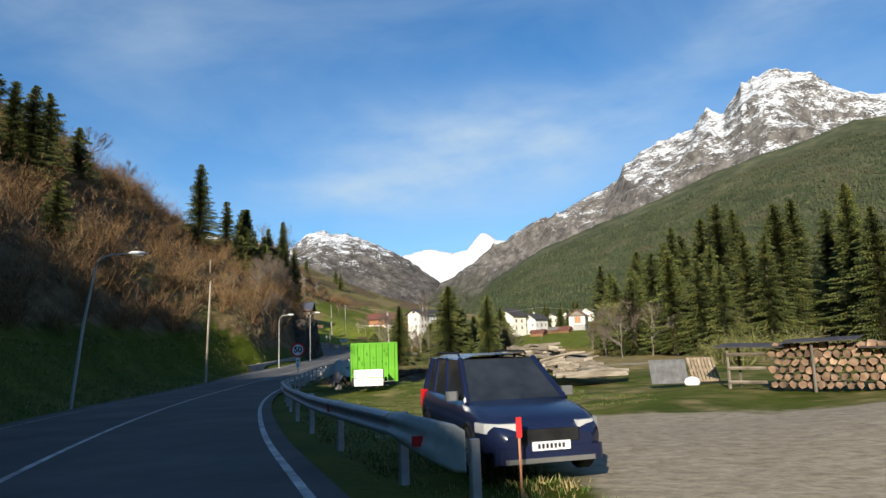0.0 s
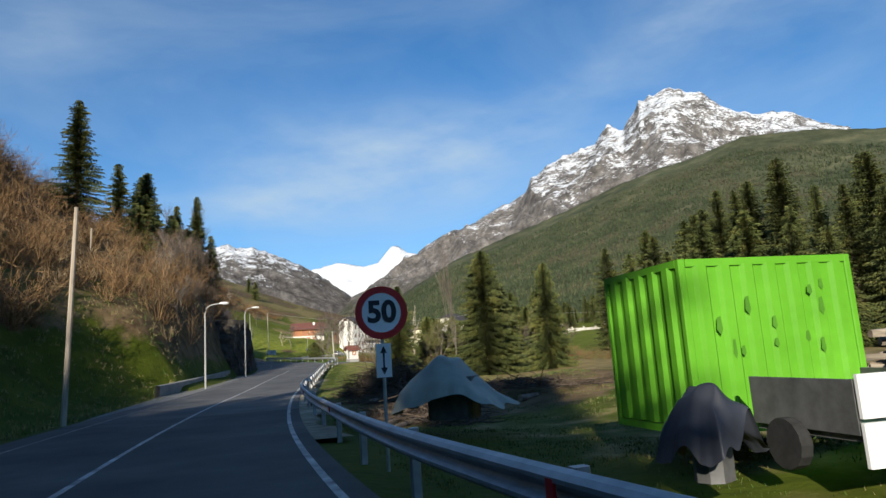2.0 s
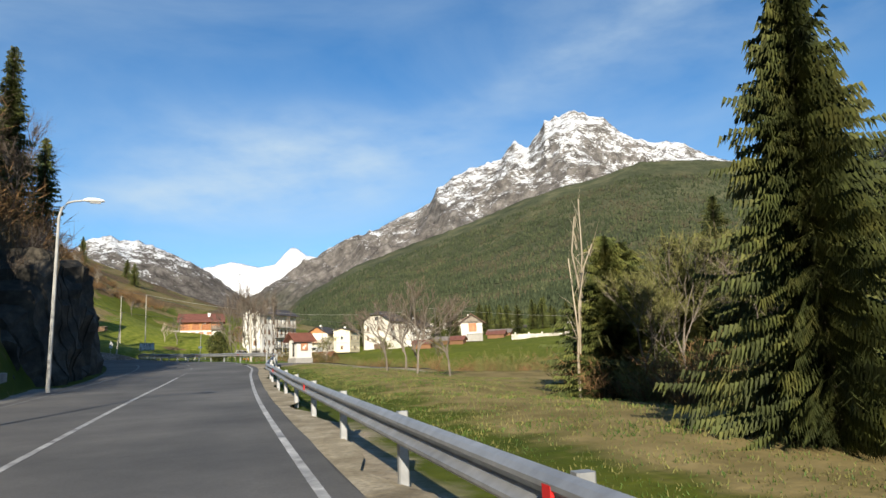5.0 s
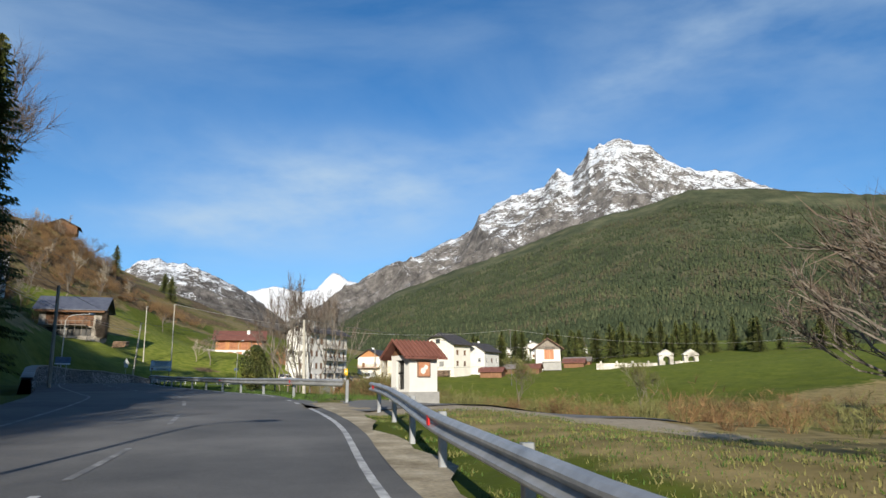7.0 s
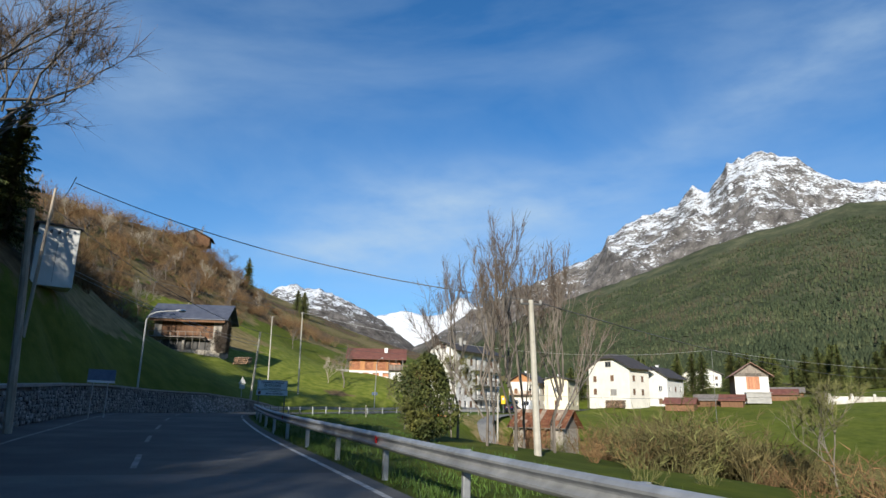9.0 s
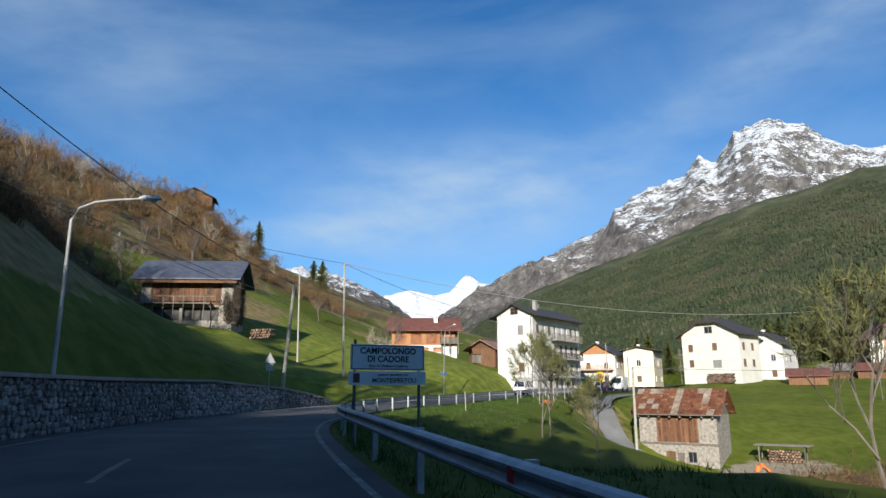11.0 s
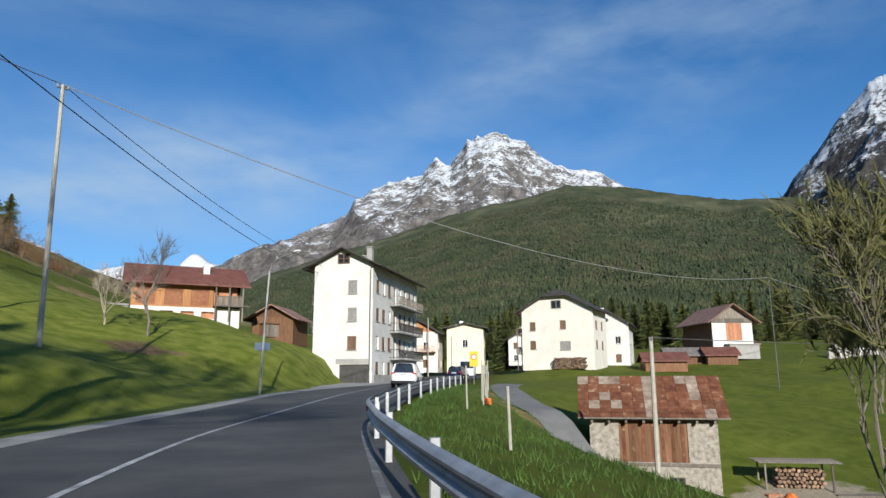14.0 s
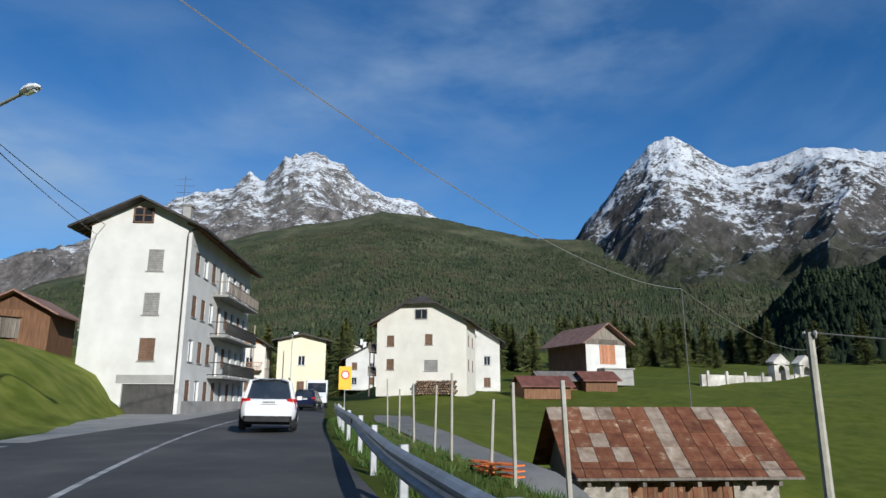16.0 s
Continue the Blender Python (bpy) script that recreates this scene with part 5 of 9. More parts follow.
low += [(3 + 20 * rng.random(), 222 + 13 * rng.random(), rng.uniform(0.3, 0.7), rng.uniform(0, 6.28), rng.choice([0, 1, 1, 3])) for _ in range(70)]
low += [(4 + 66 * rng.random(), 160 + 50 * rng.random(), rng.uniform(0.3, 0.75), rng.uniform(0, 6.28), rng.choice([0, 1, 2, 3, 3])) for _ in range(260)]
thick = []
for k in range(560):
    u = rng.random()
    x0, x1 = -11.0 + 6.5 * u, 0.0 + 17.0 * u
    v = rng.random()
    thick.append((x0 + (x1 - x0) * v, 163 + 31 * u, rng.uniform(0.75, 1.25) * (1 - 0.55 * v), rng.uniform(0, 6.28), rng.choice([0, 1, 1, 3])))
thick += [(2 + 48 * rng.random(), 187 + 20 * rng.random(), rng.uniform(0.8, 1.3), rng.uniform(0, 6.28), rng.choice([0, 1, 1, 3])) for _ in range(210)]
scatter("thicket", bases, thick, (THICKET, TWIG_GREEN), "dense tan and olive leafless thicket in the hollow", "scrub")
scatter("meadow_scrub", bases, low, (TWIG, TWIG_GREEN), "thin leafless brush along the meadow stream", "scrub")


# ---- far woods: single conifers on the mountain sides ----
def far_woods(name, X, Y, Z, count, umax, hmin, hmax, label, seed, tones):
    r = np.random.default_rng(seed)
    rows, cols = X.shape
    i = (r.random(count) ** 0.85 * umax * (rows - 4)).astype(int) + 1
    j = (r.random(count) * (cols - 2)).astype(int)
    a, b = r.random(count), r.random(count)
    pick = lambda G: (G[i, j] * (1 - a) + G[i + 1, j] * a) * (1 - b) + (G[i, j + 1] * (1 - a) + G[i + 1, j + 1] * a) * b
    px, py, pz = pick(X), pick(Y), pick(Z)
    keep = (px > 30) | (py > 420)
    px, py, pz = px[keep], py[keep], pz[keep]
    n = len(px)
    clump = fractal(np.stack([px / 85, py / 85], -1), 4)
    fine_clump = fractal(np.stack([px / 22 + 40, py / 22], -1), 3)
    h = (hmin + (hmax - hmin) * r.random(n)) * (0.6 + 0.8 * fine_clump)
    low_ = np.exp(-np.maximum(pz - 10, 0) / 60)
    tone = clump + 0.25 * (r.random(n) - 0.5) + 0.20 * low_ * np.clip((40 - px) / 60, -1.8, 1)
    w = h * (0.24 + 0.14 * r.random(n))
    verts, faces = [], []
    for tier, (z0, z1, k) in enumerate(((0.05, 0.62, 1.0), (0.4, 1.0, 0.62))):
        ang = r.random(n)[:, None] * 6.283 + np.arange(5)[None] * 6.283 / 5
        ring = np.stack([px[:, None] + np.cos(ang) * w[:, None] * k, py[:, None] + np.sin(ang) * w[:, None] * k, pz[:, None] + h[:, None] * z0 + 0 * ang], -1)
        top = np.stack([px, py, pz + h * z1], -1)[:, None]
        v = np.concatenate([ring, top], 1).reshape(-1, 3)
        base = np.arange(n)[:, None] * 6 + tier * n * 6
        f = np.stack([np.concatenate([base + s, base + (s + 1) % 5, base + 5], 1) for s in range(5)], 1).reshape(-1, 3)
        verts.append(v), faces.append(f)
    f = np.concatenate(faces)
    slots = np.where(tone > 0.66, 2, np.where(tone > 0.50, 1, 0))
    me = array_mesh(name, np.concatenate(verts), f, *tones, slots=np.tile(np.repeat(slots, 5), 2))
    tagged(new(name, me), label, "forest", kind="stuff")


FAR_TREE = mat("far_conifers", [(0.034, 0.046, 0.025), (0.064, 0.077, 0.039)], 0.02, 0.9, island=0.2, spec=0.05)
FAR_TREE_OLIVE = mat("far_olive_trees", [(0.052, 0.064, 0.031), (0.088, 0.097, 0.049)], 0.02, 0.9, island=0.2, spec=0.05)
FAR_TREE_BARE = mat("far_leafless_trees", [(0.058, 0.056, 0.034), (0.098, 0.088, 0.053)], 0.02, 0.9, island=0.2, spec=0.05)
far_woods("mountain_forest", fx, fy, fz, 60000, 0.93, 6, 13, "mixed conifer and leafless forest covering the mountain slope", 4, (FAR_TREE, FAR_TREE_OLIVE, FAR_TREE_BARE))
# darker copy of the far conifers, painting shade onto the ridge
FAR_SPRUCE_SHADED = mat("far_shaded_spruces", [(0.012, 0.019, 0.011), (0.028, 0.038, 0.019)], 0.02, 0.9, island=0.2, spec=0.05)
far_woods("ridge_forest", rx_, ry_, rz_, 16000, 0.98, 5, 12, "spruce forest on the near ridge, coloured darker as in shade", 5, (FAR_SPRUCE_SHADED, FAR_SPRUCE_SHADED, FAR_TREE))


# ---- buildings ----
def facing(x, y, z, dx, dy):
    """A frame whose x axis runs along (dx, dy), y axis to its left, z up, at that place."""
    return pose(x, y, z, 0, 0, math.degrees(math.atan2(dy, dx)))


class Wall:
    """A wall with real openings: u along it, v up, n out of it."""

    def __init__(self, parent, origin, u_dir, width, height, material, thick=0.35):
        self.parent, self.o, self.u = parent, Vector(origin), Vector((*u_dir, 0)).normalized()
        self.n = Vector((self.u.y, -self.u.x, 0))
        self.w, self.h, self.mat, self.t, self.holes = width, height, material, thick, []

    def at(self, u, v, n=0.0):
        return self.o + self.u * u + Vector((0, 0, v)) + self.n * n

    def spot(self, u, v, n=0.0):
        m = Matrix((( self.u.x, self.n.x, 0, 0), (self.u.y, self.n.y, 0, 0), (0, 0, 1, 0), (0, 0, 0, 1)))
        return Matrix.Translation(self.at(u, v, n)) @ m

    def build(self, name="wall", label=""):
        us = sorted({0, self.w, *(h[0] for h in self.holes), *(h[2] for h in self.holes)})
        vs = sorted({0, self.h, *(h[1] for h in self.holes), *(h[3] for h in self.holes)})
        me = Mesh()
        for a, b in zip(us, us[1:]):
            for c, d in zip(vs, vs[1:]):
                mu, mv = (a + b) / 2, (c + d) / 2
                if not any(h[0] < mu < h[2] and h[1] < mv < h[3] for h in self.holes):
                    me.face([self.at(a, c), self.at(b, c), self.at(b, d), self.at(a, d)])
                    me.face([self.at(a, d, -self.t), self.at(b, d, -self.t), self.at(b, c, -self.t), self.at(a, c, -self.t)])
        for a, c, b, d in self.holes:
            ring = [(a, c), (b, c), (b, d), (a, d)]
            for (p, q), (r, s) in zip(ring, ring[1:] + ring[:1]):
                me.face([self.at(p, q), self.at(p, q, -self.t), self.at(r, s, -self.t), self.at(r, s)])
        return part(name, me, self.mat, self.parent, label)

    def window(self, u, v, w, h, shutter=None, leaves=2, sill=True, frame_mat=None, open_shutters=None):
        """A window whose lower left corner is at u, v."""
        self.holes.append((u, v, u + w, v + h))
        f = self.spot(u, v)
        me = Mesh()
        b = 0.07
        for lo, hi in (((0, -0.16, 0), (b, -0.10, h)), ((w - b, -0.16, 0), (w, -0.10, h)), ((b, -0.16, 0), (w - b, -0.10, b)), ((b, -0.16, h - b), (w - b, -0.10, h)), ((w / 2 - 0.03, -0.16, b), (w / 2 + 0.03, -0.10, h - b))):
            me.box(lo, hi)
        win = part("window", me, frame_mat or WHITE_PAINT, self.parent, m=f)
        g = Mesh()
        g.box((b, -0.15, b), (w / 2 - 0.03, -0.13, h - b)), g.box((w / 2 + 0.03, -0.15, b), (w - b, -0.13, h - b))
        part("pane", g, GLASS, win)
        if sill:
            s = Mesh()
            s.box((-0.08, -0.12, -0.07), (w + 0.08, 0.07, 0.0))
            part("sill", s, CONCRETE, win)
        if shutter:
            for k in range(leaves):
                a, c = w * k / leaves + 0.01, w * (k + 1) / leaves - 0.01
                s = Mesh()
                rows = []
                for j in range(19):
                    z = 0.02 + (h - 0.04) * j / 18
                    y = -0.02 if j in (0, 18) else -0.03 if j % 2 else -0.062
                    rows.append([Vector(p) for p in ((a, -0.07, z), (a, -0.02, z), (a + 0.06, -0.02, z), (a + 0.065, y, z), (c - 0.065, y, z), (c - 0.06, -0.02, z), (c, -0.02, z), (c, -0.07, z))])
                s.sweep(rows)
                part("shutter", s, shutter, win)
        if open_shutters:
            for a in (-w / 2 - 0.02, w + 0.02):
                s = Mesh()
                s.box((a, 0.01, 0), (a + w / 2, 0.05, h))
                part("shutter", s, open_shutters, win)
        return win

    def door(self, u, w, h, material, v=0.0, name="door", boards=5):
        self.holes.append((u, v, u + w, v + h))
        d = Mesh()
        d.box((0, -0.22, 0), (w, -0.185, h))
        leaf = part(name, d, material, self.parent, m=self.spot(u, v))
        for k in range(boards):
            d = Mesh()
            d.box((w * k / boards + 0.004, -0.185, 0), (w * (k + 1) / boards - 0.004, -0.15 + 0.006 * (k % 2), h))
            part("board", d, material, leaf)
        return leaf


def roof_pair(parent, width, depth, eave, rise, over_side, over_end, material, thick=0.16, name="roof", courses=0, front_over=None, rib=None):
    """Two slopes with their ridge along y."""
    half = width / 2
    slope = rise / half
    y0, y1 = -(over_end if front_over is None else front_over), depth + over_end
    for sgn in (-1, 1):
        me = Mesh()
        edge = half + over_side
        pts = [(half, eave + rise), (half + sgn * edge, eave + rise - slope * edge)]
        q = [Vector((pts[0][0], y0, pts[0][1])), Vector((pts[1][0], y0, pts[1][1])), Vector((pts[1][0], y1, pts[1][1])), Vector((pts[0][0], y1, pts[0][1]))]
        up = Vector((0, 0, thick))
        me.face([p + up for p in (q if sgn > 0 else q[::-1])])
        me.face([p for p in (q[::-1] if sgn > 0 else q)])
        for a, b in zip(q, q[1:] + q[:1]):
            me.face([a, b, b + up, a + up])
        slab = part(name, me, material, parent)
        if rib:
            r = Mesh()
            n = int((y1 - y0) / rib)
            for k in range(n + 1):
                y = y0 + (y1 - y0) * k / n
                r.tube([q[0].lerp(q[3], k / n) + up, q[1].lerp(q[2], k / n) + up], [0.035, 0.035], 4)
            part("seam", r, material, slab)
    return slope


def gable(parent, y, width, eave, rise, material, thick=0.35, name="gable", z_low=None):
    me = Mesh()
    s = 1 if y > 0.1 else -1
    tri = [(0, eave), (width, eave), (width / 2, eave + rise)]
    f = [Vector((x, y, z)) for x, z in tri]
    b = [Vector((x, y - s * thick, z)) for x, z in tri]
    me.face(f), me.face(b[::-1])
    for k in range(3):
        me.face([f[k], f[(k + 1) % 3], b[(k + 1) % 3], b[k]])
    return part(name, me, material, parent)


def half_hip(parent, width, depth, eave, rise, clip, side, end, roof_mat, wall_mat, thick=0.18):
    """Gables cut off short, with a small hip sloping back from each to the ridge."""
    half, slope = width / 2, rise / (width / 2)
    set_back = (rise - clip) / 0.8
    xc = clip / slope
    for y, s in ((0, 1), (depth, -1)):
        top = clip + 0.55
        xt = top / slope
        ring = [(0, eave), (width, eave), (width - xt, eave + top), (xt, eave + top)]
        g_ = Mesh()
        a = [Vector((x, y, z)) for x, z in ring]
        b = [Vector((x, y + s * 0.35, z)) for x, z in ring]
        g_.face(a if s > 0 else a[::-1]), g_.face(b[::-1] if s > 0 else b)
        for k in range(4):
            g_.face([a[k], a[(k + 1) % 4], b[(k + 1) % 4], b[k]])
        part("gable", g_, wall_mat, parent)
    z_at = lambda x: eave + slope * x
    up = Vector((0, 0, thick))
    y0, y1 = -end, depth + end

    def slab(name, pts):
        m_ = Mesh()
        q = [Vector(p) for p in pts]
        m_.face([p + up for p in q]), m_.face(q[::-1])
        for a, b in zip(q, q[1:] + q[:1]):
            m_.face([a, b, b + up, a + up])
        part(name, m_, roof_mat, parent)

    lx = [(-side, y0), (-side, y1), (xc, y1), (half, y1 - set_back), (half, y0 + set_back), (xc, y0)]
    slab("roof", [(x, y, z_at(x)) for x, y in lx[::-1]])
    slab("roof", [(width - x, y, z_at(x)) for x, y in lx])
    zc, zr = z_at(xc), z_at(half)
    slab("hip", [(xc, y0, zc), (width - xc, y0, zc), (half, y0 + set_back, zr)])
    slab("hip", [(width - xc, y1, zc), (xc, y1, zc), (half, y1 - set_back, zr)])


def rafters(parent, width, depth, eave, rise, over_side, material, step=1.0, z_drop=0.14):
    half = width / 2
    slope = rise / half
    n = int(depth / step)
    for k in range(n + 1):
        y = depth * k / n
        for sgn in (-1, 1):
            me = Mesh()
            a = Vector((half + sgn * (half - 0.4), y, eave + slope * 0.4 - z_drop))
            b = Vector((half + sgn * (half + over_side - 0.1), y, eave - slope * (over_side - 0.1) - z_drop))
            me.tube([a, b], [0.08, 0.07], 4)
            part("rafter", me, material, parent)


def balcony(parent, wall, u, v, w, out, material, post=0.12, rail_h=1.0, floor_mat=None, bars=True):
    f = wall.spot(u, v)
    fl = Mesh()
    fl.box((0, 0, -0.14), (w, out, 0.0))
    b = part("balcony", fl, floor_mat or CONCRETE, parent, m=f)
    r = Mesh()
    for p, q in (((0, out - 0.05), (w, out)), ((0, 0), (0.05, out)), ((w - 0.05, 0), (w, out))):
        r.box((*p, rail_h - 0.06), (*q, rail_h)), r.box((*p, 0.10), (*q, 0.15))
    part("railing", r, material, b)
    if bars:
        n = int(w / post)
        for k in range(n + 1):
            s = Mesh()
            x = w * k / n
            s.box((x - 0.018, out - 0.04, 0.15), (x + 0.018, out - 0.01, rail_h - 0.06))
            part("baluster", s, material, b)
    return b


# the tall white house at the bend
HOTEL = facing(-16.9, 275.8, 2.55, 5.1, -4.1)
HW, HD, HE, HR = 6.6, 16.5, 12.6, 1.6
hotel = thing("apartment_house", HOTEL, "tall white plastered four-storey house with dark gable roof", "house")
front = Wall(hotel, (0, 0, 0), (1, 0), HW, HE, PLASTER)
for k, v in enumerate((3.5, 6.45, 9.35)):
    front.window(HW * 0.66 - 0.5, v, 1.0, 1.45, SHUTTER_BROWN if k == 0 else SHUTTER_GREY)
front.door(HW * 0.46, 3.2, 2.05, GARAGE, name="garage_door", boards=6)
front.build()
side = Wall(hotel, (HW, 0, 0), (0, 1), HD, HE, PLASTER)
for k in range(8):
    u = 1.1 + 1.95 * k
    for j, v in enumerate((0.9, 3.55, 6.5, 9.5)):
        if j in (1, 2, 3) and k in (3, 5, 7) or j == 0 and k in (4, 6):
            side.holes.append((u, v - 0.75, u + 0.95, v + 1.5))
            d = Mesh()
            d.box((0, -0.2, 0), (0.46, -0.14, 2.25)), d.box((0.49, -0.2, 0), (0.95, -0.14, 2.25))
            part("balcony_door", d, SHUTTER_BROWN if (k + j) % 2 else SHUTTER_GREY, hotel, m=side.spot(u, v - 0.75))
        else:
            side.window(u, v, 0.9, 1.45, (SHUTTER_BROWN, None, SHUTTER_BROWN)[(k + j) % 3])
side.build()
Wall(hotel, (HW, HD, 0), (-1, 0), HW, HE, PLASTER).build()
left = Wall(hotel, (0, HD, 0), (0, -1), HD, HE, PLASTER)
for k in range(4):
    for v in (3.5, 6.45, 9.35):
        left.window(1.5 + 3.6 * k, v, 1.0, 1.45, SHUTTER_GREY)
left.build()
for y in (0, HD):
    gable(hotel, y, HW, HE, HR, PLASTER)
att = Mesh()
for a in (0.0, 0.62, 1.24):
    att.box((a, -0.02, 0), (a + 0.1, 0.10, 1.05))
att.box((0, -0.02, 0), (1.34, 0.1, 0.08)), att.box((0, -0.02, 0.97), (1.34, 0.1, 1.05)), att.box((0, -0.02, 0.48), (1.34, 0.1, 0.55))
aw = part("attic_window", att, SHUTTER_BROWN, hotel, m=front.spot(HW * 0.5 - 0.67, HE + 0.02))
g = Mesh()
g.box((0.05, -0.01, 0.05), (1.29, 0.03, 1.0))
part("pane", g, GLASS, aw)
roof_pair(hotel, HW, HD, HE - 0.02, HR, 1.15, 0.9, DARK_ROOF, 0.14)
rafters(hotel, HW, HD, HE, HR, 1.05, WOOD, 0.9)
for j, v in enumerate((2.75, 5.7, 8.7)):
    balcony(hotel, side, 5.6, v, 9.8, 1.15, BLACK if j < 2 else OLD_WOOD, 0.16, 1.0, CONCRETE)
for v in (2.75, 5.7, 8.7):
    balcony(hotel, left, HD - 5.4, v, 3.6, 1.0, OLD_WOOD, 0.16, 1.0, CONCRETE)
pipe = Mesh()
pipe.tube([(HW + 0.6, -0.12, HE - 0.25), (HW - 0.2, -0.12, HE - 0.55), (HW - 0.25, -0.12, HE - 0.9), (HW - 0.25, -0.12, 0.2)], [0.055, 0.055, 0.055, 0.055], 6)
part("downpipe", pipe, GARAGE, hotel)
lin = Mesh()
lin.box((HW * 0.40, -0.012, 2.09), (HW - 0.4, -0.002, 2.62))
part("garage_lintel", lin, GREY_PLASTER, hotel, "grey band over the garage door")
plinth = Mesh()
plinth.box((HW + 0.004, 0.4, 0), (HW + 0.09, HD, 1.0))
part("plinth", plinth, GREY_PLASTER, hotel)
for x, y in ((2.2, 9.5), (4.6, 4.5)):
    c = Mesh()
    c.box((x - 0.3, y - 0.3, HE + 0.6), (x + 0.3, y + 0.3, HE + HR + 0.9)), c.box((x - 0.4, y - 0.4, HE + HR + 0.9), (x + 0.4, y + 0.4, HE + HR + 1.02))
    part("chimney", c, GREY_PLASTER, hotel)
mast = Mesh()
mast.tube([(5.0, 2.2, HE + 0.4), (5.0, 2.2, HE + 4.2)], [0.03, 0.02], 5)
for z, w in ((3.9, 0.55), (3.4, 0.7), (2.9, 0.5)):
    mast.tube([(5.0 - w, 2.2, HE + z), (5.0 + w, 2.2, HE + z)], [0.012, 0.012], 4)
part("aerial", mast, DARK_STEEL, hotel)
# concrete apron and low wall before the garage
ap = Mesh()
ap.sweep([[Vector((0.8, -0.1, -0.35)), Vector((8.5, -0.1, -0.05))], [Vector((0.2, -4.5, -0.6)), Vector((8.8, -4.5, -0.12))], [Vector((-1.5, -10, -0.3)), Vector((5.0, -10, -0.18))], [Vector((-3, -16, -0.12)), Vector((0.5, -16, -0.22))]])
apron = part("garage_apron", ap, OLD_ASPHALT)
apron.matrix_basis = HOTEL @ Matrix.Translation((0, 0, 0.15))
tagged(apron, "pale concrete apron before the white house", "pavement", kind="structure")

# broad white house in the village
H3 = facing(21.5, 296.2, 4.2, 6.9, -9.1)
h3 = thing("farmhouse", H3, "broad white plastered house with brown shutters and dark roof", "house")
w = 11.4
fr = Wall(h3, (0, 0, 0), (1, 0), w, 9.3, CREAM)
for u, v, ww, sh in ((1.3, 3.2, 0.95, SHUTTER_BROWN), (6.1, 3.0, 1.7, SHUTTER_GREY), (1.3, 6.1, 0.95, SHUTTER_BROWN), (6.2, 6.2, 0.95, SHUTTER_BROWN)):
    fr.window(u, v, ww, 1.35, sh)
fr.build()
sd = Wall(h3, (w, 0, 0), (0, 1), 7.6, 9.3, CREAM)
for k in range(2):
    for v in (3.1, 6.1):
        sd.window(1.2 + 3.3 * k, v, 0.95, 1.35, SHUTTER_BROWN)
sd.build()
Wall(h3, (w, 7.6, 0), (-1, 0), w, 9.3, CREAM).build()
ls = Wall(h3, (0, 7.6, 0), (0, -1), 7.6, 9.3, CREAM)
for k in range(2):
    for v in (0.8, 3.1, 6.1):
        ls.window(1.2 + 3.3 * k, v, 0.95, 1.35, SHUTTER_BROWN)
ls.build()
half_hip(h3, w, 7.6, 9.28, 3.1, 2.0, 1.0, 0.9, DARK_ROOF, CREAM)
rafters(h3, w, 7.6, 9.3, 3.1, 0.9, WOOD, 1.1)
aw = Mesh()
for a in (0.0, 0.8, 1.5):
    aw.box((a, -0.01, 0), (a + 0.1, 0.08, 1.3))
aw.box((0.1, -0.01, 1.2), (1.5, 0.08, 1.3)), aw.box((0.1, -0.01, 0), (1.5, 0.08, 0.1))
aw = part("attic_window", aw, SHUTTER_GREY, h3, m=fr.spot(w / 2 - 0.8, 9.4))
g = Mesh()
g.box((0.1, 0, 0.1), (1.5, 0.03, 1.2))
part("pane", g, GLASS, aw)
for k in range(4):
    balcony_post = Mesh()
    balcony_post.box((-1.2, 0.8 + k * 1.8, 0), (-1.08, 0.92 + k * 1.8, 6.8))
    part("balcony_post", balcony_post, OLD_WOOD, h3)
for v in (2.7, 5.6):
    balcony(h3, ls, 0.4, v, 6.8, 1.25, OLD_WOOD, 0.14, 1.0, OLD_WOOD)


def woodpile(m, length, height, depth, r, label, seed=1, limit=150):
    """Split logs stacked with their sawn ends out, each a log of its own."""
    rr = random.Random(seed)
    pile = thing("woodpile", m, label, "firewood")
    meshes = []
    for k in range(5):
        l = Mesh()
        q = random.Random(k)
        n_ = (5, 6, 7, 5, 6)[k]
        ring = [(r * q.uniform(0.7, 1.12) * math.cos(6.283 * j / n_), r * q.uniform(0.7, 1.12) * math.sin(6.283 * j / n_)) for j in range(n_)]
        l.prism(ring, 0, depth, Matrix(((1, 0, 0, 0), (0, 0, 1, 0), (0, -1, 0, 0), (0, 0, 0, 1))))
        l.mi = [1, 1] + [0] * n_
        meshes.append(l.data("log", LOG, SPLIT))
    n = 0
    z, row = r, 0
    while z < height and n < limit:
        x = r * (1 + row % 2)
        while x < length - r and n < limit:
            part("log", meshes[rr.randrange(5)], (), pile, m=pose(x + rr.uniform(-0.02, 0.02), rr.uniform(-0.12, 0.12), z + rr.uniform(-0.03, 0.03), 0, rr.uniform(0, 360), rr.uniform(-4, 4)) @ Matrix.Diagonal((rr.uniform(0.75, 1.2), rr.uniform(0.9, 1.1), rr.uniform(0.75, 1.2), 1)))
            x += 2 * r * 0.97
            n += 1
        z += r * 1.76
        row += 1
    return pile


woodpile(H3 @ pose(5.2, -1.1, 0.15), 5.2, 1.7, 0.9, 0.16, "split firewood stacked against the white house", 2, 150)


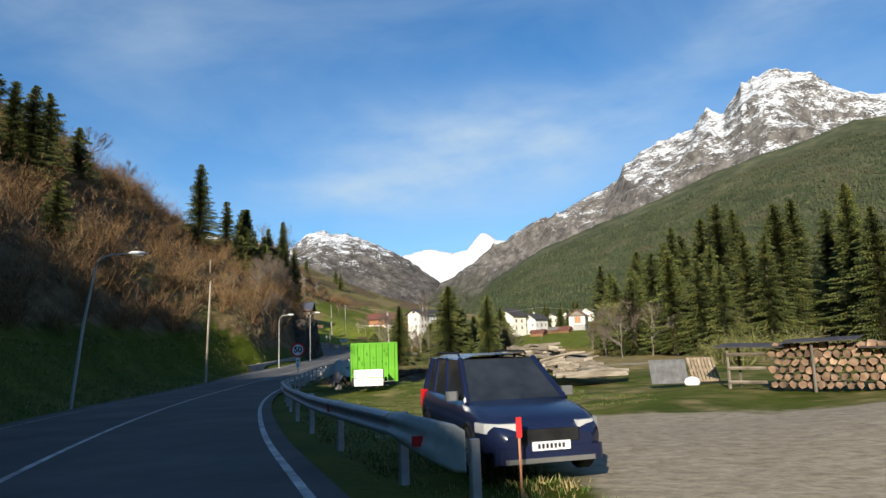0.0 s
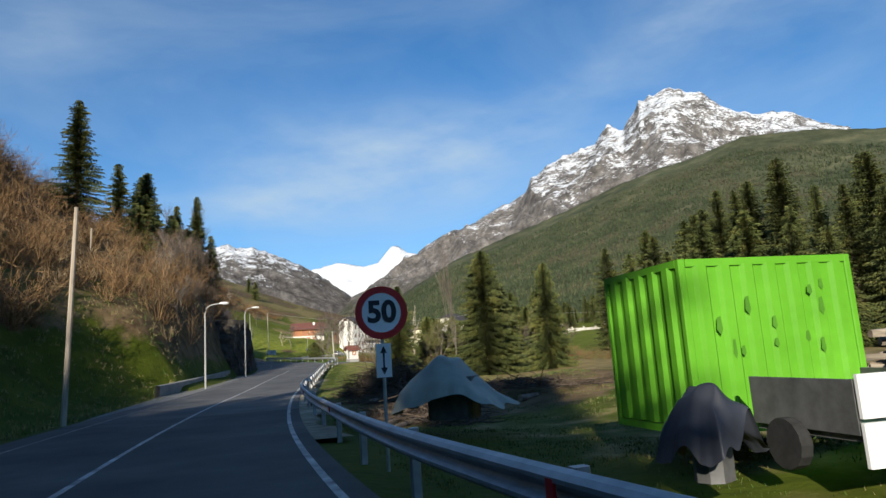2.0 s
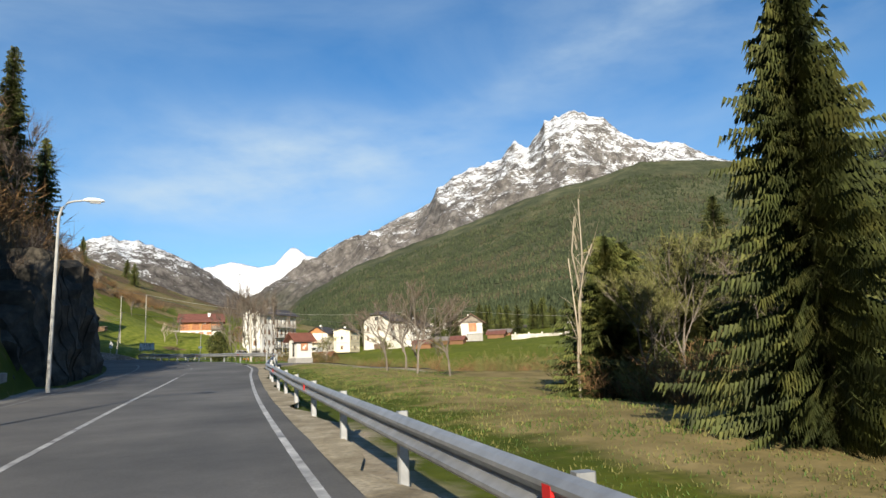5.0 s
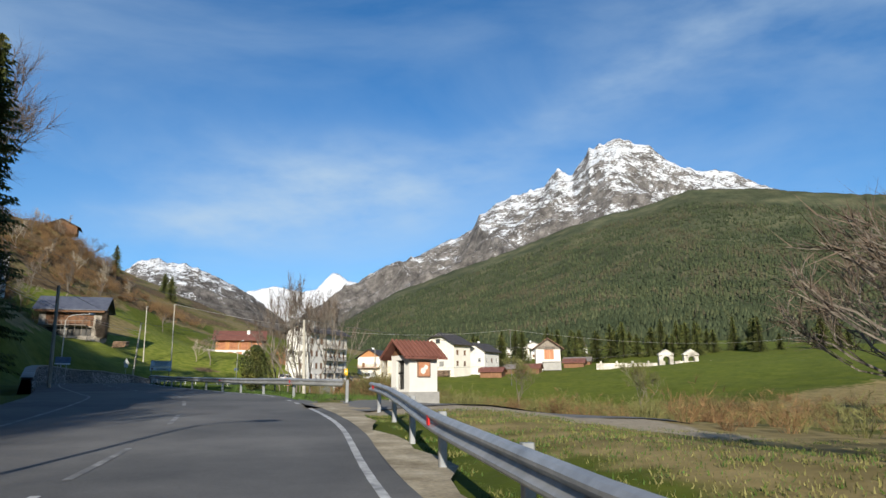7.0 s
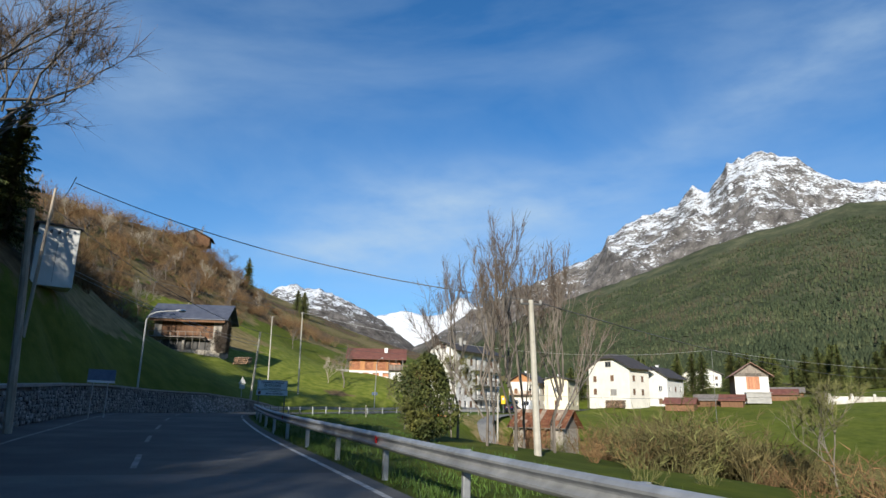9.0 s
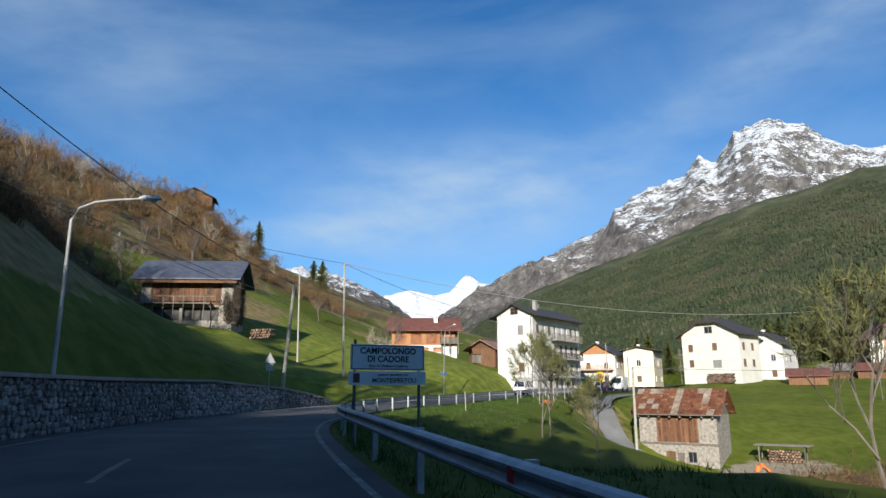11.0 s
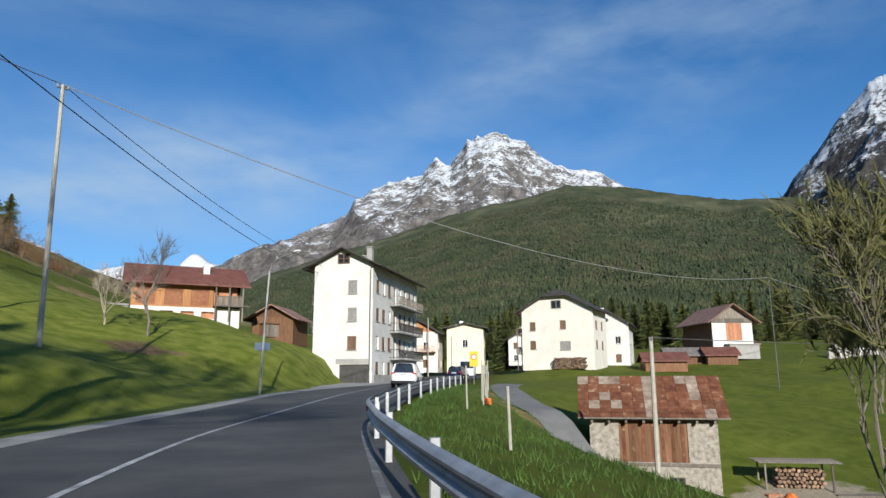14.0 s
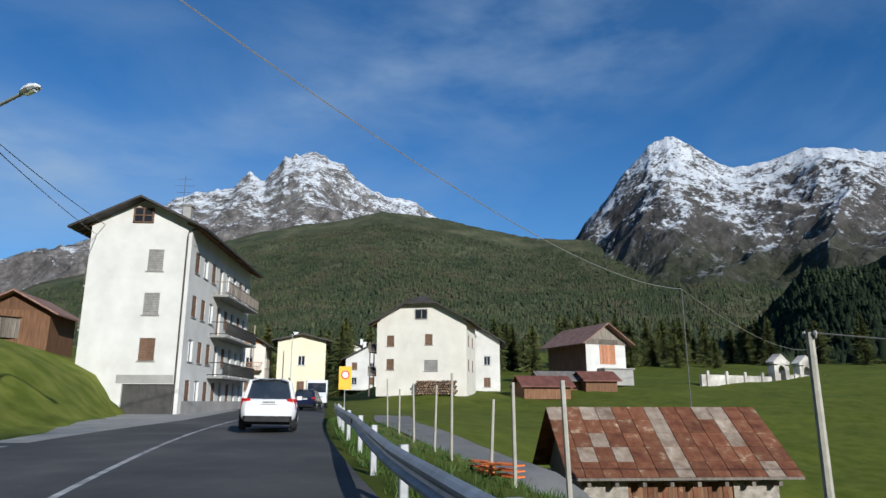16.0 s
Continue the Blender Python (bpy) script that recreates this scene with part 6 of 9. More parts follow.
def simple_house(m, w, d, e, r, wall_mat, roof_mat, label, rows=(), cols=(2, 3), name="house", over=0.8, shutter=SHUTTER_BROWN, wood_from=None, bal=False, chim=True, win=(0.9, 1.25), left_mat=None):
    """A small house: gable front along x, ridge along y, windows in rows."""
    h = thing(name, m, label, "house")
    sides = [Wall(h, (0, 0, 0), (1, 0), w, e, wall_mat), Wall(h, (w, 0, 0), (0, 1), d, e, wall_mat), Wall(h, (w, d, 0), (-1, 0), w, e, wall_mat), Wall(h, (0, d, 0), (0, -1), d, e, left_mat or wall_mat)]
    for i, s in enumerate(sides):
        n = cols[0] if i in (0, 2) else cols[1]
        for v in rows:
            for k in range(n):
                s.window(s.w * (k + 0.5) / n - win[0] / 2, v, *win, shutter if (k + i + int(v)) % 2 else None)
        s.build()
    for y in (0, d):
        gable(h, y, w, e, r, wood_from or wall_mat)
    roof_pair(h, w, d, e - 0.02, r, over, over, roof_mat, 0.16)
    if bal:
        for v in rows[1:]:
            balcony(h, sides[0], 0.3, v - 0.35, w - 0.6, 1.1, ORANGE_WOOD, 0.18, 0.95, WOOD)
    if chim:
        c = Mesh()
        c.box((w * 0.3, d * 0.55, e + r * 0.3), (w * 0.3 + 0.55, d * 0.55 + 0.55, e + r + 0.7)), c.box((w * 0.3 - 0.08, d * 0.55 - 0.08, e + r + 0.7), (w * 0.3 + 0.63, d * 0.55 + 0.63, e + r + 0.8))
        part("chimney", c, WHITE_PAINT, h)
    return h, sides


simple_house(facing(33.5, 296, 4.6, 6, -6), 7, 9, 7.2, 2.2, PLASTER, DARK_ROOF, "white house with timber upper floor behind the farmhouse", (0.9, 3.8), (2, 3))
simple_house(facing(4, 308, 4.0, 8, -5), 7.5, 9, 6.5, 2.2, CREAM, DARK_ROOF, "house with orange timber balconies and dark roof", (0.8, 3.6), (2, 3), bal=True, wood_from=ORANGE_WOOD)
simple_house(facing(12.5, 305, 3.8, 6.0, -3.5), 6, 9, 7.4, 0.7, YELLOW_PLASTER, DARK_ROOF, "pale yellow plastered house with low roof", (1.0, 4.2), (1, 3))
simple_house(facing(36, 325, 5.5, 8, -6), 9, 9, 5.4, 2.4, PLASTER, DARK_ROOF, "dark-roofed house behind the village street", (0.9, 3.4), (3, 3))
for k, (x, y, l) in enumerate([(36, 283.5, 6), (44, 288, 5.5), (66, 296, 6), (70, 300, 8), (47, 284, 4.5)]):
    simple_house(facing(x + 4, y - 3, ground_z(x, y) - 0.1, 5, 8), 4.5, l, 1.7, 1.1, WOOD, GREY_ROOF if k % 2 else RED_ROOF, "low dark timber shed with shallow roof", (), name="shed", over=0.5, chim=False)

# barn house with the red shutter
H4 = facing(52.5, 287.0, 5.9, 6.2, -2.2)
h4, walls4 = simple_house(H4, 7.0, 10.5, 6.6, 2.4, PLASTER, PALE_RED_ROOF, "white barn house with timber gable and red door", (), name="barn_house", over=1.1, chim=False, wood_from=OLD_WOOD, left_mat=WOOD)
red = Mesh()
red.box((2.4, -0.06, 3.1), (5.1, -0.02, 5.9))
loft = part("loft_door", red, BRICK, h4, "faded red boarded loft door")
for k in range(8):
    red = Mesh()
    red.box((2.4 + 0.34 * k, -0.09, 3.1), (2.4 + 0.34 * k + 0.32, -0.064, 5.9))
    part("board", red, BRICK, loft)
boards = Mesh()
for k in range(25):
    boards.box((0.02 + 0.295 * k, -0.08, 5.95), (0.02 + 0.295 * k + 0.28, -0.02, 6.7))
part("cladding", boards, OLD_WOOD, h4, "grey boards over the loft")
lean = Mesh()
lean.box((1.8, -1.8, 2.3), (7.2, 0, 2.45)), lean.box((2.0, -1.6, 0), (7.0, -0.1, 2.3))
part("porch", lean, GREY_PLASTER, h4)
st = Mesh()
for k in range(9):
    st.box((-1.6, -0.5 + 0.28 * k, 0.0), (-0.6, -0.22 + 0.28 * k, 0.22 * (k + 1)))
part("steps", st, CONCRETE, h4)

# brick-fronted hay house on the slope
HR_ = facing(-34.6, 286.2, 9.6, 12, 0.4)
hay = thing("hay_house", HR_, "brick-fronted hay house with red-brown roof on the slope", "house")
base = Wall(hay, (0, 0, 0), (1, 0), 11.6, 1.6, PLASTER)
for k in range(4):
    base.holes.append((0.8 + 2.2 * k, 0.35, 2.2 + 2.2 * k, 1.15))
base.build("base_wall")
brickw = Wall(hay, (0, -0.02, 1.6), (1, 0), 8.6, 3.0, ORANGE_WOOD, 0.2)
for u0 in (0.5, 3.4, 6.2):
    brickw.holes.append((u0, 0.2, u0 + 1.9, 2.8))
brickw.build("brick_wall", "orange plastered piers")
one = Mesh()
one.box((0, -0.14, 0), (0.20, -0.04, 0.09))
one = one.data("brick", BRICK)
for u0 in (0.5, 3.4, 6.2):
    lat = Mesh()
    for r in range(20):
        for c in range(5):
            if r < 10 and u0 < 6:
                part("brick", one, (), hay, m=Matrix.Translation((u0 + 0.01 + 0.38 * c + 0.18 * (r % 2), 0.1, 1.8 + 0.13 * r)))
            else:
                x, z = u0 + 0.01 + 0.38 * c + 0.18 * (r % 2), 1.8 + 0.13 * r
                lat.box((x, -0.04, z), (x + 0.20, 0.06, z + 0.09))
    if lat.v:
        tagged(part("brick_lattice", lat, BRICK, hay), kind="stuff")
dark = Mesh()
dark.box((0.2, 0.35, 0.2), (11.4, 0.4, 4.5))
part("inner_wall", dark, BRICK, hay)
fnd = Mesh()
fnd.box((0, 0.004, -3), (11.6, 8, -0.004))
part("foundation", fnd, PLASTER, hay)
Wall(hay, (11.6, 0, 0), (0, 1), 8, 4.6, OLD_WOOD).build()
Wall(hay, (11.6, 8, 0), (-1, 0), 11.6, 4.6, OLD_WOOD).build()
Wall(hay, (0, 8, 0), (0, -1), 8, 4.6, OLD_WOOD).build()
loggia = Mesh()
for k in range(16):
    loggia.box((8.7 + 0.19 * k, -0.9, 1.9), (8.7 + 0.19 * k + 0.16, -0.84, 2.9))
loggia.box((8.6, -0.95, 1.75), (12.6, 0.2, 1.9)), loggia.box((8.6, -0.96, 2.86), (11.8, -0.82, 2.96))
part("balcony", loggia, OLD_WOOD, hay, "grey boarded balcony")
for x in (8.7, 10.2, 11.7):
    p_ = Mesh()
    p_.box((x, -0.9, 0), (x + 0.14, -0.76, 4.4))
    part("post", p_, OLD_WOOD, hay)
# its roof, ridge along x
for sgn in (-1, 1):
    me = Mesh()
    y0, y1 = 4 + sgn * 5.0, 4
    z0, z1 = 4.0, 6.7
    q = [Vector((-0.9, y0, z0)), Vector((12.6, y0, z0)), Vector((12.6, y1, z1)), Vector((-0.9, y1, z1))]
    q = q if sgn < 0 else q[::-1]
    up = Vector((0, 0, 0.16))
    me.face([p + up for p in q]), me.face(q[::-1])
    for a, b in zip(q, q[1:] + q[:1]):
        me.face([a, b, b + up, a + up])
    part("roof", me, RED_ROOF, hay)
for x in (0.0, 11.6):
    me = Mesh()
    me.face([(x, -0.6, 4.3), (x, 8.6, 4.3), (x, 4, 6.66)]), me.face([(x - 0.06, 4, 6.66), (x - 0.06, 8.6, 4.3), (x - 0.06, -0.6, 4.3)])
    part("gable", me, WOOD, hay)
c = Mesh()
c.box((7.6, 2.0, 5.4), (8.3, 2.6, 6.7)), c.box((7.5, 1.9, 6.7), (8.4, 2.7, 6.82))
part("chimney", c, WHITE_PAINT, hay)
# ramp wall and little sheds beside it
rampw = Mesh()
rampw.box((-9, 0.5, -0.4), (-0.2, 0.9, 1.6)), rampw.box((-9.3, 0.3, 1.6), (-0.1, 1.1, 1.75))
tagged(part("ramp_wall", rampw, GREY_PLASTER, None, m=HR_ @ pose(0, 0, 0, 0, 0, 4)), "grey retaining wall of a hay ramp", "wall", kind="structure")
simple_house(facing(-20.3, 294.6, 7.4, 5, -3), 5.5, 6, 3.6, 1.5, WOOD, PALE_RED_ROOF, "small brown timber house with faded red roof behind the white house", (), name="annex", over=0.9, chim=False, wood_from=WOOD)
hutch = thing("garden_shed", on_ground(-20.5, 284, 15), "small weathered timber garden shed", "shed")
s = Mesh()
s.box((0, 0, 0), (0.23, 0.045, 1.5))
slat_ = s.data("board", OLD_WOOD)
for k in range(7):
    part("board", slat_, (), hutch, m=Matrix.Translation((0.25 * k, 0, 0.02 * (k % 2))))
s = Mesh()
s.box((0, 0.05, 0), (1.73, 1.4, 1.5)), s.box((-0.15, -0.2, 1.5), (1.9, 1.6, 1.6))
part("body", s, WOOD, hutch)

# dark barn on the left slope
BN = facing(-63.5, 249.2, 11.6, 11, 0.6)
barn = thing("barn", BN, "old barn with slate-blue roof, dark boards and white stone corner", "barn")
L, D = 11.0, 6.4
bf = Wall(barn, (0, 0, 0), (1, 0), L, 5.6, RUBBLE, 0.5)
bf.holes += [(1.2, 2.0, 9.6, 5.3), (1.2, 0.1, 4.7, 1.75), (5.1, 0.1, 9.4, 1.75)]
bf.build()
b_ = Mesh()
b_.box((0, 0, 0), (0.28, 0.06, 3.3))
b_ = b_.data("board", WOOD)
for k in range(28):
    part("board", b_, (), barn, m=pose(1.2 + 0.3 * k, 0.10 + 0.02 * (k % 2), 2.0))
b_ = Mesh()
b_.box((0.2, 0.45, 0.0), (10.8, 0.5, 2.3))
part("inner_wall", b_, GARAGE, barn)
Wall(barn, (L, 0, 0), (0, 1), D, 5.6, WOOD, 0.5).build()
Wall(barn, (L, D, 0), (-1, 0), L, 5.6, OLD_WOOD).build()
Wall(barn, (0, D, 0), (0, -1), D, 5.6, OLD_WOOD).build()
for sgn in (-1, 1):
    me = Mesh()
    y0, y1 = D / 2 + sgn * (D / 2 + 1.3), D / 2
    z0, z1 = 5.0, 8.0
    q = [Vector((-1.0, y0, z0)), Vector((L + 1.1, y0, z0)), Vector((L + 1.1, y1, z1)), Vector((-1.0, y1, z1))]
    q = q if sgn < 0 else q[::-1]
    up = Vector((0, 0, 0.16))
    me.face([p + up for p in q]), me.face(q[::-1])
    for a, b in zip(q, q[1:] + q[:1]):
        me.face([a, b, b + up, a + up])
    part("roof", me, BLUE_ROOF, barn)
fnd = Mesh()
fnd.box((0, 0.004, -4), (L, D, -0.004))
part("foundation", fnd, RUBBLE, barn)
fas = Mesh()
fas.box((-0.6, -1.1, 4.6), (L + 0.6, -1.0, 5.05))
part("fascia", fas, WOOD, barn)
for x in (0.0, L):
    me = Mesh()
    me.face([(x, 0, 5.5), (x, D, 5.5), (x, D / 2, 7.95)]), me.face([(x - 0.06, D / 2, 7.95), (x - 0.06, D, 5.5), (x - 0.06, 0, 5.5)])
    part("gable", me, OLD_WOOD, barn)
bal = Mesh()
bal.box((-0.6, -1.1, 2.05), (8.6, 0, 2.2)), bal.box((-0.6, -1.12, 2.9), (9.2, -1.04, 3.0))
for k in range(8):
    bal.box((-0.6 + 1.2 * k, -1.12, 0.2), (-0.5 + 1.2 * k, -1.02, 3.0))
part("gallery", bal, OLD_WOOD, barn)
def creeper(m, w, h, depth, label, seed, count=2600):
    """Leafless creeper against a wall: stems fanning up, with fine twigs."""
    r = np.random.default_rng(seed)
    t = thing("creeper", m, label, "climber")
    stems = Mesh()
    for k in range(9):
        x = w * (k + 0.5) / 9
        pts = [Vector((x * 0.6 + w * 0.2, -0.05, -0.3))]
        for j in range(1, 7):
            pts.append(Vector((x + 0.25 * r.normal() * j / 6, -0.08 - 0.5 * depth * r.random(), h * (0.55 + 0.45 * r.random()) * j / 6)))
        stems.tube(pts, [0.07, 0.06, 0.05, 0.04, 0.03, 0.02, 0.01], 4)
    part("stems", stems, TREE_BARK, t)
    u = r.random((count, 3))
    top = h * (0.72 + 0.28 * np.sin(u[:, 0] * 5 + seed))
    st_ = np.stack([w * u[:, 0], -depth * u[:, 1], top * u[:, 2] ** 0.8], 1)
    v = blades(r, st_, r.normal(size=(count, 3)) * 0.7, np.full(count, 0.34), np.full(count, 0.022))
    tagged(part("ivy_stem", array_mesh("ivy_stem", v, np.arange(len(v)).reshape(-1, 3), TREE_TWIG), (), t), kind="stuff")


creeper(BN @ pose(10.1, 0.0, 0.0), 1.9, 5.2, 0.7, "dark leafless creeper grown over the barn's corner", 3)
creeper(BN @ pose(11.0, 0.4, 0.0, 0, 0, 90), 4.2, 4.6, 0.7, "dark leafless creeper on the barn's gable side", 4)
woodpile(on_ground(-50.5, 251, -25), 3.2, 1.1, 1.0, 0.17, "heap of logs beside the barn", 5, 60)
simple_house(facing(-93, 333, 50.5, 8, 1.5), 9, 5, 2.4, 2.2, WOOD, DARK_ROOF, "dark timber hut high on the hill's edge", (), name="mountain_hut", over=1.0, chim=False)
# white transformer tower in the shade of the slope
tw = thing("transformer_tower", on_ground(-50.7, 193.8, 35, -0.2), "narrow white transformer tower with a flat roof", "tower")
s = Mesh()
s.box((-1.55, -1.4, 0), (1.55, 1.4, 5.1), bevel=0.04)
part("tower_wall", s, PLASTER, tw)
s = Mesh()
s.box((-1.75, -1.6, 5.1), (1.75, 1.6, 5.24))
part("roof", s, DARK_ROOF, tw)
s = Mesh()
s.box((-0.02, -1.43, 0.3), (0.02, -1.4, 3.6))
part("conduit", s, SHUTTER_GREY, tw)
for x in (-0.6, 0, 0.6):
    s = Mesh()
    s.tube([(x, -1.38, 4.5), (x, -1.65, 4.6), (x, -1.7, 4.4)], [0.11, 0.10, 0.08], 6)
    part("insulator", s, DARK_STEEL, tw)

# stone hut with the rusty roof
HT = facing(-3.9, 246.6, -5.7, 8.0, -6.2)
hut = thing("stone_hut", HT, "rubble stone hut with boarded loft and rusty sheet roof", "hut")
W_, D_, E_ = 8.6, 5.6, 6.1
hf = Wall(hut, (0, 0, 0), (1, 0), W_, E_, RUBBLE, 0.45)
hf.holes += [(2.0, 3.1, 6.6, 5.9)]
hf.door(2.9, 1.05, 2.1, WOOD, boards=4)
hf.door(4.15, 0.75, 2.0, OLD_WOOD, name="side_door", boards=3)
hf.window(5.3, 0.95, 0.95, 1.2, sill=False, frame_mat=OLD_WOOD)
hf.window(0.9, 1.3, 0.5, 0.7, sill=False, frame_mat=OLD_WOOD)
hf.build()
beam = Mesh()
beam.box((0, -0.08, 2.85), (W_, 0.0, 3.06))
part("beam", beam, OLD_WOOD, hut)
bd = Mesh()
bd.box((0, 0, 0), (0.21, 0.05, 2.8))
rusty = bd.data("board", RUST)
bd = bd.data("board", WOOD)
for k in range(21):
    part("board", rusty if k % 3 == 1 else bd, (), hut, m=Matrix.Translation((2.0 + 0.219 * k, 0.08 + 0.03 * (k * 7 % 3 == 0), 3.1 + 0.02 * (k % 2))))
Wall(hut, (W_, 0, 0), (0, 1), D_, E_, RUBBLE, 0.45).build()
Wall(hut, (W_, D_, 0), (-1, 0), W_, E_, OLD_WOOD).build()
Wall(hut, (0, D_, 0), (0, -1), D_, E_, OLD_WOOD).build()
for x in (0.0, W_):
    me = Mesh()
    me.face([(x, 0, E_), (x, D_, E_), (x, D_ / 2, 8.6)]), me.face([(x - 0.06, D_ / 2, 8.6), (x - 0.06, D_, E_), (x - 0.06, 0, E_)])
    part("gable", me, OLD_WOOD, hut)
# sheets of the roof, ridge along x
ridge_y, ridge_z, eave_y, eave_z = 2.8, 8.95, -0.75, 6.15
run, drop = ridge_y - eave_y, ridge_z - eave_z
deck = Mesh()
q = [Vector((-0.75, eave_y, eave_z)), Vector((W_ + 0.75, eave_y, eave_z)), Vector((W_ + 0.75, ridge_y, ridge_z)), Vector((-0.75, ridge_y, ridge_z))]
deck.face(q), deck.face([p - Vector((0, 0, 0.1)) for p in q[::-1]])
for a, b in zip(q, q[1:] + q[:1]):
    deck.face([a - Vector((0, 0, 0.1)), b - Vector((0, 0, 0.1)), b, a])
part("roof_deck", deck, OLD_WOOD, hut)
back_ = Mesh()
q = [Vector((W_ + 0.75, 2 * ridge_y - eave_y, eave_z)), Vector((-0.75, 2 * ridge_y - eave_y, eave_z)), Vector((-0.75, ridge_y, ridge_z + 0.03)), Vector((W_ + 0.75, ridge_y, ridge_z + 0.03))]
back_.face(q), back_.face([p - Vector((0, 0, 0.1)) for p in q[::-1]])
part("roof_back", back_, RUST, hut)
cols_, rows_ = 13, 5
sw, sh_ = (W_ + 1.5) / cols_, 1.0 / rows_
sheet = Mesh()
lenr = math.hypot(run, drop) / rows_
sheet.face([(0, 0, 0.02), (sw * 0.995, 0, 0.02), (sw * 0.995, lenr * 1.02, 0.008), (0, lenr * 1.02, 0.008)])
sheet.face([(0, 0, 0), (sw * 0.995, 0, 0), (sw * 0.995, 0, 0.02), (0, 0, 0.02)])
sheet.tube([(0, 0, 0.03), (0, lenr, 0.02)], [0.022, 0.022], 4)
rust_sheet, bare_sheet = sheet.data("roof_sheet", RUST), sheet.data("roof_sheet", BARE_SHEET)
pitch = math.degrees(math.atan2(drop, run))
rr = random.Random(21)
for i in range(cols_):
    for j in range(rows_):
        bare = i == 6 or i == 10 and j > 1 or (i, j) in ((2, 4), (3, 4), (9, 4), (3, 1), (11, 0), (0, 4), (1, 1)) or rr.random() < 0.03
        s = j / rows_
        part("roof_sheet", bare_sheet if bare else rust_sheet, (), hut, m=pose(-0.75 + sw * i, eave_y + run * s, eave_z + drop * s + 0.012 + 0.004 * (i % 2), pitch, 0, 0))
for k in range(8):
    r_ = Mesh()
    r_.box((0.1 + 1.17 * k, -0.6, E_ - 0.32), (0.26 + 1.17 * k, 0.3, E_ - 0.14))
    part("rafter_end", r_, OLD_WOOD, hut)
lt = Mesh()
lt.face([(-2.9, 0.4, 3.2), (-0.05, 0.4, 3.7), (-0.05, 5.2, 3.9), (-2.9, 5.2, 3.4)]), lt.face([(-2.9, 5.2, 3.3), (-0.05, 5.2, 3.8), (-0.05, 0.4, 3.6), (-2.9, 0.4, 3.1)]), lt.face([(-2.9, 0.4, 3.1), (-0.05, 0.4, 3.6), (-0.05, 0.4, 3.7), (-2.9, 0.4, 3.2)])
part("lean_to_roof", lt, DARK_STEEL, hut, "grey sheet roof of a lean-to")
for x, y in ((-2.8, 0.6), (-1.4, 0.6), (-2.8, 5.0)):
    lt = Mesh()
    lt.box((x - 0.07, y - 0.07, -0.5), (x + 0.07, y + 0.07, 3.3))
    part("post", lt, OLD_WOOD, hut)
for k in range(10):
    lt = Mesh()
    lt.box((-2.75 + 0.27 * k, 4.0, -0.4), (-2.5 + 0.27 * k, 4.05, 3.2))
    part("board", lt, WOOD, hut)
woodpile(on_ground(8.2, 241.5, -35), 3.4, 1.4, 1.0, 0.15, "stack of firewood under planks by the hut", 9, 130)
ws_ = thing("wood_shelter", on_ground(7.6, 241.9, -35), "low plank roof on posts over firewood by the hut", "shelter")
for x in (0.0, 4.4):
    for y in (-0.4, 1.5):
        s = Mesh()
        s.box((x - 0.06, y - 0.06, -0.4), (x + 0.06, y + 0.06, 1.75))
        part("post", s, OLD_WOOD, ws_)
for k in range(8):
    s = Mesh()
    s.box((-0.5, -0.75 + 0.33 * k, 1.78 + 0.03 * (k % 2)), (5.0 + 0.25 * math.sin(3 * k), -0.45 + 0.33 * k, 1.82 + 0.03 * (k % 2)))
    part("plank", s, OLD_WOOD, ws_)
bp_ = thing("brick_stack", on_ground(6.3, 240.6, -20), "small stack of orange bricks beside the hut", "bricks")
one_ = Mesh()
one_.box((0, 0, 0), (0.24, 0.11, 0.07))
one_ = one_.data("brick", BRICK)
for k in range(36):
    part("brick", one_, (), bp_, m=pose(0.26 * (k % 4), 0.13 * (k // 4 % 3), 0.075 * (k // 12)))
plank = thing("plank_heap", on_ground(10.5, 238.5, -30), "flat heap of weathered planks on the grass", "planks")
for k in range(12):
    s = Mesh()
    s.box((0, 0.22 * (k % 6), 0.06 * (k // 6)), (3.6 - 0.1 * (k % 4), 0.22 * (k % 6) + 0.2, 0.06 * (k // 6) + 0.05))
    part("plank", s, OLD_WOOD, plank)

# cemetery wall with its gate
cem = thing("cemetery_wall", facing(66, 276.5, ground_z(80, 273) - 0.2, 62, -12), "low pale cemetery wall with a pointed gateway", "wall")
s = Mesh()
s.box((0, 0, -1), (17, 0.4, 1.2)), s.box((22, 0, -1), (62, 0.4, 1.5)), s.box((21.9, -0.1, 1.5), (62, 0.5, 1.62))
part("wall", s, WEATHERED, cem)
for x0 in (17.5, 24.5):
    gt = Mesh()
    gt.box((x0, -0.3, -1), (x0 + 1.1, 0.9, 3.0)), gt.box((x0 + 2.9, -0.3, -1), (x0 + 4.0, 0.9, 3.0)), gt.box((x0 - 0.15, -0.4, 3.2), (x0 + 4.15, 1.0, 3.5))
    arch = [(x0 + 2.0 + 0.92 * math.cos(a), 2.1 + 0.92 * math.sin(a)) for a in [math.pi * k / 10 for k in range(11)]]
    for (xa, za), (xb, zb) in zip(arch, arch[1:]):
        gt.prism([(xb, zb), (xa, za), (xa, 3.2), (xb, 3.2)], -0.9, 0.3, Matrix(((1, 0, 0, 0), (0, 0, -1, 0), (0, 1, 0, 0), (0, 0, 0, 1))))
    gt.prism([(x0 - 0.3, 3.5), (x0 + 4.3, 3.5), (x0 + 2.0, 4.9)], -1.0, 0.4, Matrix(((1, 0, 0, 0), (0, 0, -1, 0), (0, 1, 0, 0), (0, 0, 0, 1))))
    part("gateway", gt, WEATHERED, cem)
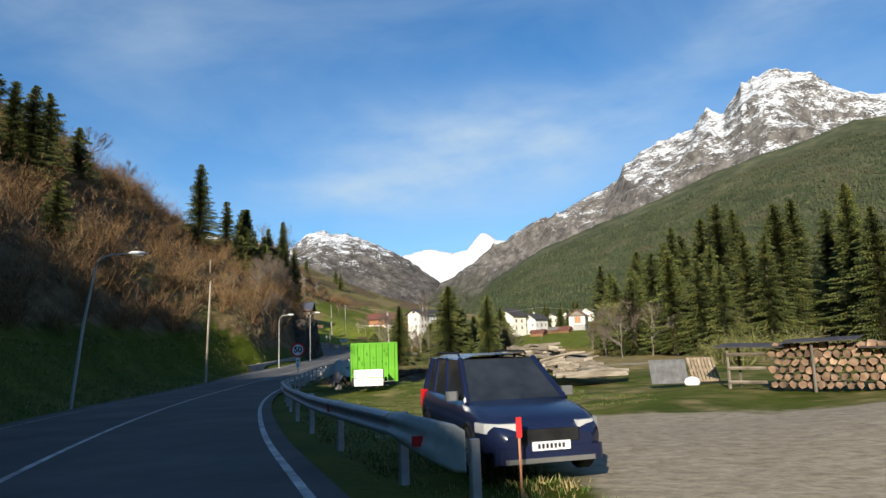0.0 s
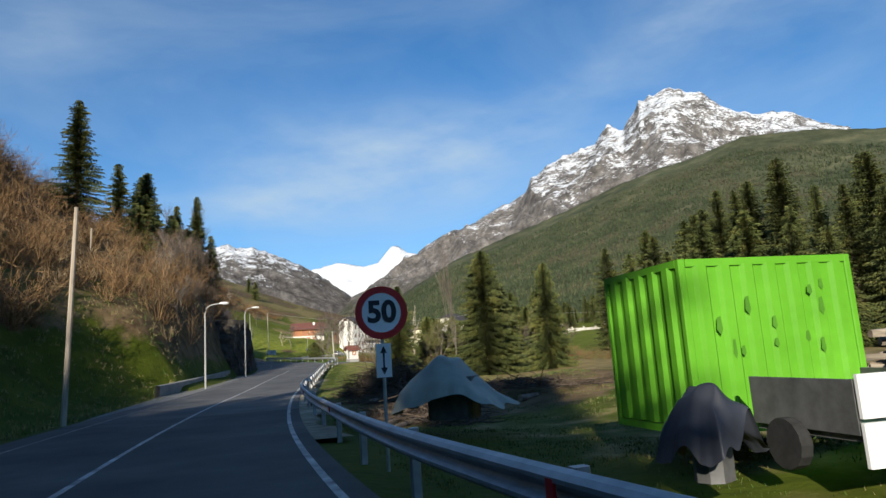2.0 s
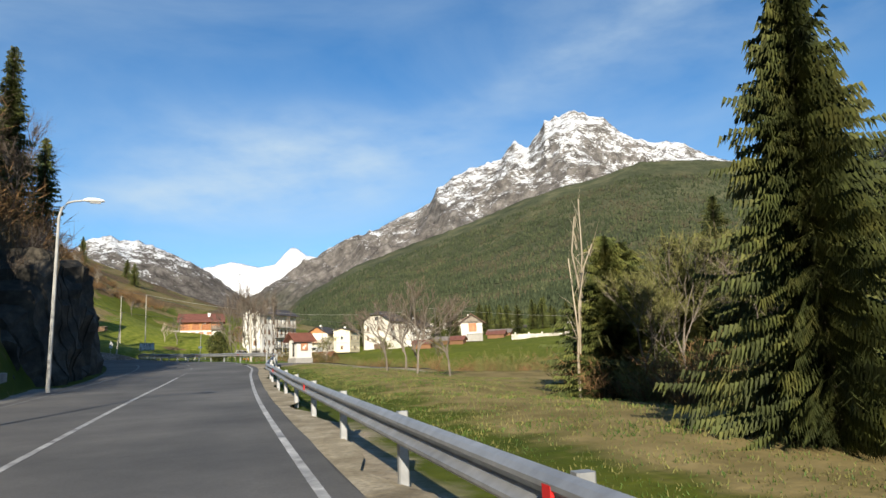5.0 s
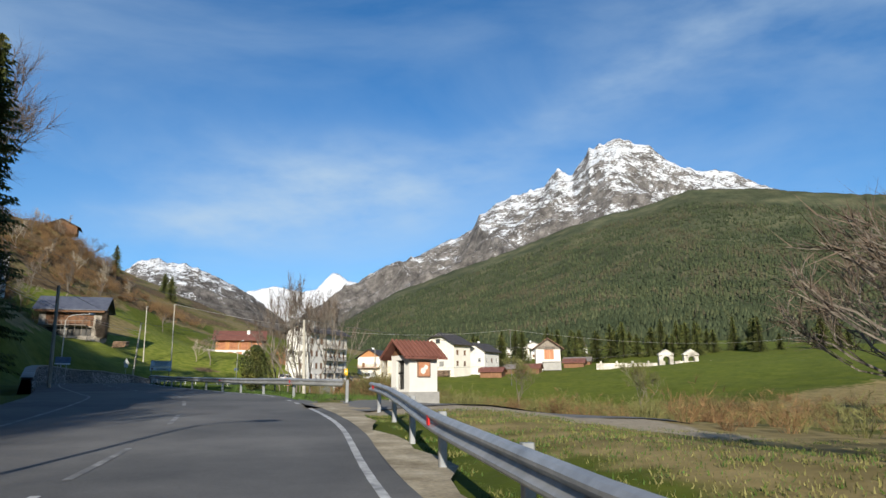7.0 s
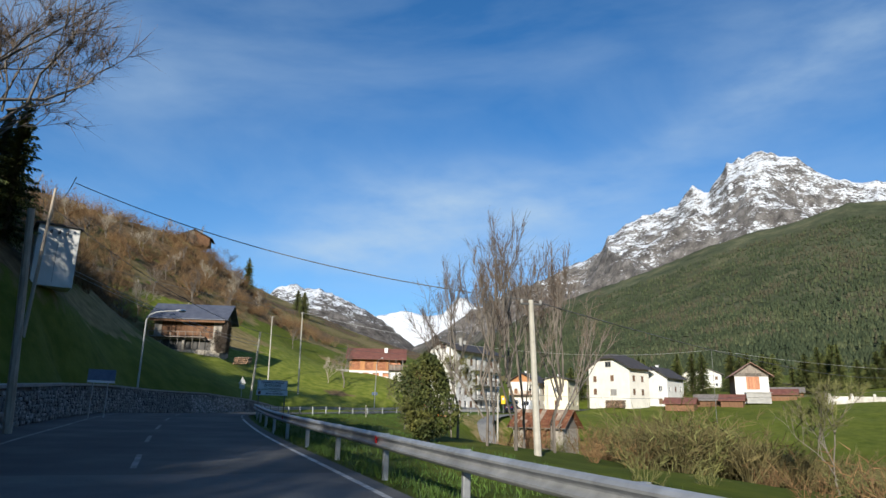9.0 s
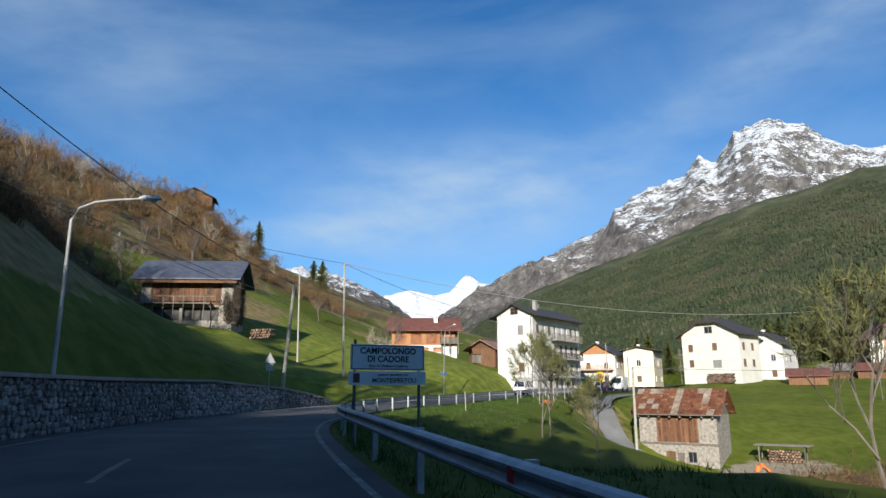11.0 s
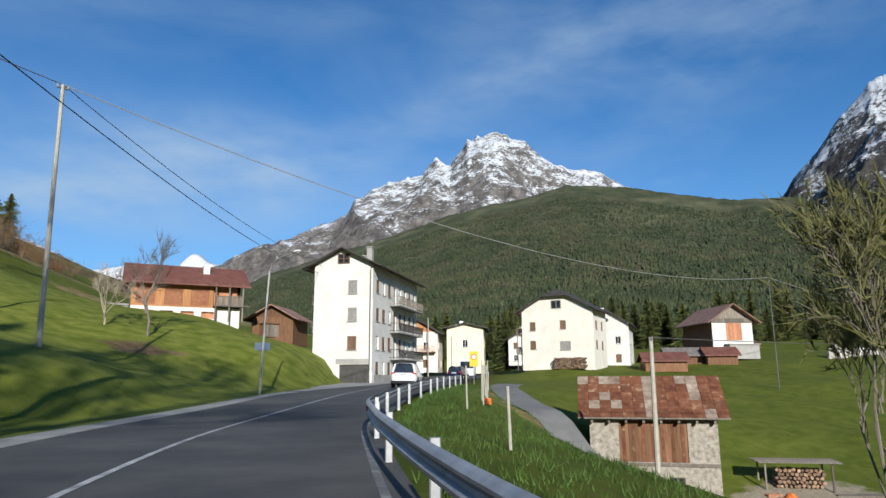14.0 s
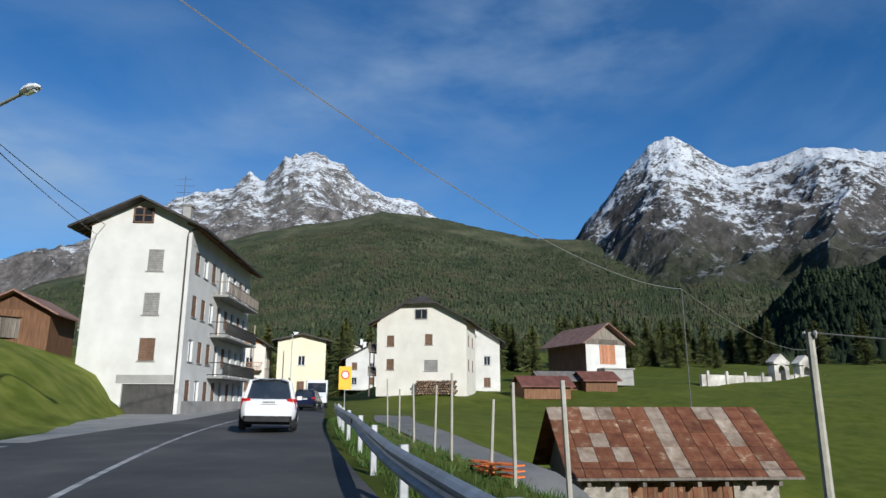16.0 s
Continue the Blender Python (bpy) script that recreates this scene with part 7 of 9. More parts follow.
for k in range(14):
    s = Mesh()
    s.box((1 + 4.4 * k, -0.25, -1), (1.5 + 4.4 * k, 0.0, 1.75))
    part("pier", s, WEATHERED, cem)

# far church with its steeple
ch = thing("church", facing(91, 350, 7.0, 11, -6), "small white far church with a slender steeple", "church")
for wl_ in (Wall(ch, (0, 0, 0), (1, 0), 11, 4.2, PLASTER), Wall(ch, (11, 0, 0), (0, 1), 6, 4.2, PLASTER), Wall(ch, (11, 6, 0), (-1, 0), 11, 4.2, PLASTER), Wall(ch, (0, 6, 0), (0, -1), 6, 4.2, PLASTER)):
    if wl_.w > 8:
        for k in range(3):
            wl_.window(1.8 + 3.2 * k, 1.6, 0.9, 1.8, sill=False)
    wl_.build()
s = Mesh()
s.prism([(-0.5, 4.0), (6.5, 4.0), (3, 7.2)], -0.5, 11.5, Matrix(((0, 0, 1, 0), (1, 0, 0, 0), (0, 1, 0, 0), (0, 0, 0, 1))))
part("roof", s, DARK_ROOF, ch)
s = Mesh()
s.box((4.2, 6.0, 0), (6.4, 8.2, 9.6), bevel=0.03)
stp = part("steeple", s, PLASTER, ch)
s = Mesh()
s.sweep([[Vector((5.3 + r * math.cos(0.785 + 1.5708 * k), 7.1 + r * math.sin(0.785 + 1.5708 * k), z)) for k in range(4)] for r, z in ((1.75, 9.6), (1.1, 10.4), (0.55, 11.6), (0.02, 14.0))], closed=True)
part("spire", s, DARK_ROOF, stp)
# belfry openings as black plates: the dark inside is only put into the colour
for x0, y0 in ((4.9, 5.97), (4.9, 8.17)):
    s = Mesh()
    s.box((x0, y0, 7.4), (x0 + 0.8, y0 + 0.06, 9.0))
    part("belfry_opening", s, BLACK, stp)
for k, (x, y, w_, d_) in enumerate([(62, 362, 9, 8), (74, 372, 8, 8), (84, 385, 10, 8), (50, 352, 9, 8)]):
    simple_house(facing(x, y, ground_z(x, y) - 0.2, 8, -4), w_, d_, 5.6, 2.2, (PLASTER, CREAM)[k % 2], (GREY_ROOF, DARK_ROOF)[k % 2], "far white village house with a low gable roof", (0.9, 3.4), (3, 3), chim=k % 2 == 0)

# wayside shrine
SH = facing(-11.4, 135.5, 0.95, 0.92, 0.39)
shr = thing("wayside_shrine", SH, "small white plastered wayside shrine with red tiled roof", "shrine")
SW, SD, SE = 1.4, 1.4, 1.5
w1 = Wall(shr, (0, SD, 0), (0, -1), SD, SE, PLASTER, 0.2)
w1.holes.append((0.4, 0.1, 1.0, 1.3))
w1.build()
w2 = Wall(shr, (0, 0, 0), (1, 0), SW, SE, PLASTER, 0.2)
w2.build()
Wall(shr, (SW, 0, 0), (0, 1), SD, SE, PLASTER, 0.2).build()
Wall(shr, (SW, SD, 0), (-1, 0), SW, SE, PLASTER, 0.2).build()
grille = Mesh()
for k in range(6):
    grille.box((0.11, 0.42 + 0.11 * k, 0.1), (0.13, 0.44 + 0.11 * k, 1.3))
grille.box((0.10, 0.38, 0.75), (0.14, 1.02, 0.8))
part("grille", grille, BLACK, shr)
niche = Mesh()
niche.box((0.3, 0.25, 0.05), (0.35, 1.15, 1.4))
part("niche", niche, SHUTTER_GREY, shr)
pic = Mesh()
pic.box((0.38, -0.05, 0.6), (1.02, 0.0, 1.25))
fr_ = part("picture_frame", pic, SHUTTER_BROWN, shr)
pic = Mesh()
pic.box((0.43, -0.06, 0.65), (0.97, -0.05, 1.2))
part("picture", pic, BRICK, fr_, "dark framed picture of plain shapes")
for x, z, rr_ in ((0.64, 0.85, 0.13), (0.78, 1.0, 0.1)):
    pic = Mesh()
    pic.tube([(x, -0.062, z), (x, -0.066, z)], [rr_, rr_], 10)
    part("picture_shape", pic, CREAM, fr_)
for sgn in (-1, 1):
    me = Mesh()
    y0, y1 = SD / 2 + sgn * (SD / 2 + 0.28), SD / 2
    z0, z1 = SE - 0.18, SE + 0.55
    q = [Vector((-0.4, y0, z0)), Vector((SW + 0.35, y0, z0)), Vector((SW + 0.35, y1, z1)), Vector((-0.4, y1, z1))]
    q = q if sgn < 0 else q[::-1]
    up = Vector((0, 0, 0.07))
    me.face([p + up for p in q]), me.face(q[::-1])
    for a, b in zip(q, q[1:] + q[:1]):
        me.face([a, b, b + up, a + up])
    sl_ = part("roof", me, RED_ROOF, shr)
    for k in range(11):
        t = Mesh()
        t.tube([(-0.4 + 0.2 * k, y0, z0 + 0.09), (-0.4 + 0.2 * k, y1, z1 + 0.09)], [0.05, 0.05], 5)
        part("roof_course", t, RED_ROOF, sl_)
for x in (0.0, SW):
    me = Mesh()
    me.face([(x, 0, SE), (x, SD, SE), (x, SD / 2, SE + 0.52)][:: 1]), me.face([(x + 0.15 - 0.3 * (x > 0), SD / 2, SE + 0.52), (x + 0.15 - 0.3 * (x > 0), SD, SE), (x + 0.15 - 0.3 * (x > 0), 0, SE)])
    part("gable", me, WOOD if x == 0 else PLASTER, shr)
s = Mesh()
s.box((-0.06, -0.06, -0.9), (SW + 0.06, SD + 0.06, 0.0))
part("step", s, CONCRETE, shr)


# ---- stone retaining wall on the hill side ----
def wall_height(y):
    return float(np.interp(y, [150, 158, 166, 206, 214, 219, 223], [0.7, 1.3, 1.5, 1.9, 1.45, 0.9, 0.3]))


WALL_OFF = -6.75
iw0, iw1 = lane_at(150), lane_at(222.5)
core = Mesh()
core.sweep([[beside(i, WALL_OFF, -0.2), beside(i, WALL_OFF - 0.12, wall_height(WAY[i, 1]) - 0.06), beside(i, WALL_OFF - 0.55, wall_height(WAY[i, 1]) - 0.06), beside(i, WALL_OFF - 0.7, -0.4)] for i in range(iw0, iw1 + 1)])
stone_wall = tagged(part("wall_roadside", core, MORTAR), "rough fieldstone retaining wall beside the road", "wall", kind="structure")
cap = Mesh()
cap.sweep([[beside(i, WALL_OFF + 0.02, wall_height(WAY[i, 1]) - 0.06), beside(i, WALL_OFF + 0.02, wall_height(WAY[i, 1]) + 0.06), beside(i, WALL_OFF - 0.6, wall_height(WAY[i, 1]) + 0.06), beside(i, WALL_OFF - 0.6, wall_height(WAY[i, 1]) - 0.06)] for i in range(iw0, iw1 + 1)])
part("coping", cap, CONCRETE, stone_wall, "pale concrete coping")
rr = random.Random(31)
STONES = []
for k in range(7):
    n = rr.choice([5, 6, 7])
    ring = [(0.5 * (0.92 + 0.22 * rr.random()) * math.cos(6.283 * (j + 0.3 * rr.random()) / n), 0.5 * (0.92 + 0.22 * rr.random()) * math.sin(6.283 * (j + 0.3 * rr.random()) / n)) for j in range(n)]
    s = Mesh()
    s.sweep([[Vector((a, 0.0, b)) for a, b in ring], [Vector((a * 0.95, 0.7, b * 0.95)) for a, b in ring], [Vector((a * 0.6, 1.0, b * 0.6)) for a, b in ring]], closed=True)
    s.face([Vector((a * 0.6, 1.0, b * 0.6)) for a, b in ring])
    STONES.append((s, s.data("stone", STONE)))
rest = Mesh()
count = 0
s_at = float(iw0)
z = 0.1
while z < 1.85:
    s_at = iw0 + 0.3 * rr.random()
    while s_at < iw1 - 0.5:
        wdt, hgt = rr.uniform(0.16, 0.46), rr.uniform(0.13, 0.24)
        i = int(s_at)
        u = s_at - i
        y = WAY[i, 1]
        if z + 0.12 < wall_height(y):
            p = beside(i, WALL_OFF).lerp(beside(i + 1, WALL_OFF), u) + Vector((0, 0, z + rr.uniform(-0.05, 0.05)))
            a = AHEAD[i]
            m = Matrix.Translation(p - Vector((*SIDE[i], 0)) * (0.07 * z)) @ Matrix(((a[0], SIDE[i][0], 0, 0), (a[1], SIDE[i][1], 0, 0), (0, 0, 1, 0), (0, 0, 0, 1))) @ Matrix.Diagonal((wdt * 1.08, rr.uniform(0.03, 0.09), hgt * 1.12, 1))
            k = rr.randrange(7)
            if 203 < y < 213 and count < 298:
                part("stone", STONES[k][1], (), stone_wall, m=m)
                count += 1
            else:
                src = STONES[k][0]
                b0 = len(rest.v)
                rest.v += [tuple(m @ Vector(q)) for q in src.v]
                rest.f += [tuple(b0 + j for j in f) for f in src.f]
                rest.mi += src.mi
        s_at += wdt * 0.98
    z += 0.185
tagged(part("stonework", rest, STONE, stone_wall), kind="stuff")

# rock cut beside the road
rk = []
nu, nv = 44, 20
for a in range(nu):
    y = 112 + 22.0 * a / (nu - 1)
    i = lane_at(y)
    hh = 7.2 * min(1, (a + 1) / 12) * min(1, (nu - a) / 4)
    ring = []
    for b in range(nv):
        t = b / (nv - 1)
        out = -8.6 + 1.2 * min(1, a / 22) - 1.3 * t - 2.8 * max(0, t - 0.75) * 4 * 0.9
        q = beside(i, out, -0.4 + hh * min(1.0, t * 1.25))
        n1 = fractal(np.array([[q.y * 0.35 + 3.1 * q.x * 0.1, q.z * 0.4 + 7]]), 4, True)[0] - 0.55
        ring.append(q + Vector((*SIDE[i], 0)) * (1.9 * n1) + Vector((0, 0, 0.5 * n1)))
    rk.append(ring)
me = Mesh()
me.sweep(rk)
ROCK_FACE = mat("dark_rock", [(0.014, 0.014, 0.011), (0.045, 0.040, 0.032), (0.105, 0.090, 0.070)], 0.8, 0.9, bump=1.0, bump_scale=2.5, fine=0.3, fine_scale=3)
tagged(part("rock_face", me, ROCK_FACE), "dark broken rock cut above the road's edge", "rock", kind="structure")
low_w = Mesh()
i0, i1 = lane_at(80), lane_at(112)
low_w.sweep([[beside(i, -8.7, -0.3), beside(i, -8.7, 0.75), beside(i, -9.0, 0.78), beside(i, -9.0, -0.3)] for i in range(i0, i1)], closed=True)
tagged(part("wall_layby", low_w, CONCRETE), "low grey concrete wall beside a lay-by", "wall", kind="structure")
strip("layby", OLD_ASPHALT, lane_at(60), lane_at(113), lambda i: -6.7 - 2.1 * min(1, max(0, (WAY[i, 1] - 60) / 20)), -6.65, -0.01, "narrow asphalt lay-by along the road", kind="structure")


# ---- poles, lamps and cables ----
def pole(name, base, top, r0, r1, material, label, category="pole", arms=()):
    bx, by, bz = base
    bz = min(bz, ground_z(bx, by)) - 0.4
    t = thing(name, pose(bx, by, bz), label, category)
    s = Mesh()
    d = Vector(top) - Vector((bx, by, bz))
    s.tube([Vector(), d * 0.5, d], [r0, (r0 + r1) / 2, r1], 8)
    part("shaft", s, material, t)
    for z, w, a in arms:
        c = Mesh()
        v = Vector((math.cos(a) * w, math.sin(a) * w, 0))
        c.tube([d * z - v, d * z + v], [0.045, 0.045], 5)
        arm = part("crossarm", c, DARK_STEEL, t)
        for sgn in (-0.9, 0.9):
            ins = Mesh()
            ins.tube([d * z + v * sgn, d * z + v * sgn + Vector((0, 0, 0.09)), d * z + v * sgn + Vector((0, 0, 0.18))], [0.03, 0.06, 0.035], 6)
            part("insulator", ins, CONCRETE, arm)
    return t


T_V, T_2, T_L, T_R, T_P = (-45.0, 252.8, 18.1), (-37.9, 241.8, 17.3), (-39.5, 222.1, 11.8), (-15.1, 164.4, 6.75), (-7.7, 235.7, 5.4)
pole("utility_pole", (-44.8, 252.8, 6.4), T_V, 0.13, 0.08, POLE_PALE, "slim pale utility pole on the meadow slope", arms=((0.985, 0.3, 0.4),))
pole("utility_pole", (-37.7, 241.8, 4.7), T_2, 0.13, 0.08, POLE_PALE, "tall slim pale utility pole on the meadow slope", arms=((0.985, 0.25, 0.4),))
pole("leaning_pole", (-40.7, 224.5, 3.7), T_L, 0.17, 0.12, POLE_PALE, "leaning weathered wooden pole above the stone wall")
pole("concrete_pole", (-14.9, 164.3, 0.8), T_R, 0.15, 0.10, POLE_PALE, "pale concrete pole below the guard rail", arms=((0.975, 0.45, 0.2),))
pole("concrete_pole", (-7.8, 235.7, -3.6), T_P, 0.16, 0.11, POLE_PALE, "peeling pale pole in front of the stone hut", arms=((0.985, 0.2, 1.2),))
pole("utility_pole", (-37.0, 101.1, 0.6), (-36.8, 101.1, 15.9), 0.14, 0.10, POLE_WOOD, "tall thin wooden pole against the hillside")
pole("utility_pole", (-32.6, 160.8, ground_z(-32.6, 160.8) - 0.4), (-32.2, 159.2, 8.4), 0.15, 0.11, POLE_WOOD, "wooden pole in the shade of the bank")
pole("utility_pole", (-47.5, 186, 8.0), (-47, 186, 18.0), 0.15, 0.10, POLE_WOOD, "tall wooden pole in the trees of the bank")
pole("utility_pole", (-22.3, 60.5, 0.2), (-21.9, 60.3, 8.0), 0.13, 0.09, POLE_WOOD, "pale wooden pole at the foot of the hillside")
pole("utility_pole", (8.5, 303.5, 3.5), (8.5, 303.5, 12.6), 0.11, 0.08, POLE_WOOD, "wooden pole at the village street")
pole("utility_pole", (12.0, 300.5, 3.4), (12.0, 300.5, 11.5), 0.08, 0.06, POLE_GREY, "grey pole at the village street")
pole("utility_pole", (36.8, 263.0, 1.0), (36.8, 263.0, 15.2), 0.06, 0.045, DARK_STEEL, "dark thin pole on the meadow")


def street_lamp(base, height, arm, toward, label="grey steel street lamp with a curved arm", lean=0.0):
    bx, by, bz = base
    t = thing("street_lamp", pose(bx, by, min(bz, ground_z(bx, by)) - 0.2), label, "street lamp")
    d = Vector((*toward, 0)).normalized()
    s = Mesh()
    pts = [Vector((0, 0, 0)), d * lean * 0.5 + Vector((0, 0, height * 0.55)), d * lean + Vector((0, 0, height - 0.7))]
    bend = [d * (lean + arm * 0.10) + Vector((0, 0, height - 0.28)), d * (lean + arm * 0.32) + Vector((0, 0, height - 0.06)), d * (lean + arm * 0.62) + Vector((0, 0, height + 0.03)), d * (lean + arm) + Vector((0, 0, height + 0.08))]
    s.tube(pts + bend, [0.085, 0.07, 0.055, 0.05, 0.045, 0.042, 0.04], 8)
    part("column", s, POLE_GREY, t)
    h = Mesh()
    e = d * (lean + arm) + Vector((0, 0, height + 0.08))
    n = d.cross(Vector((0, 0, 1)))
    rings = []
    for k, (along, wid, hi) in enumerate(((-0.05, 0.06, 0.05), (0.12, 0.13, 0.10), (0.42, 0.15, 0.11), (0.66, 0.10, 0.07), (0.74, 0.03, 0.03))):
        c = e + d * along
        rings.append([c + n * wid, c + n * wid * 0.7 + Vector((0, 0, hi)), c - n * wid * 0.7 + Vector((0, 0, hi)), c - n * wid, c - n * wid * 0.6 - Vector((0, 0, hi * 0.5)), c + n * wid * 0.6 - Vector((0, 0, hi * 0.5))])
    h.sweep(rings, closed=True)
    h.face(rings[0][::-1]), h.face(rings[-1])
    head = part("lamp_head", h, WHITE_PAINT, t, "pale lamp head")
    g_ = Mesh()
    c = e + d * 0.4 - Vector((0, 0, 0.06))
    g_.tube([c - d * 0.2, c + d * 0.2], [0.06, 0.06], 6)
    part("diffuser", g_, LAMP_GLASS, head)
    return t


street_lamp((-17.6, 30.8, 0.1), 7.4, 1.5, (0.95, 0.3), "grey steel street lamp leaning over the shaded verge", lean=0.8)
street_lamp((-22.7, 88.1, 0.1), 7.2, 1.2, (1, 0.1))
street_lamp((-22.8, 108.4, 0.7), 8.0, 0.9, (1, 0.1))
street_lamp((-26.5, 250.0, 2.7), 8.65, 3.0, (0.3, -0.95), "grey steel street lamp beside the meadow bank", lean=0.6)
street_lamp((-41.2, 191.2, ground_z(-41.2, 191.2)), 9.9 - ground_z(-41.2, 191.2), 2.3, (1, 0.02), "grey steel street lamp above the stone wall")
street_lamp((-4.5, 284.5, 2.7), 7.5, 1.2, (0.9, -0.3), "grey steel street lamp at the white house")


def cable(a, b, sag, label="thin black overhead cable", r=0.02, sheath=None):
    a, b = Vector(a), Vector(b)
    s = Mesh()
    n = 24
    s.tube([a.lerp(b, k / n) - Vector((0, 0, 4 * sag * (k / n) * (1 - k / n))) for k in range(n + 1)], [r] * (n + 1), 4)
    return tagged(part("overhead_cable", s, sheath or CABLE), label, "cable")


CABLE = mat("cable_sheath", [(0.07, 0.07, 0.07), (0.13, 0.13, 0.125)], 3, 0.6)
# paler copy of the cable: sunlight on the wires is put into its colour
SUNLIT_CABLE = mat("sunlit_wire", [(0.35, 0.34, 0.32), (0.5, 0.49, 0.46)], 3, 0.5, 0.4)
cable((-47, 186, 16.5), T_L, 1.2, r=0.03)
cable(T_L, (-16.7, 275.4, 14.3), 1.0, r=0.024)
cable(T_2, (-16.3, 275.2, 15.0), 0.9, r=0.026)
cable(T_2, (-65, 225, 21), 0.5, r=0.026)
for z in (0.0, 0.35):
    cable((-39.6, 222.2, 10.4 - z), (-50.0, 192.4, 14.0 - z), 0.7, "thin overhead wire coloured pale as if sunlit", r=0.022, sheath=SUNLIT_CABLE)
cable(T_2, (36.8, 263, 15.2), 3.2, "thin overhead wire coloured pale as if sunlit", r=0.03, sheath=SUNLIT_CABLE)
cable((36.8, 263, 15.2), (150, 288, 17), 3.0, "thin overhead wire coloured pale as if sunlit", r=0.03, sheath=SUNLIT_CABLE)
cable(T_P, (40, 205, 6.5), 1.2)
cable(T_R, (44, 225, 8.2), 1.0, r=0.022)
cable(T_R, (-36.2, 168.8, 12.6), 0.8, r=0.02)
cable((-47, 186, 17.6), (-36.2, 168.8, 12.9), 0.8, r=0.02)
cable((-11.5, 271.9, 13.8), (8.5, 303.5, 12.4), 0.9)


# ---- signs ----
def lettering(text, size, material, parent, m, name="lettering", depth=0.004, bold=0.0):
    cu = bpy.data.curves.new(name, "FONT")
    cu.body, cu.size, cu.extrude, cu.align_x, cu.align_y = text, size, depth, "CENTER", "CENTER"
    cu.offset = bold
    cu.materials.append(material)
    tmp = bpy.data.objects.new(name, cu)
    me = bpy.data.meshes.new_from_object(tmp)
    bpy.data.objects.remove(tmp)
    ob = part(name, me, (), parent, m=m)
    return ob


def disc(r0, r1, y0, y1, n=32):
    s = Mesh()
    ring = lambda r, y: [Vector((r * math.cos(6.2832 * k / n), y, r * math.sin(6.2832 * k / n))) for k in range(n)]
    if r0 > 0:
        s.sweep([ring(r0, y1), ring(r0, y0), ring(r1, y0), ring(r1, y1), ring(r0, y1)], closed=True)
    else:
        s.sweep([ring(r1, y1), ring(r1, y0)], closed=True)
        s.face(ring(r1, y0)), s.face(ring(r1, y1)[::-1])
    return s


# signs face the oncoming driver: local -y is the face
sp = thing("speed_sign", pose(-9.6, 41.9, -0.8, 0, 0, 8), "round white speed limit sign with red rim on a pole", "road sign")
s = Mesh()
s.tube([(0, 0.05, -0.6), (0, 0.05, 2.55)], [0.03, 0.03], 8)
part("pole", s, POLE_GREY, sp)
part("rim", disc(0.335, 0.45, 0.0, 0.03), RED_PAINT, sp, "red rim", m=pose(0, 0, 2.2))
part("disc", disc(0, 0.335, 0.006, 0.03), WHITE_PAINT, sp, m=pose(0, 0, 2.2))
lettering("50", 0.50, BLACK_PAINT, sp, pose(0, 0.0, 2.2, 90, 0, 0), bold=0.018)
s = Mesh()
s.box((-0.13, 0.0, 1.12), (0.13, 0.02, 1.68), bevel=0.005)
pl = part("plate", s, WHITE_PAINT, sp)
s = Mesh()
s.box((-0.015, -0.008, 1.2), (0.015, 0, 1.6)), s.face([(-0.06, -0.008, 1.52), (0.06, -0.008, 1.52), (0, -0.008, 1.64)]), s.face([(0.06, -0.008, 1.28), (-0.06, -0.008, 1.28), (0, -0.008, 1.16)])
part("arrow", s, BLACK_PAINT, pl)

ts = thing("town_sign", pose(-29.85, 186.6, 1.2, 0, 0, 24), "white town name sign with black letters on two dark steel posts", "road sign")
SIGN_WHITE = mat("sign_enamel", [(0.58, 0.60, 0.60), (0.70, 0.71, 0.71)], 1.5, 0.45, fine=0.1, fine_scale=6)
s = Mesh()
s.box((-1.06, 0, 2.44), (1.06, 0.03, 3.12), bevel=0.01)
pn = part("panel", s, SIGN_WHITE, ts)
s = Mesh()
for lo, hi in (((-1.03, -0.006, 2.465), (1.03, 0, 2.485)), ((-1.03, -0.006, 3.075), (1.03, 0, 3.095)), ((-1.03, -0.006, 2.485), (-1.01, 0, 3.075)), ((1.01, -0.006, 2.485), (1.03, 0, 3.075))):
    s.box(lo, hi)
part("border", s, BLACK_PAINT, pn)
lettering("CAMPOLONGO", 0.225, BLACK_PAINT, pn, pose(0, -0.003, 2.945, 90, 0, 0), bold=0.006)
lettering("DI CADORE", 0.225, BLACK_PAINT, pn, pose(0, -0.003, 2.73, 90, 0, 0), bold=0.006)
lettering("(fraz. di S.Stefano di Cadore)", 0.095, BLACK_PAINT, pn, pose(0, -0.003, 2.555, 90, 0, 0), bold=0.002)
s = Mesh()
s.box((-1.10, 0, 2.06), (1.10, 0.03, 2.41), bevel=0.01)
pn2 = part("lower_panel", s, SIGN_WHITE, ts)
lettering("comune gemellato con", 0.095, BLACK_PAINT, pn2, pose(0.14, -0.003, 2.325, 90, 0, 0), bold=0.002)
lettering("MONTESPERTOLI", 0.165, BLACK_PAINT, pn2, pose(0.18, -0.003, 2.17, 90, 0, 0), bold=0.003)
s = Mesh()
s.box((-0.98, -0.006, 2.12), (-0.80, 0, 2.36))
part("crest", s, RED_ROOF, pn2)
for x in (-0.92, 0.92):
    s = Mesh()
    s.box((x - 0.035, 0.031, -0.6), (x + 0.035, 0.10, 3.24 if x < 0 else 3.12), bevel=0.01)
    part("post", s, DARK_STEEL, ts)

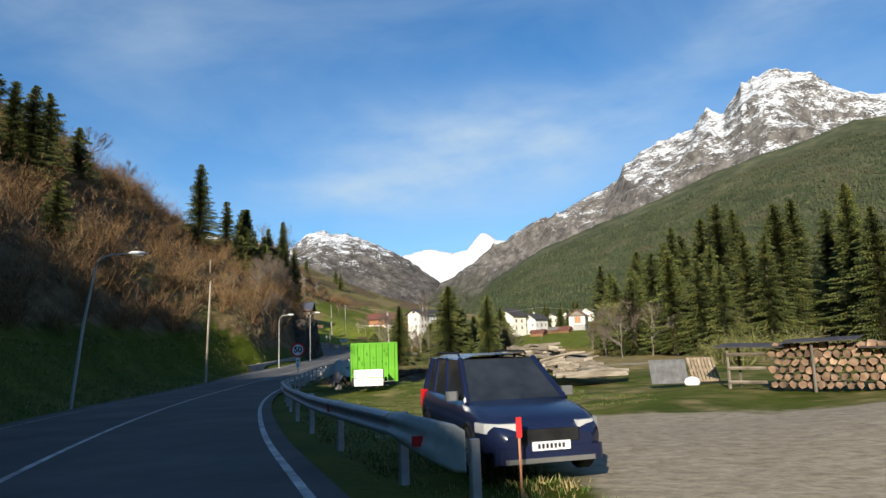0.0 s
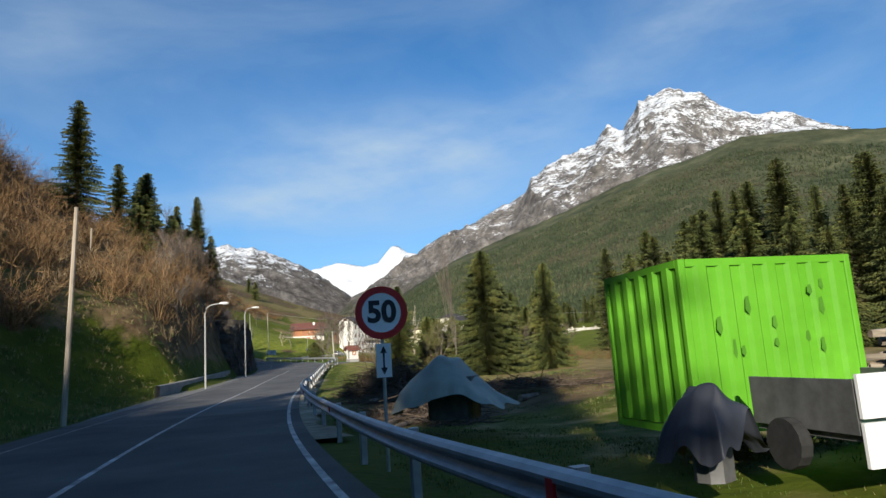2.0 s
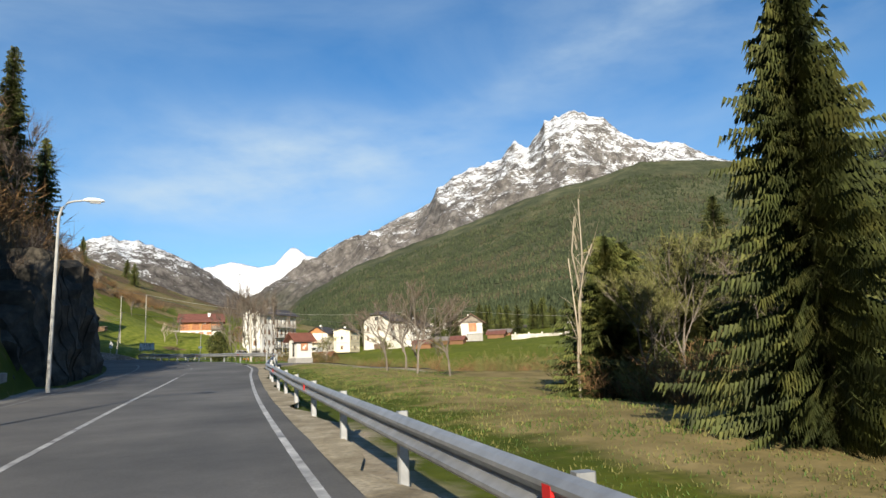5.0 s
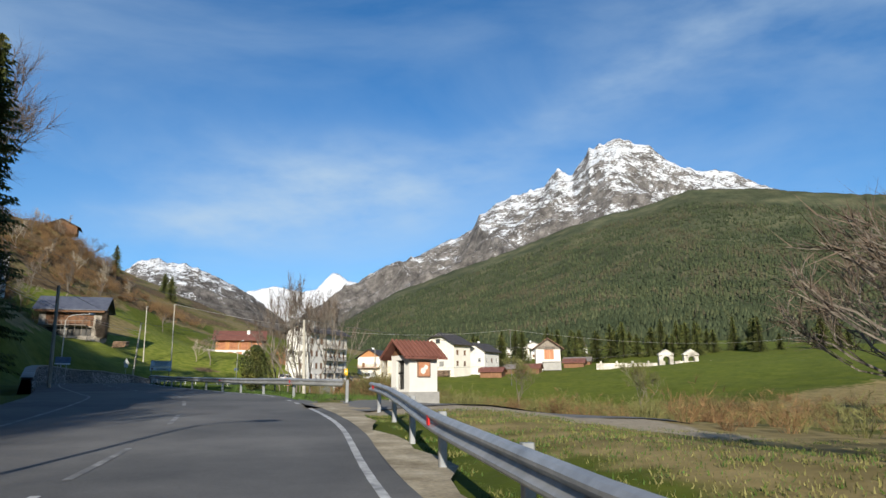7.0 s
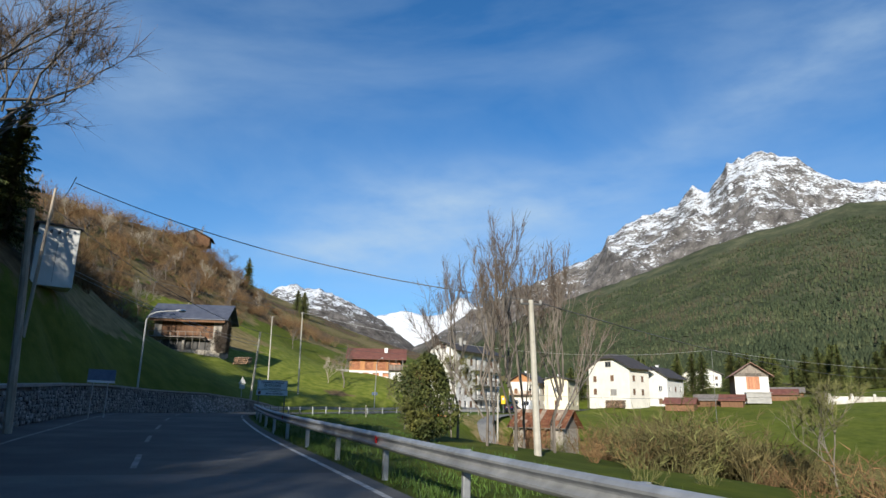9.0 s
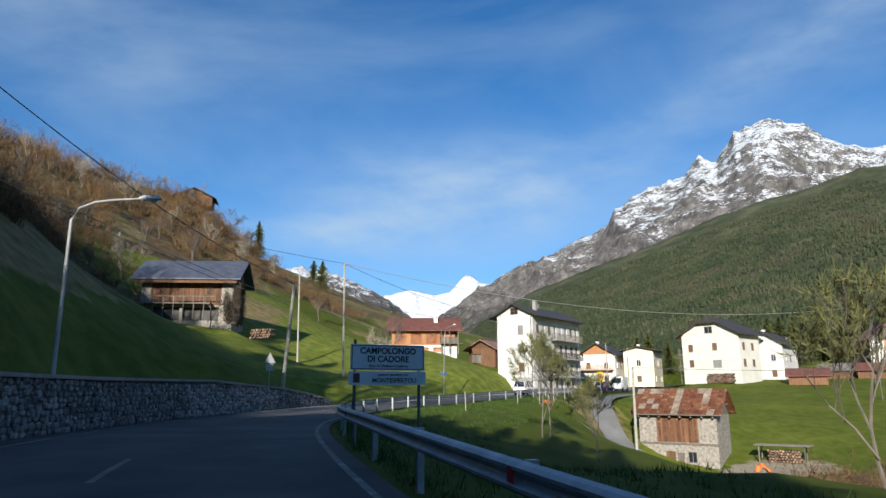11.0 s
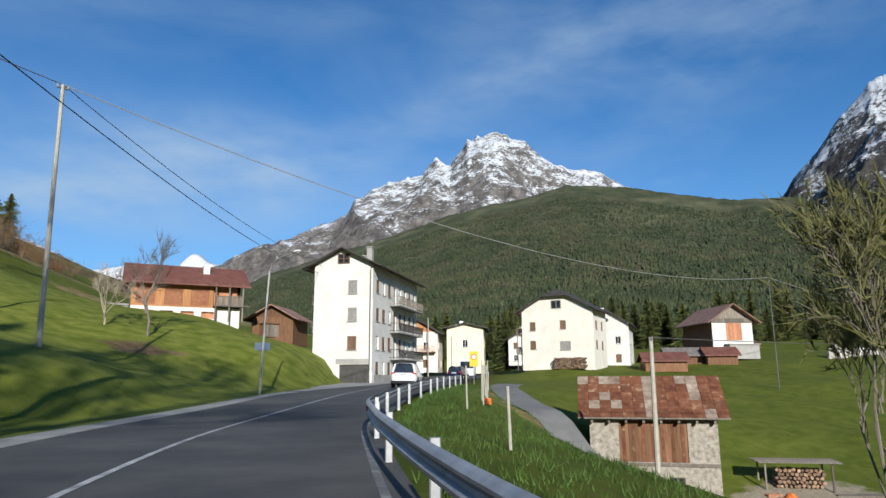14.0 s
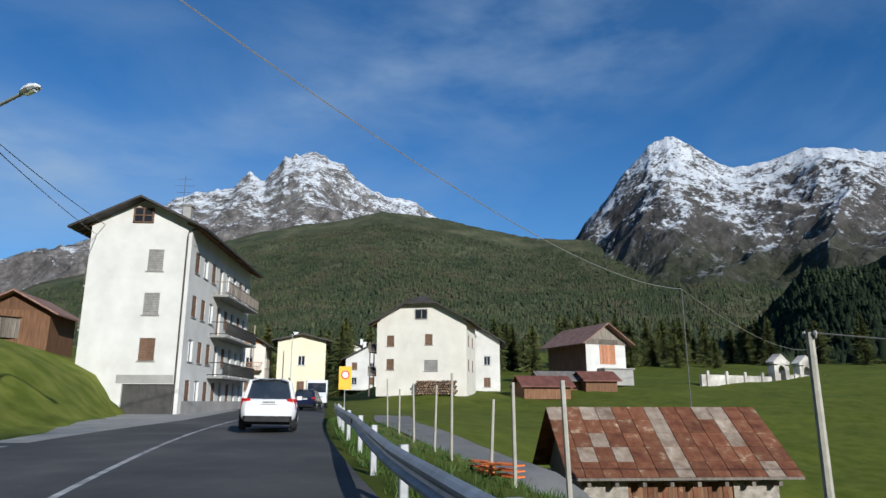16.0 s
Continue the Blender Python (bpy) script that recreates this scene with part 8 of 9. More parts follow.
wn_ = thing("warning_sign", pose(-41.3, 222.6, 3.4, 0, 0, 8), "triangular warning sign seen beside the leaning pole", "road sign")
s = Mesh()
s.tube([(0, 0.05, -0.6), (0, 0.05, 2.9)], [0.03, 0.03], 6)
part("pole", s, POLE_GREY, wn_)
s = Mesh()
s.prism([(-0.45, 0), (0.45, 0), (0, 0.8)], -0.02, 0.0, Matrix(((1, 0, 0, 0), (0, 0, -1, 0), (0, 1, 0, 2.0), (0, 0, 0, 1))))
part("triangle", s, POLE_GREY, wn_)
s = Mesh()
s.box((-0.3, 0.0, 1.35), (0.3, 0.02, 1.95))
part("plate", s, POLE_GREY, wn_)

ys = thing("yellow_sign", pose(-3.0, 266.0, 2.3, 0, 0, -28), "yellow works sign with a red and white disc", "road sign")
s = Mesh()
s.box((-0.42, 0, 2.0), (0.42, 0.03, 3.5), bevel=0.01)
part("board", s, YELLOW_PAINT, ys)
part("ring", disc(0.2, 0.28, -0.008, 0.0), RED_PAINT, ys, m=pose(0, 0, 2.95))
part("disc", disc(0, 0.2, -0.006, 0.0), WHITE_PAINT, ys, m=pose(0, 0, 2.95))
s = Mesh()
s.tube([(0, 0.05, -0.5), (0, 0.05, 3.4)], [0.035, 0.035], 6)
part("pole", s, POLE_GREY, ys)
ws = thing("white_board", pose(-31.6, 50.2, ground_z(-31.6, 50.2), 0, 0, 25), "blank white board on a post in the shaded grass", "sign")
s = Mesh()
zb = 1.58 - ground_z(-31.6, 50.2)
s.box((-0.58, 0, zb), (0.58, 0.04, zb + 1.5), bevel=0.01)
part("board", s, WHITE_PAINT, ws)
s = Mesh()
s.tube([(0, 0.06, min(-0.4, zb - 0.8)), (0, 0.06, zb + 0.2)], [0.04, 0.04], 6)
part("pole", s, POLE_GREY, ws)
rs = thing("route_sign", on_ground(-35.5, 172.8, 40), "dark blue route sign with white lower plate on the slope", "road sign")
up_ = max(0.5, 3.4 - ground_z(-35.5, 172.8))
for x in (-0.35, 0.35):
    s = Mesh()
    s.tube([(x, 0.05, -0.3), (x, 0.05, up_ + 0.6)], [0.03, 0.03], 8)
    part("post", s, POLE_GREY, rs)
s = Mesh()
s.box((-0.65, -0.02, up_ + 0.12), (0.65, 0.02, up_ + 0.66), bevel=0.01)
part("panel", s, BLUE_GREY, rs)
s = Mesh()
s.box((-0.65, -0.02, up_), (0.65, 0.02, up_ + 0.115), bevel=0.01)
part("lower_plate", s, WHITE_PAINT, rs, "white lower plate")

bl = thing("blue_sign", pose(-26.45, 249.9, 2.7, 0, 0, -20), "small blue-grey panel sign on the lamp post", "road sign")
s = Mesh()
s.box((-0.48, -0.13, 2.3), (0.48, -0.10, 2.78), bevel=0.01)
part("panel", s, BLUE_GREY, bl)
for z in (2.4, 2.62):
    s = Mesh()
    s.box((-0.06, -0.10, z), (0.06, 0.0, z + 0.05))
    part("bracket", s, POLE_GREY, bl)

# ---- yard: container, trailer, tarpaulin, timber ----
CN = facing(-5.8, 38.8, -0.62, 2.7, 0.3)
con = thing("container", CN, "bright green corrugated steel container with dark green dents", "container")
CL, CDp, CH = 2.75, 2.1, 2.28


def corrugated(L, H, out, pitch=0.36, depth=0.05):
    s = Mesh()
    cols = []
    x = 0.0
    while x < L - 1e-6:
        for f, d in ((0.0, 0.0), (0.36, 0.0), (0.5, depth), (0.86, depth)):
            if x + f * pitch < L:
                cols.append((x + f * pitch, d))
        x += pitch
    cols.append((L, 0.0))
    s.sweep([[Vector((a, -b, 0)), Vector((a, -b, H))] for a, b in cols])
    return s


for m_, L_ in ((pose(0.08, 0.03, 0.12), CL - 0.16), (pose(CL - 0.03, 0.08, 0.12, 0, 0, 90), CDp - 0.16), (pose(CL - 0.08, CDp - 0.03, 0.12, 0, 0, 180), CL - 0.16), (pose(0.03, CDp - 0.08, 0.12, 0, 0, 270), CDp - 0.16)):
    part("side_panel", corrugated(L_, CH - 0.2, 1), GREEN_STEEL, con, m=m_)
for x in (0, CL - 0.1):
    for y in (0, CDp - 0.1):
        s = Mesh()
        s.box((x, y, 0), (x + 0.1, y + 0.1, CH), bevel=0.015)
        part("corner_post", s, GREEN_STEEL, con)
for z in (0.0, CH - 0.1):
    for lo, hi in (((0.1, 0, z), (CL - 0.1, 0.08, z + 0.1)), ((0.1, CDp - 0.08, z), (CL - 0.1, CDp, z + 0.1)), ((0, 0.1, z), (0.08, CDp - 0.1, z + 0.1)), ((CL - 0.08, 0.1, z), (CL, CDp - 0.1, z + 0.1))):
        s = Mesh()
        s.box(lo, hi)
        part("rail", s, GREEN_STEEL, con)
s = Mesh()
s.box((0.05, 0.05, CH - 0.06), (CL - 0.05, CDp - 0.05, CH - 0.02))
part("roof", s, GREEN_STEEL, con)
rr = random.Random(4)
# dents are flat marks, the shade of their hollows put into darker green
for k in range(11):
    s = Mesh()
    x, z = rr.uniform(0.3, CL - 0.5), rr.uniform(0.9, CH - 0.3)
    w_, h_ = rr.uniform(0.05, 0.10), rr.uniform(0.08, 0.2)
    s.face([(x, -0.028, z), (x + w_ * 0.6, -0.028, z - h_ * 0.4), (x + w_, -0.028, z), (x + w_ * 0.8, -0.028, z + h_), (x + w_ * 0.2, -0.028, z + h_ * 0.9)])
    part("dent", s, DENT_GREEN, con)

tr = thing("trailer", facing(-5.3, 36.6, -0.82, 1.5, 0.1), "small white trailer with two drop sides", "trailer")
for z in (0.12, 0.58):
    s = Mesh()
    s.box((0, -0.03, z), (1.6, 0.03, z + 0.42), bevel=0.01)
    part("tailboard", s, WHITE_PAINT, tr)
s = Mesh()
s.box((0.05, 0.05, 0.35), (1.55, 1.6, 0.42)), s.box((0, 0.05, 0.42), (0.04, 1.6, 0.95)), s.box((1.56, 0.05, 0.42), (1.6, 1.6, 0.95))
part("bed", s, DARK_STEEL, tr)
s = Mesh()
s.tube([(1.6, 0.2, 0.3), (2.2, 0.15, 0.35)], [0.03, 0.03], 6), s.tube([(1.6, 0.6, 0.1), (1.85, 0.6, 0.1)], [0.04, 0.04], 6)
part("drawbar", s, DARK_STEEL, tr)
for x in (-0.12, 1.72):
    s = Mesh()
    s.tube([(x - 0.07, 0.9, 0.27), (x + 0.07, 0.9, 0.27)], [0.27, 0.27], 14)
    part("wheel", s, TYRE, tr)


def draped(m, L, W_, H_, material, label, seed, crease=1.0):
    """A tarpaulin thrown over a heap: ridged cloth with folds and a ragged hem."""
    nu, nv = 80, 60
    s = Mesh()
    rows = []
    for a in range(nu):
        u = a / (nu - 1) * 2 - 1
        row = []
        for b in range(nv):
            v = b / (nv - 1) * 2 - 1
            r = max(abs(u) ** 1.3, abs(v) ** 1.4)
            ang = math.atan2(v, u)
            top = H_ * (1.0 - 0.30 * abs(u + 0.25) ** 1.2 - 0.42 * max(0, u - 0.05) ** 1.1) * (1 - 0.10 * abs(v)) + 0.05 * math.sin(5 * u + 2 * v) * math.sin(3 * v)
            side = max(0.0, (r - 0.45) / 0.55)
            hem = (0.10 + 0.45 * math.exp(-((u - 0.15) / 0.38) ** 2) * (v < 0)) + 0.09 * math.sin(6 * ang + seed)
            z = top + (max(0.03, hem) - top) * side ** 1.5 + 0.025 * math.sin(11 * u + 3 * v)
            fold = 1 + 0.055 * crease * side * math.sin(7 * ang + 3 * math.sin(2 * ang) + seed) + 0.035 * crease * side * math.sin(13 * ang + 2 * math.sin(5 * ang))
            shrink = 0.62 + 0.38 * min(1, 0.35 + side)
            row.append(Vector((u * L / 2 * fold * shrink, v * W_ / 2 * fold * shrink, z)))
        rows.append(row)
    s.sweep(rows)
    t = thing("tarpaulin_heap", m, label, "tarpaulin")
    part("cloth", s, material, t, smooth=True)
    c = Mesh()
    c.box((-L * 0.24, -W_ * 0.22, -0.2), (L * 0.2, W_ * 0.22, H_ * 0.6), bevel=0.1)
    part("load", c, DARK_STEEL, t)
    return t


draped(pose(-7.6, 47.7, -0.78, 0, 0, -27.5), 2.7, 2.0, 1.4, TARP, "grey tarpaulin thrown over a heap", 1)
DARK_TARP = mat("dark_tarpaulin", [(0.02, 0.024, 0.035), (0.05, 0.055, 0.07)], 1.0, 0.5, bump=0.2, bump_scale=3)
draped(pose(-6.3, 37.6, -0.68, 0, 0, 30), 0.95, 0.8, 0.8, DARK_TARP, "dark sheet over a small heap by the container", 2, 0.3)

lp = thing("log_pile", pose(7.8, 36.8, -0.62, 0, 0, 20.9), "heap of felled tree trunks with sawn ends", "logs")
rr = random.Random(17)


def rough_log(L_, r):
    """A weathered log: uneven section, slight bend, sawn or split ends."""
    s = Mesh()
    n = 8
    lump = [rr.uniform(0.74, 1.16) for _ in range(n)]
    bend = rr.uniform(-0.10, 0.10) * L_
    rings = []
    for u, k, o in ((-0.5, 0.92, 0), (-0.2, 1.0, bend * 0.7), (0.15, 0.98, bend), (0.5, 0.86, 0.2 * bend)):
        rings.append([Vector((L_ * u, o + r * k * lump[j] * math.cos(6.283 * j / n), r * k * lump[j] * math.sin(6.283 * j / n))) for j in range(n)])
    s.sweep(rings, closed=True)
    s.face(rings[0][::-1], 1), s.face(rings[-1], 1)
    return s


SLAB = mat("weathered_slab", [(0.10, 0.082, 0.062), (0.22, 0.185, 0.140), (0.40, 0.345, 0.275)], 1.6, 0.92, stretch=(0.5, 3, 3), bump=0.6, bump_scale=7, per_object=0.35)
for k in range(230):
    v = rr.random() * 10.6
    high = 1.75 * min(1.0, v / 3.2) ** 0.8 * min(1.0, (10.8 - v) / 2.2) ** 0.7
    wide_ = 1.7 * (0.55 + 0.45 * high / 1.75)
    across = rr.uniform(-1, 1)
    top_ = max(0.14, high * (1 - 0.75 * across * across))
    z = 0.12 + (top_ - 0.12) * rr.random() ** 0.55
    long_one = z > 0.7 * top_ and rr.random() < 0.45
    L_, r = (rr.uniform(1.6, 3.0), rr.uniform(0.07, 0.13)) if long_one else (rr.uniform(0.55, 1.35), rr.uniform(0.12, 0.23))
    part("log", rough_log(L_, r), (SLAB, LOG_END), lp, m=pose(across * wide_, v, z, rr.uniform(0, 360), rr.uniform(-9, 9), rr.uniform(-28, 48) - 20))
for k in range(6):
    part("log", rough_log(rr.uniform(2.4, 4.4), 0.16), (SLAB, LOG_END), lp, m=pose(-0.6 + 0.35 * k, -0.9 + 0.25 * k, 0.16, 40 * k, 0, -18 + 9 * k))
woodpile(facing(11.5, 24.1, -0.6, 6.5, -5.0), 7.2, 1.5, 0.9, 0.15, "long stack of split firewood under a sheet roof", 12, 290)
sh = thing("wood_shelter", facing(10.5, 25.0, -0.6, 6.5, -5.0), "low shelter of poles and dark sheets over firewood", "shelter")
for x in (0.0, 2.8, 5.6, 8.4):
    for y in (-0.25, 1.3):
        s = Mesh()
        s.tube([(x, y, -0.2), (x, y, 1.5 + 0.05 * math.sin(3 * x))], [0.06, 0.05], 6)
        part("post", s, OLD_WOOD, sh)
for k in range(4):
    s = Mesh()
    s.box((-0.5 + 2.35 * k, -0.45, 1.53 + 0.05 * (k % 2)), (1.9 + 2.35 * k, 1.6, 1.56 + 0.05 * (k % 2)))
    part("sheet", s, DARK_ROOF, sh, m=pose(0, 0, 0, 3.0, 1.4 * (-1) ** k, 0))
for z in (0.25, 0.75, 1.25):
    s = Mesh()
    s.tube([(0, -0.3, z), (1.3, -0.3, z)], [0.07, 0.06], 6)
    part("rail", s, LOG, sh)
pt = thing("pallet", facing(10.0, 27.7, -0.55, 1.3, 0.1) @ pose(0, 0, 0, 62, 0, 0), "pale wooden pallet leaning in the yard", "pallet")
for k in range(8):
    s = Mesh()
    s.box((0.15 * k, 0, 0.1), (0.15 * k + 0.11, 1.1, 0.13))
    part("slat", s, LOG_END, pt)
for y in (0.0, 0.5, 1.0):
    s = Mesh()
    s.box((0, y, 0), (1.16, y + 0.1, 0.1))
    part("bearer", s, LOG_END, pt)
cs = thing("corrugated_sheet", facing(8.4, 27.9, -0.55, 1.5, -0.2) @ pose(0, 0, 0, -28, 0, 0), "blue-grey corrugated sheet leaning on timber", "metal sheet")
part("sheet", corrugated(1.5, 1.1, 1, 0.09, 0.02), DARK_STEEL, cs)
sk = thing("sack", pose(9.9, 27.4, -0.6), "small white sack on the grass", "sack")
s = Mesh()
s.sweep([[Vector((r * math.cos(6.283 * k / 9) * (1 + 0.1 * math.sin(3 * k)), r * 0.7 * math.sin(6.283 * k / 9), z)) for k in range(9)] for r, z in ((0.3, 0), (0.36, 0.12), (0.3, 0.25), (0.12, 0.33), (0.02, 0.34))], closed=True)
part("bag", s, WHITE_PAINT, sk, smooth=True)
wh = thing("work_post", pose(0.78, 7.9, -0.3), "thin red and white marker post", "post")
s = Mesh()
s.tube([(0, 0, -0.4), (0, 0, 0.78)], [0.016, 0.016], 6)
part("shaft", s, BRICK, wh)
s = Mesh()
s.box((-0.032, -0.03, 0.55), (0.032, 0.03, 0.78))
part("cap", s, RED_PAINT, wh)


draped(on_ground(6.2, 238.6, -30, -0.05), 1.5, 1.1, 0.9, ORANGE_MESH, "crumpled orange plastic sheet by the stone hut", 12)
# brush heaps after felling
def brush(name, cx, cy, rx, ry, hh, count, label, seed):
    r = np.random.default_rng(seed)
    s = Mesh()
    for _ in range(count):
        a, q = r.random() * 6.283, math.sqrt(r.random())
        x, y = math.cos(a) * q * rx, math.sin(a) * q * ry
        z = hh * (1 - q * q) * r.random() ** 0.6
        d = np.array([r.normal(), r.normal(), (0.07 + 0.07 * hh) * r.normal()])
        d /= np.linalg.norm(d)
        L_ = 0.4 + 1.2 * r.random() ** 1.5
        p0 = np.array([x, y, max(0.05, z)])
        p1 = p0 + d * L_ * 0.5 + np.array([0, 0, 0.10 * r.normal()])
        p2 = p0 + d * L_ + np.array([0, 0, 0.10 - 0.2 * r.random()])
        p1[2], p2[2] = max(0.03, p1[2]), max(0.03, p2[2])
        w_ = 0.012 + 0.03 * r.random() ** 3
        s.tube([p0, p1, p2], [w_, w_ * 0.8, w_ * 0.4], 3, caps=False)
    ob = part(name, s, BRUSH, m=pose(cx, cy, ground_z(cx, cy) - 0.05))
    return tagged(ob, label, "brushwood", kind="stuff")


BRUSH = mat("dead_branches", [(0.040, 0.030, 0.022), (0.125, 0.092, 0.066)], 0.6, 0.9, island=0.5)
brush("brush_heap", -8.1, 69.4, 3.1, 2.8, 2.15, 3000, "large heap of dark cut branches behind the rail", 1)
brush("brush_heap", -5.0, 64.0, 5.5, 3.2, 0.5, 1900, "low spread of cut branches behind the rail", 2)
brush("brush_heap", -2.0, 60.5, 5.0, 3.0, 0.32, 900, "low spread of cut branches on dark soil", 3)
brush("brush_heap", -8.2, 54.0, 2.4, 3.0, 0.7, 900, "scattered cut branches beside the tarpaulin", 4)
for k, (x, y, a, L_, r) in enumerate([(-9.4, 63, 60, 0.5, 0.16), (-7.2, 60.2, 20, 0.6, 0.15), (-5.4, 58.5, 100, 1.4, 0.12), (-3.2, 57.5, 40, 1.2, 0.13), (-8.9, 73, 10, 1.6, 0.08), (-9.0, 52.5, 75, 2.6, 0.10), (-8.6, 51.8, 68, 2.4, 0.09)]):
    s = Mesh()
    s.tube([(-L_ / 2, 0, r), (L_ / 2, 0, r)], [r, r * 0.95], 9)
    s.mi = [1 if len(f) == 9 else 0 for f in s.f]
    tagged(part("felled_log", s, (LOG, LOG_END), m=on_ground(x, y, a)), "short sawn log lying on the felled ground", "log")


# ---- cars ----
def car(name, m, paint, label, suv=True):
    c = thing(name, m, label, "car")
    st = [(-2.14, 0.70, 0.42, 0.90), (-2.06, 0.82, 0.33, 0.98), (-1.7, 0.87, 0.29, 1.01), (-1.0, 0.885, 0.27, 1.01), (0.0, 0.885, 0.26, 0.99), (0.9, 0.88, 0.27, 0.98), (1.35, 0.87, 0.28, 0.93), (1.8, 0.83, 0.30, 0.84), (2.06, 0.74, 0.34, 0.74), (2.15, 0.60, 0.42, 0.62)]
    rings = []
    for x, w, z0, z1 in st:
        h = z1 - z0
        half = [(w * 0.86, z0), (w * 0.97, z0 + h * 0.15), (w, z0 + h * 0.45), (w * 0.99, z0 + h * 0.72), (w * 0.93, z0 + h * 0.93), (w * 0.80, z1)]
        rings.append([Vector((x, a, b)) for a, b in half] + [Vector((x, -a, b)) for a, b in reversed(half)])
    s = Mesh()
    s.sweep(rings, closed=True)
    s.face(rings[0]), s.face(rings[-1][::-1])
    part("body", s, paint, c, smooth=True)
    lo = [(-2.02, 0.74, 0.98), (0.98, 0.76, 0.95)]
    hi = [(-1.86, 0.60, 1.56), (0.10, 0.61, 1.56)]
    P = lambda t, sgn: Vector((t[0], t[1] * sgn, t[2]))
    for nm, q in (("rear_window", [P(lo[0], 1), P(lo[0], -1), P(hi[0], -1), P(hi[0], 1)]), ("windscreen", [P(lo[1], -1), P(lo[1], 1), P(hi[1], 1), P(hi[1], -1)]),
                  ("side_window", [P(lo[1], 1), P(lo[0], 1), P(hi[0], 1), P(hi[1], 1)]), ("side_window", [P(lo[0], -1), P(lo[1], -1), P(hi[1], -1), P(hi[0], -1)])):
        g_ = Mesh()
        g_.face(q)
        part(nm, g_, CAR_GLASS, c)
    for sgn in (-1, 1):
        for a, b, r in ((P(lo[0], sgn), P(hi[0], sgn), 0.06), (P(lo[1], sgn), P(hi[1], sgn), 0.045), (P(lo[0], sgn).lerp(P(lo[1], sgn), 0.25), P(hi[0], sgn).lerp(P(hi[1], sgn), 0.22), 0.035), (P(lo[0], sgn).lerp(P(lo[1], sgn), 0.58), P(hi[0], sgn).lerp(P(hi[1], sgn), 0.55), 0.035)):
            s = Mesh()
            s.tube([a, b], [r, r], 6)
            part("pillar", s, paint, c)
        s = Mesh()
        s.tube([P((-1.7, 0.56, 1.62), sgn), P((-1.6, 0.56, 1.66), sgn), P((-0.2, 0.57, 1.66), sgn), P((-0.1, 0.57, 1.61), sgn)], [0.02] * 4, 6)
        part("roof_rail", s, BLACK, c)
        s = Mesh()
        s.box((0.64, 0.84 * sgn - 0.09, 0.98), (0.76, 0.84 * sgn + 0.09, 1.11), bevel=0.03)
        part("mirror", s, WHITE_PAINT if paint == CAR_WHITE else CHROME, c, m=pose(0, 0.08 * sgn, 0))
        s = Mesh()
        s.prism([(2.05, 0.40 * sgn), (2.12, 0.42 * sgn), (2.06, 0.66 * sgn), (1.90, 0.81 * sgn), (1.66, 0.865 * sgn), (1.64, 0.82 * sgn)][::sgn], 0.63, 0.76)
        part("headlight", s, LAMP_GLASS, c)
        s = Mesh()
        s.prism([(-2.12, 0.56 * sgn), (-2.10, 0.72 * sgn), (-1.98, 0.845 * sgn), (-1.93, 0.80 * sgn), (-2.02, 0.56 * sgn)][::sgn], 0.68, 1.0)
        part("tail_light", s, TAIL_RED, c)
    s = Mesh()
    s.sweep([[Vector((x, w, z)), Vector((x, w * 0.6, z + 0.07)), Vector((x, -w * 0.6, z + 0.07)), Vector((x, -w, z))] for x, w, z in ((-2.0, 0.55, 1.53), (-1.86, 0.62, 1.555), (-0.9, 0.645, 1.57), (0.10, 0.625, 1.55))])
    part("roof", s, paint, c, smooth=True)
    for x, nm, mat_, z0, z1 in ((2.12, "front_bumper", paint, 0.27, 0.46), (-2.13, "rear_bumper", BLACK, 0.30, 0.47)):
        s = Mesh()
        s.box((x - 0.10, -0.74, z0), (x + 0.07, 0.74, z1), bevel=0.06)
        part(nm, s, mat_, c)
    s = Mesh()
    s.box((2.10, -0.62, 0.27), (2.22, 0.62, 0.33), bevel=0.03)
    part("skid_plate", s, CHROME, c, "silver lower bumper trim")
    s = Mesh()
    s.box((2.06, -0.42, 0.52), (2.17, 0.42, 0.68), bevel=0.02)
    part("grille", s, BLACK, c)
    for x, z in ((2.20, 0.42), (-2.165, 0.83)):
        s = Mesh()
        s.box((x - 0.015, -0.26, z), (x + 0.015, 0.26, z + 0.11))
        pl_ = part("number_plate", s, WHITE_PAINT, c)
        for k in range(7):
            b_ = Mesh()
            b_.box((x - 0.018, -0.19 + 0.056 * k, z + 0.025), (x + 0.018, -0.155 + 0.056 * k, z + 0.085))
            part("bar", b_, BLACK_PAINT, pl_)
    for x in (-1.32, 1.32):
        for sgn in (-1, 1):
            t = Mesh()
            prof = [(0.20, -0.10), (0.30, -0.105), (0.335, -0.07), (0.335, 0.07), (0.30, 0.105), (0.20, 0.10)]
            t.sweep([[Vector((r * math.cos(6.2832 * k / 20), o, r * math.sin(6.2832 * k / 20))) for r, o in prof] for k in range(21)], closed=True)
            wh_ = part("wheel", t, TYRE, c, m=pose(x, 0.80 * sgn, 0.335), smooth=False)
            rim = Mesh()
            rim.tube([(0, 0.03 * sgn, 0), (0, 0.07 * sgn, 0)], [0.205, 0.20], 16)
            for k in range(5):
                a = 6.2832 * k / 5
                rim.tube([(0.05 * math.cos(a), 0.085 * sgn, 0.05 * math.sin(a)), (0.19 * math.cos(a), 0.08 * sgn, 0.19 * math.sin(a))], [0.035, 0.025], 5)
            part("rim", rim, CHROME, wh_)
            arch = Mesh()
            arch.tube([(x + 0.37 * math.cos(a), 0.868 * sgn, 0.335 + 0.37 * math.sin(a)) for a in np.linspace(0.0, math.pi, 9)], [0.035] * 9, 5)
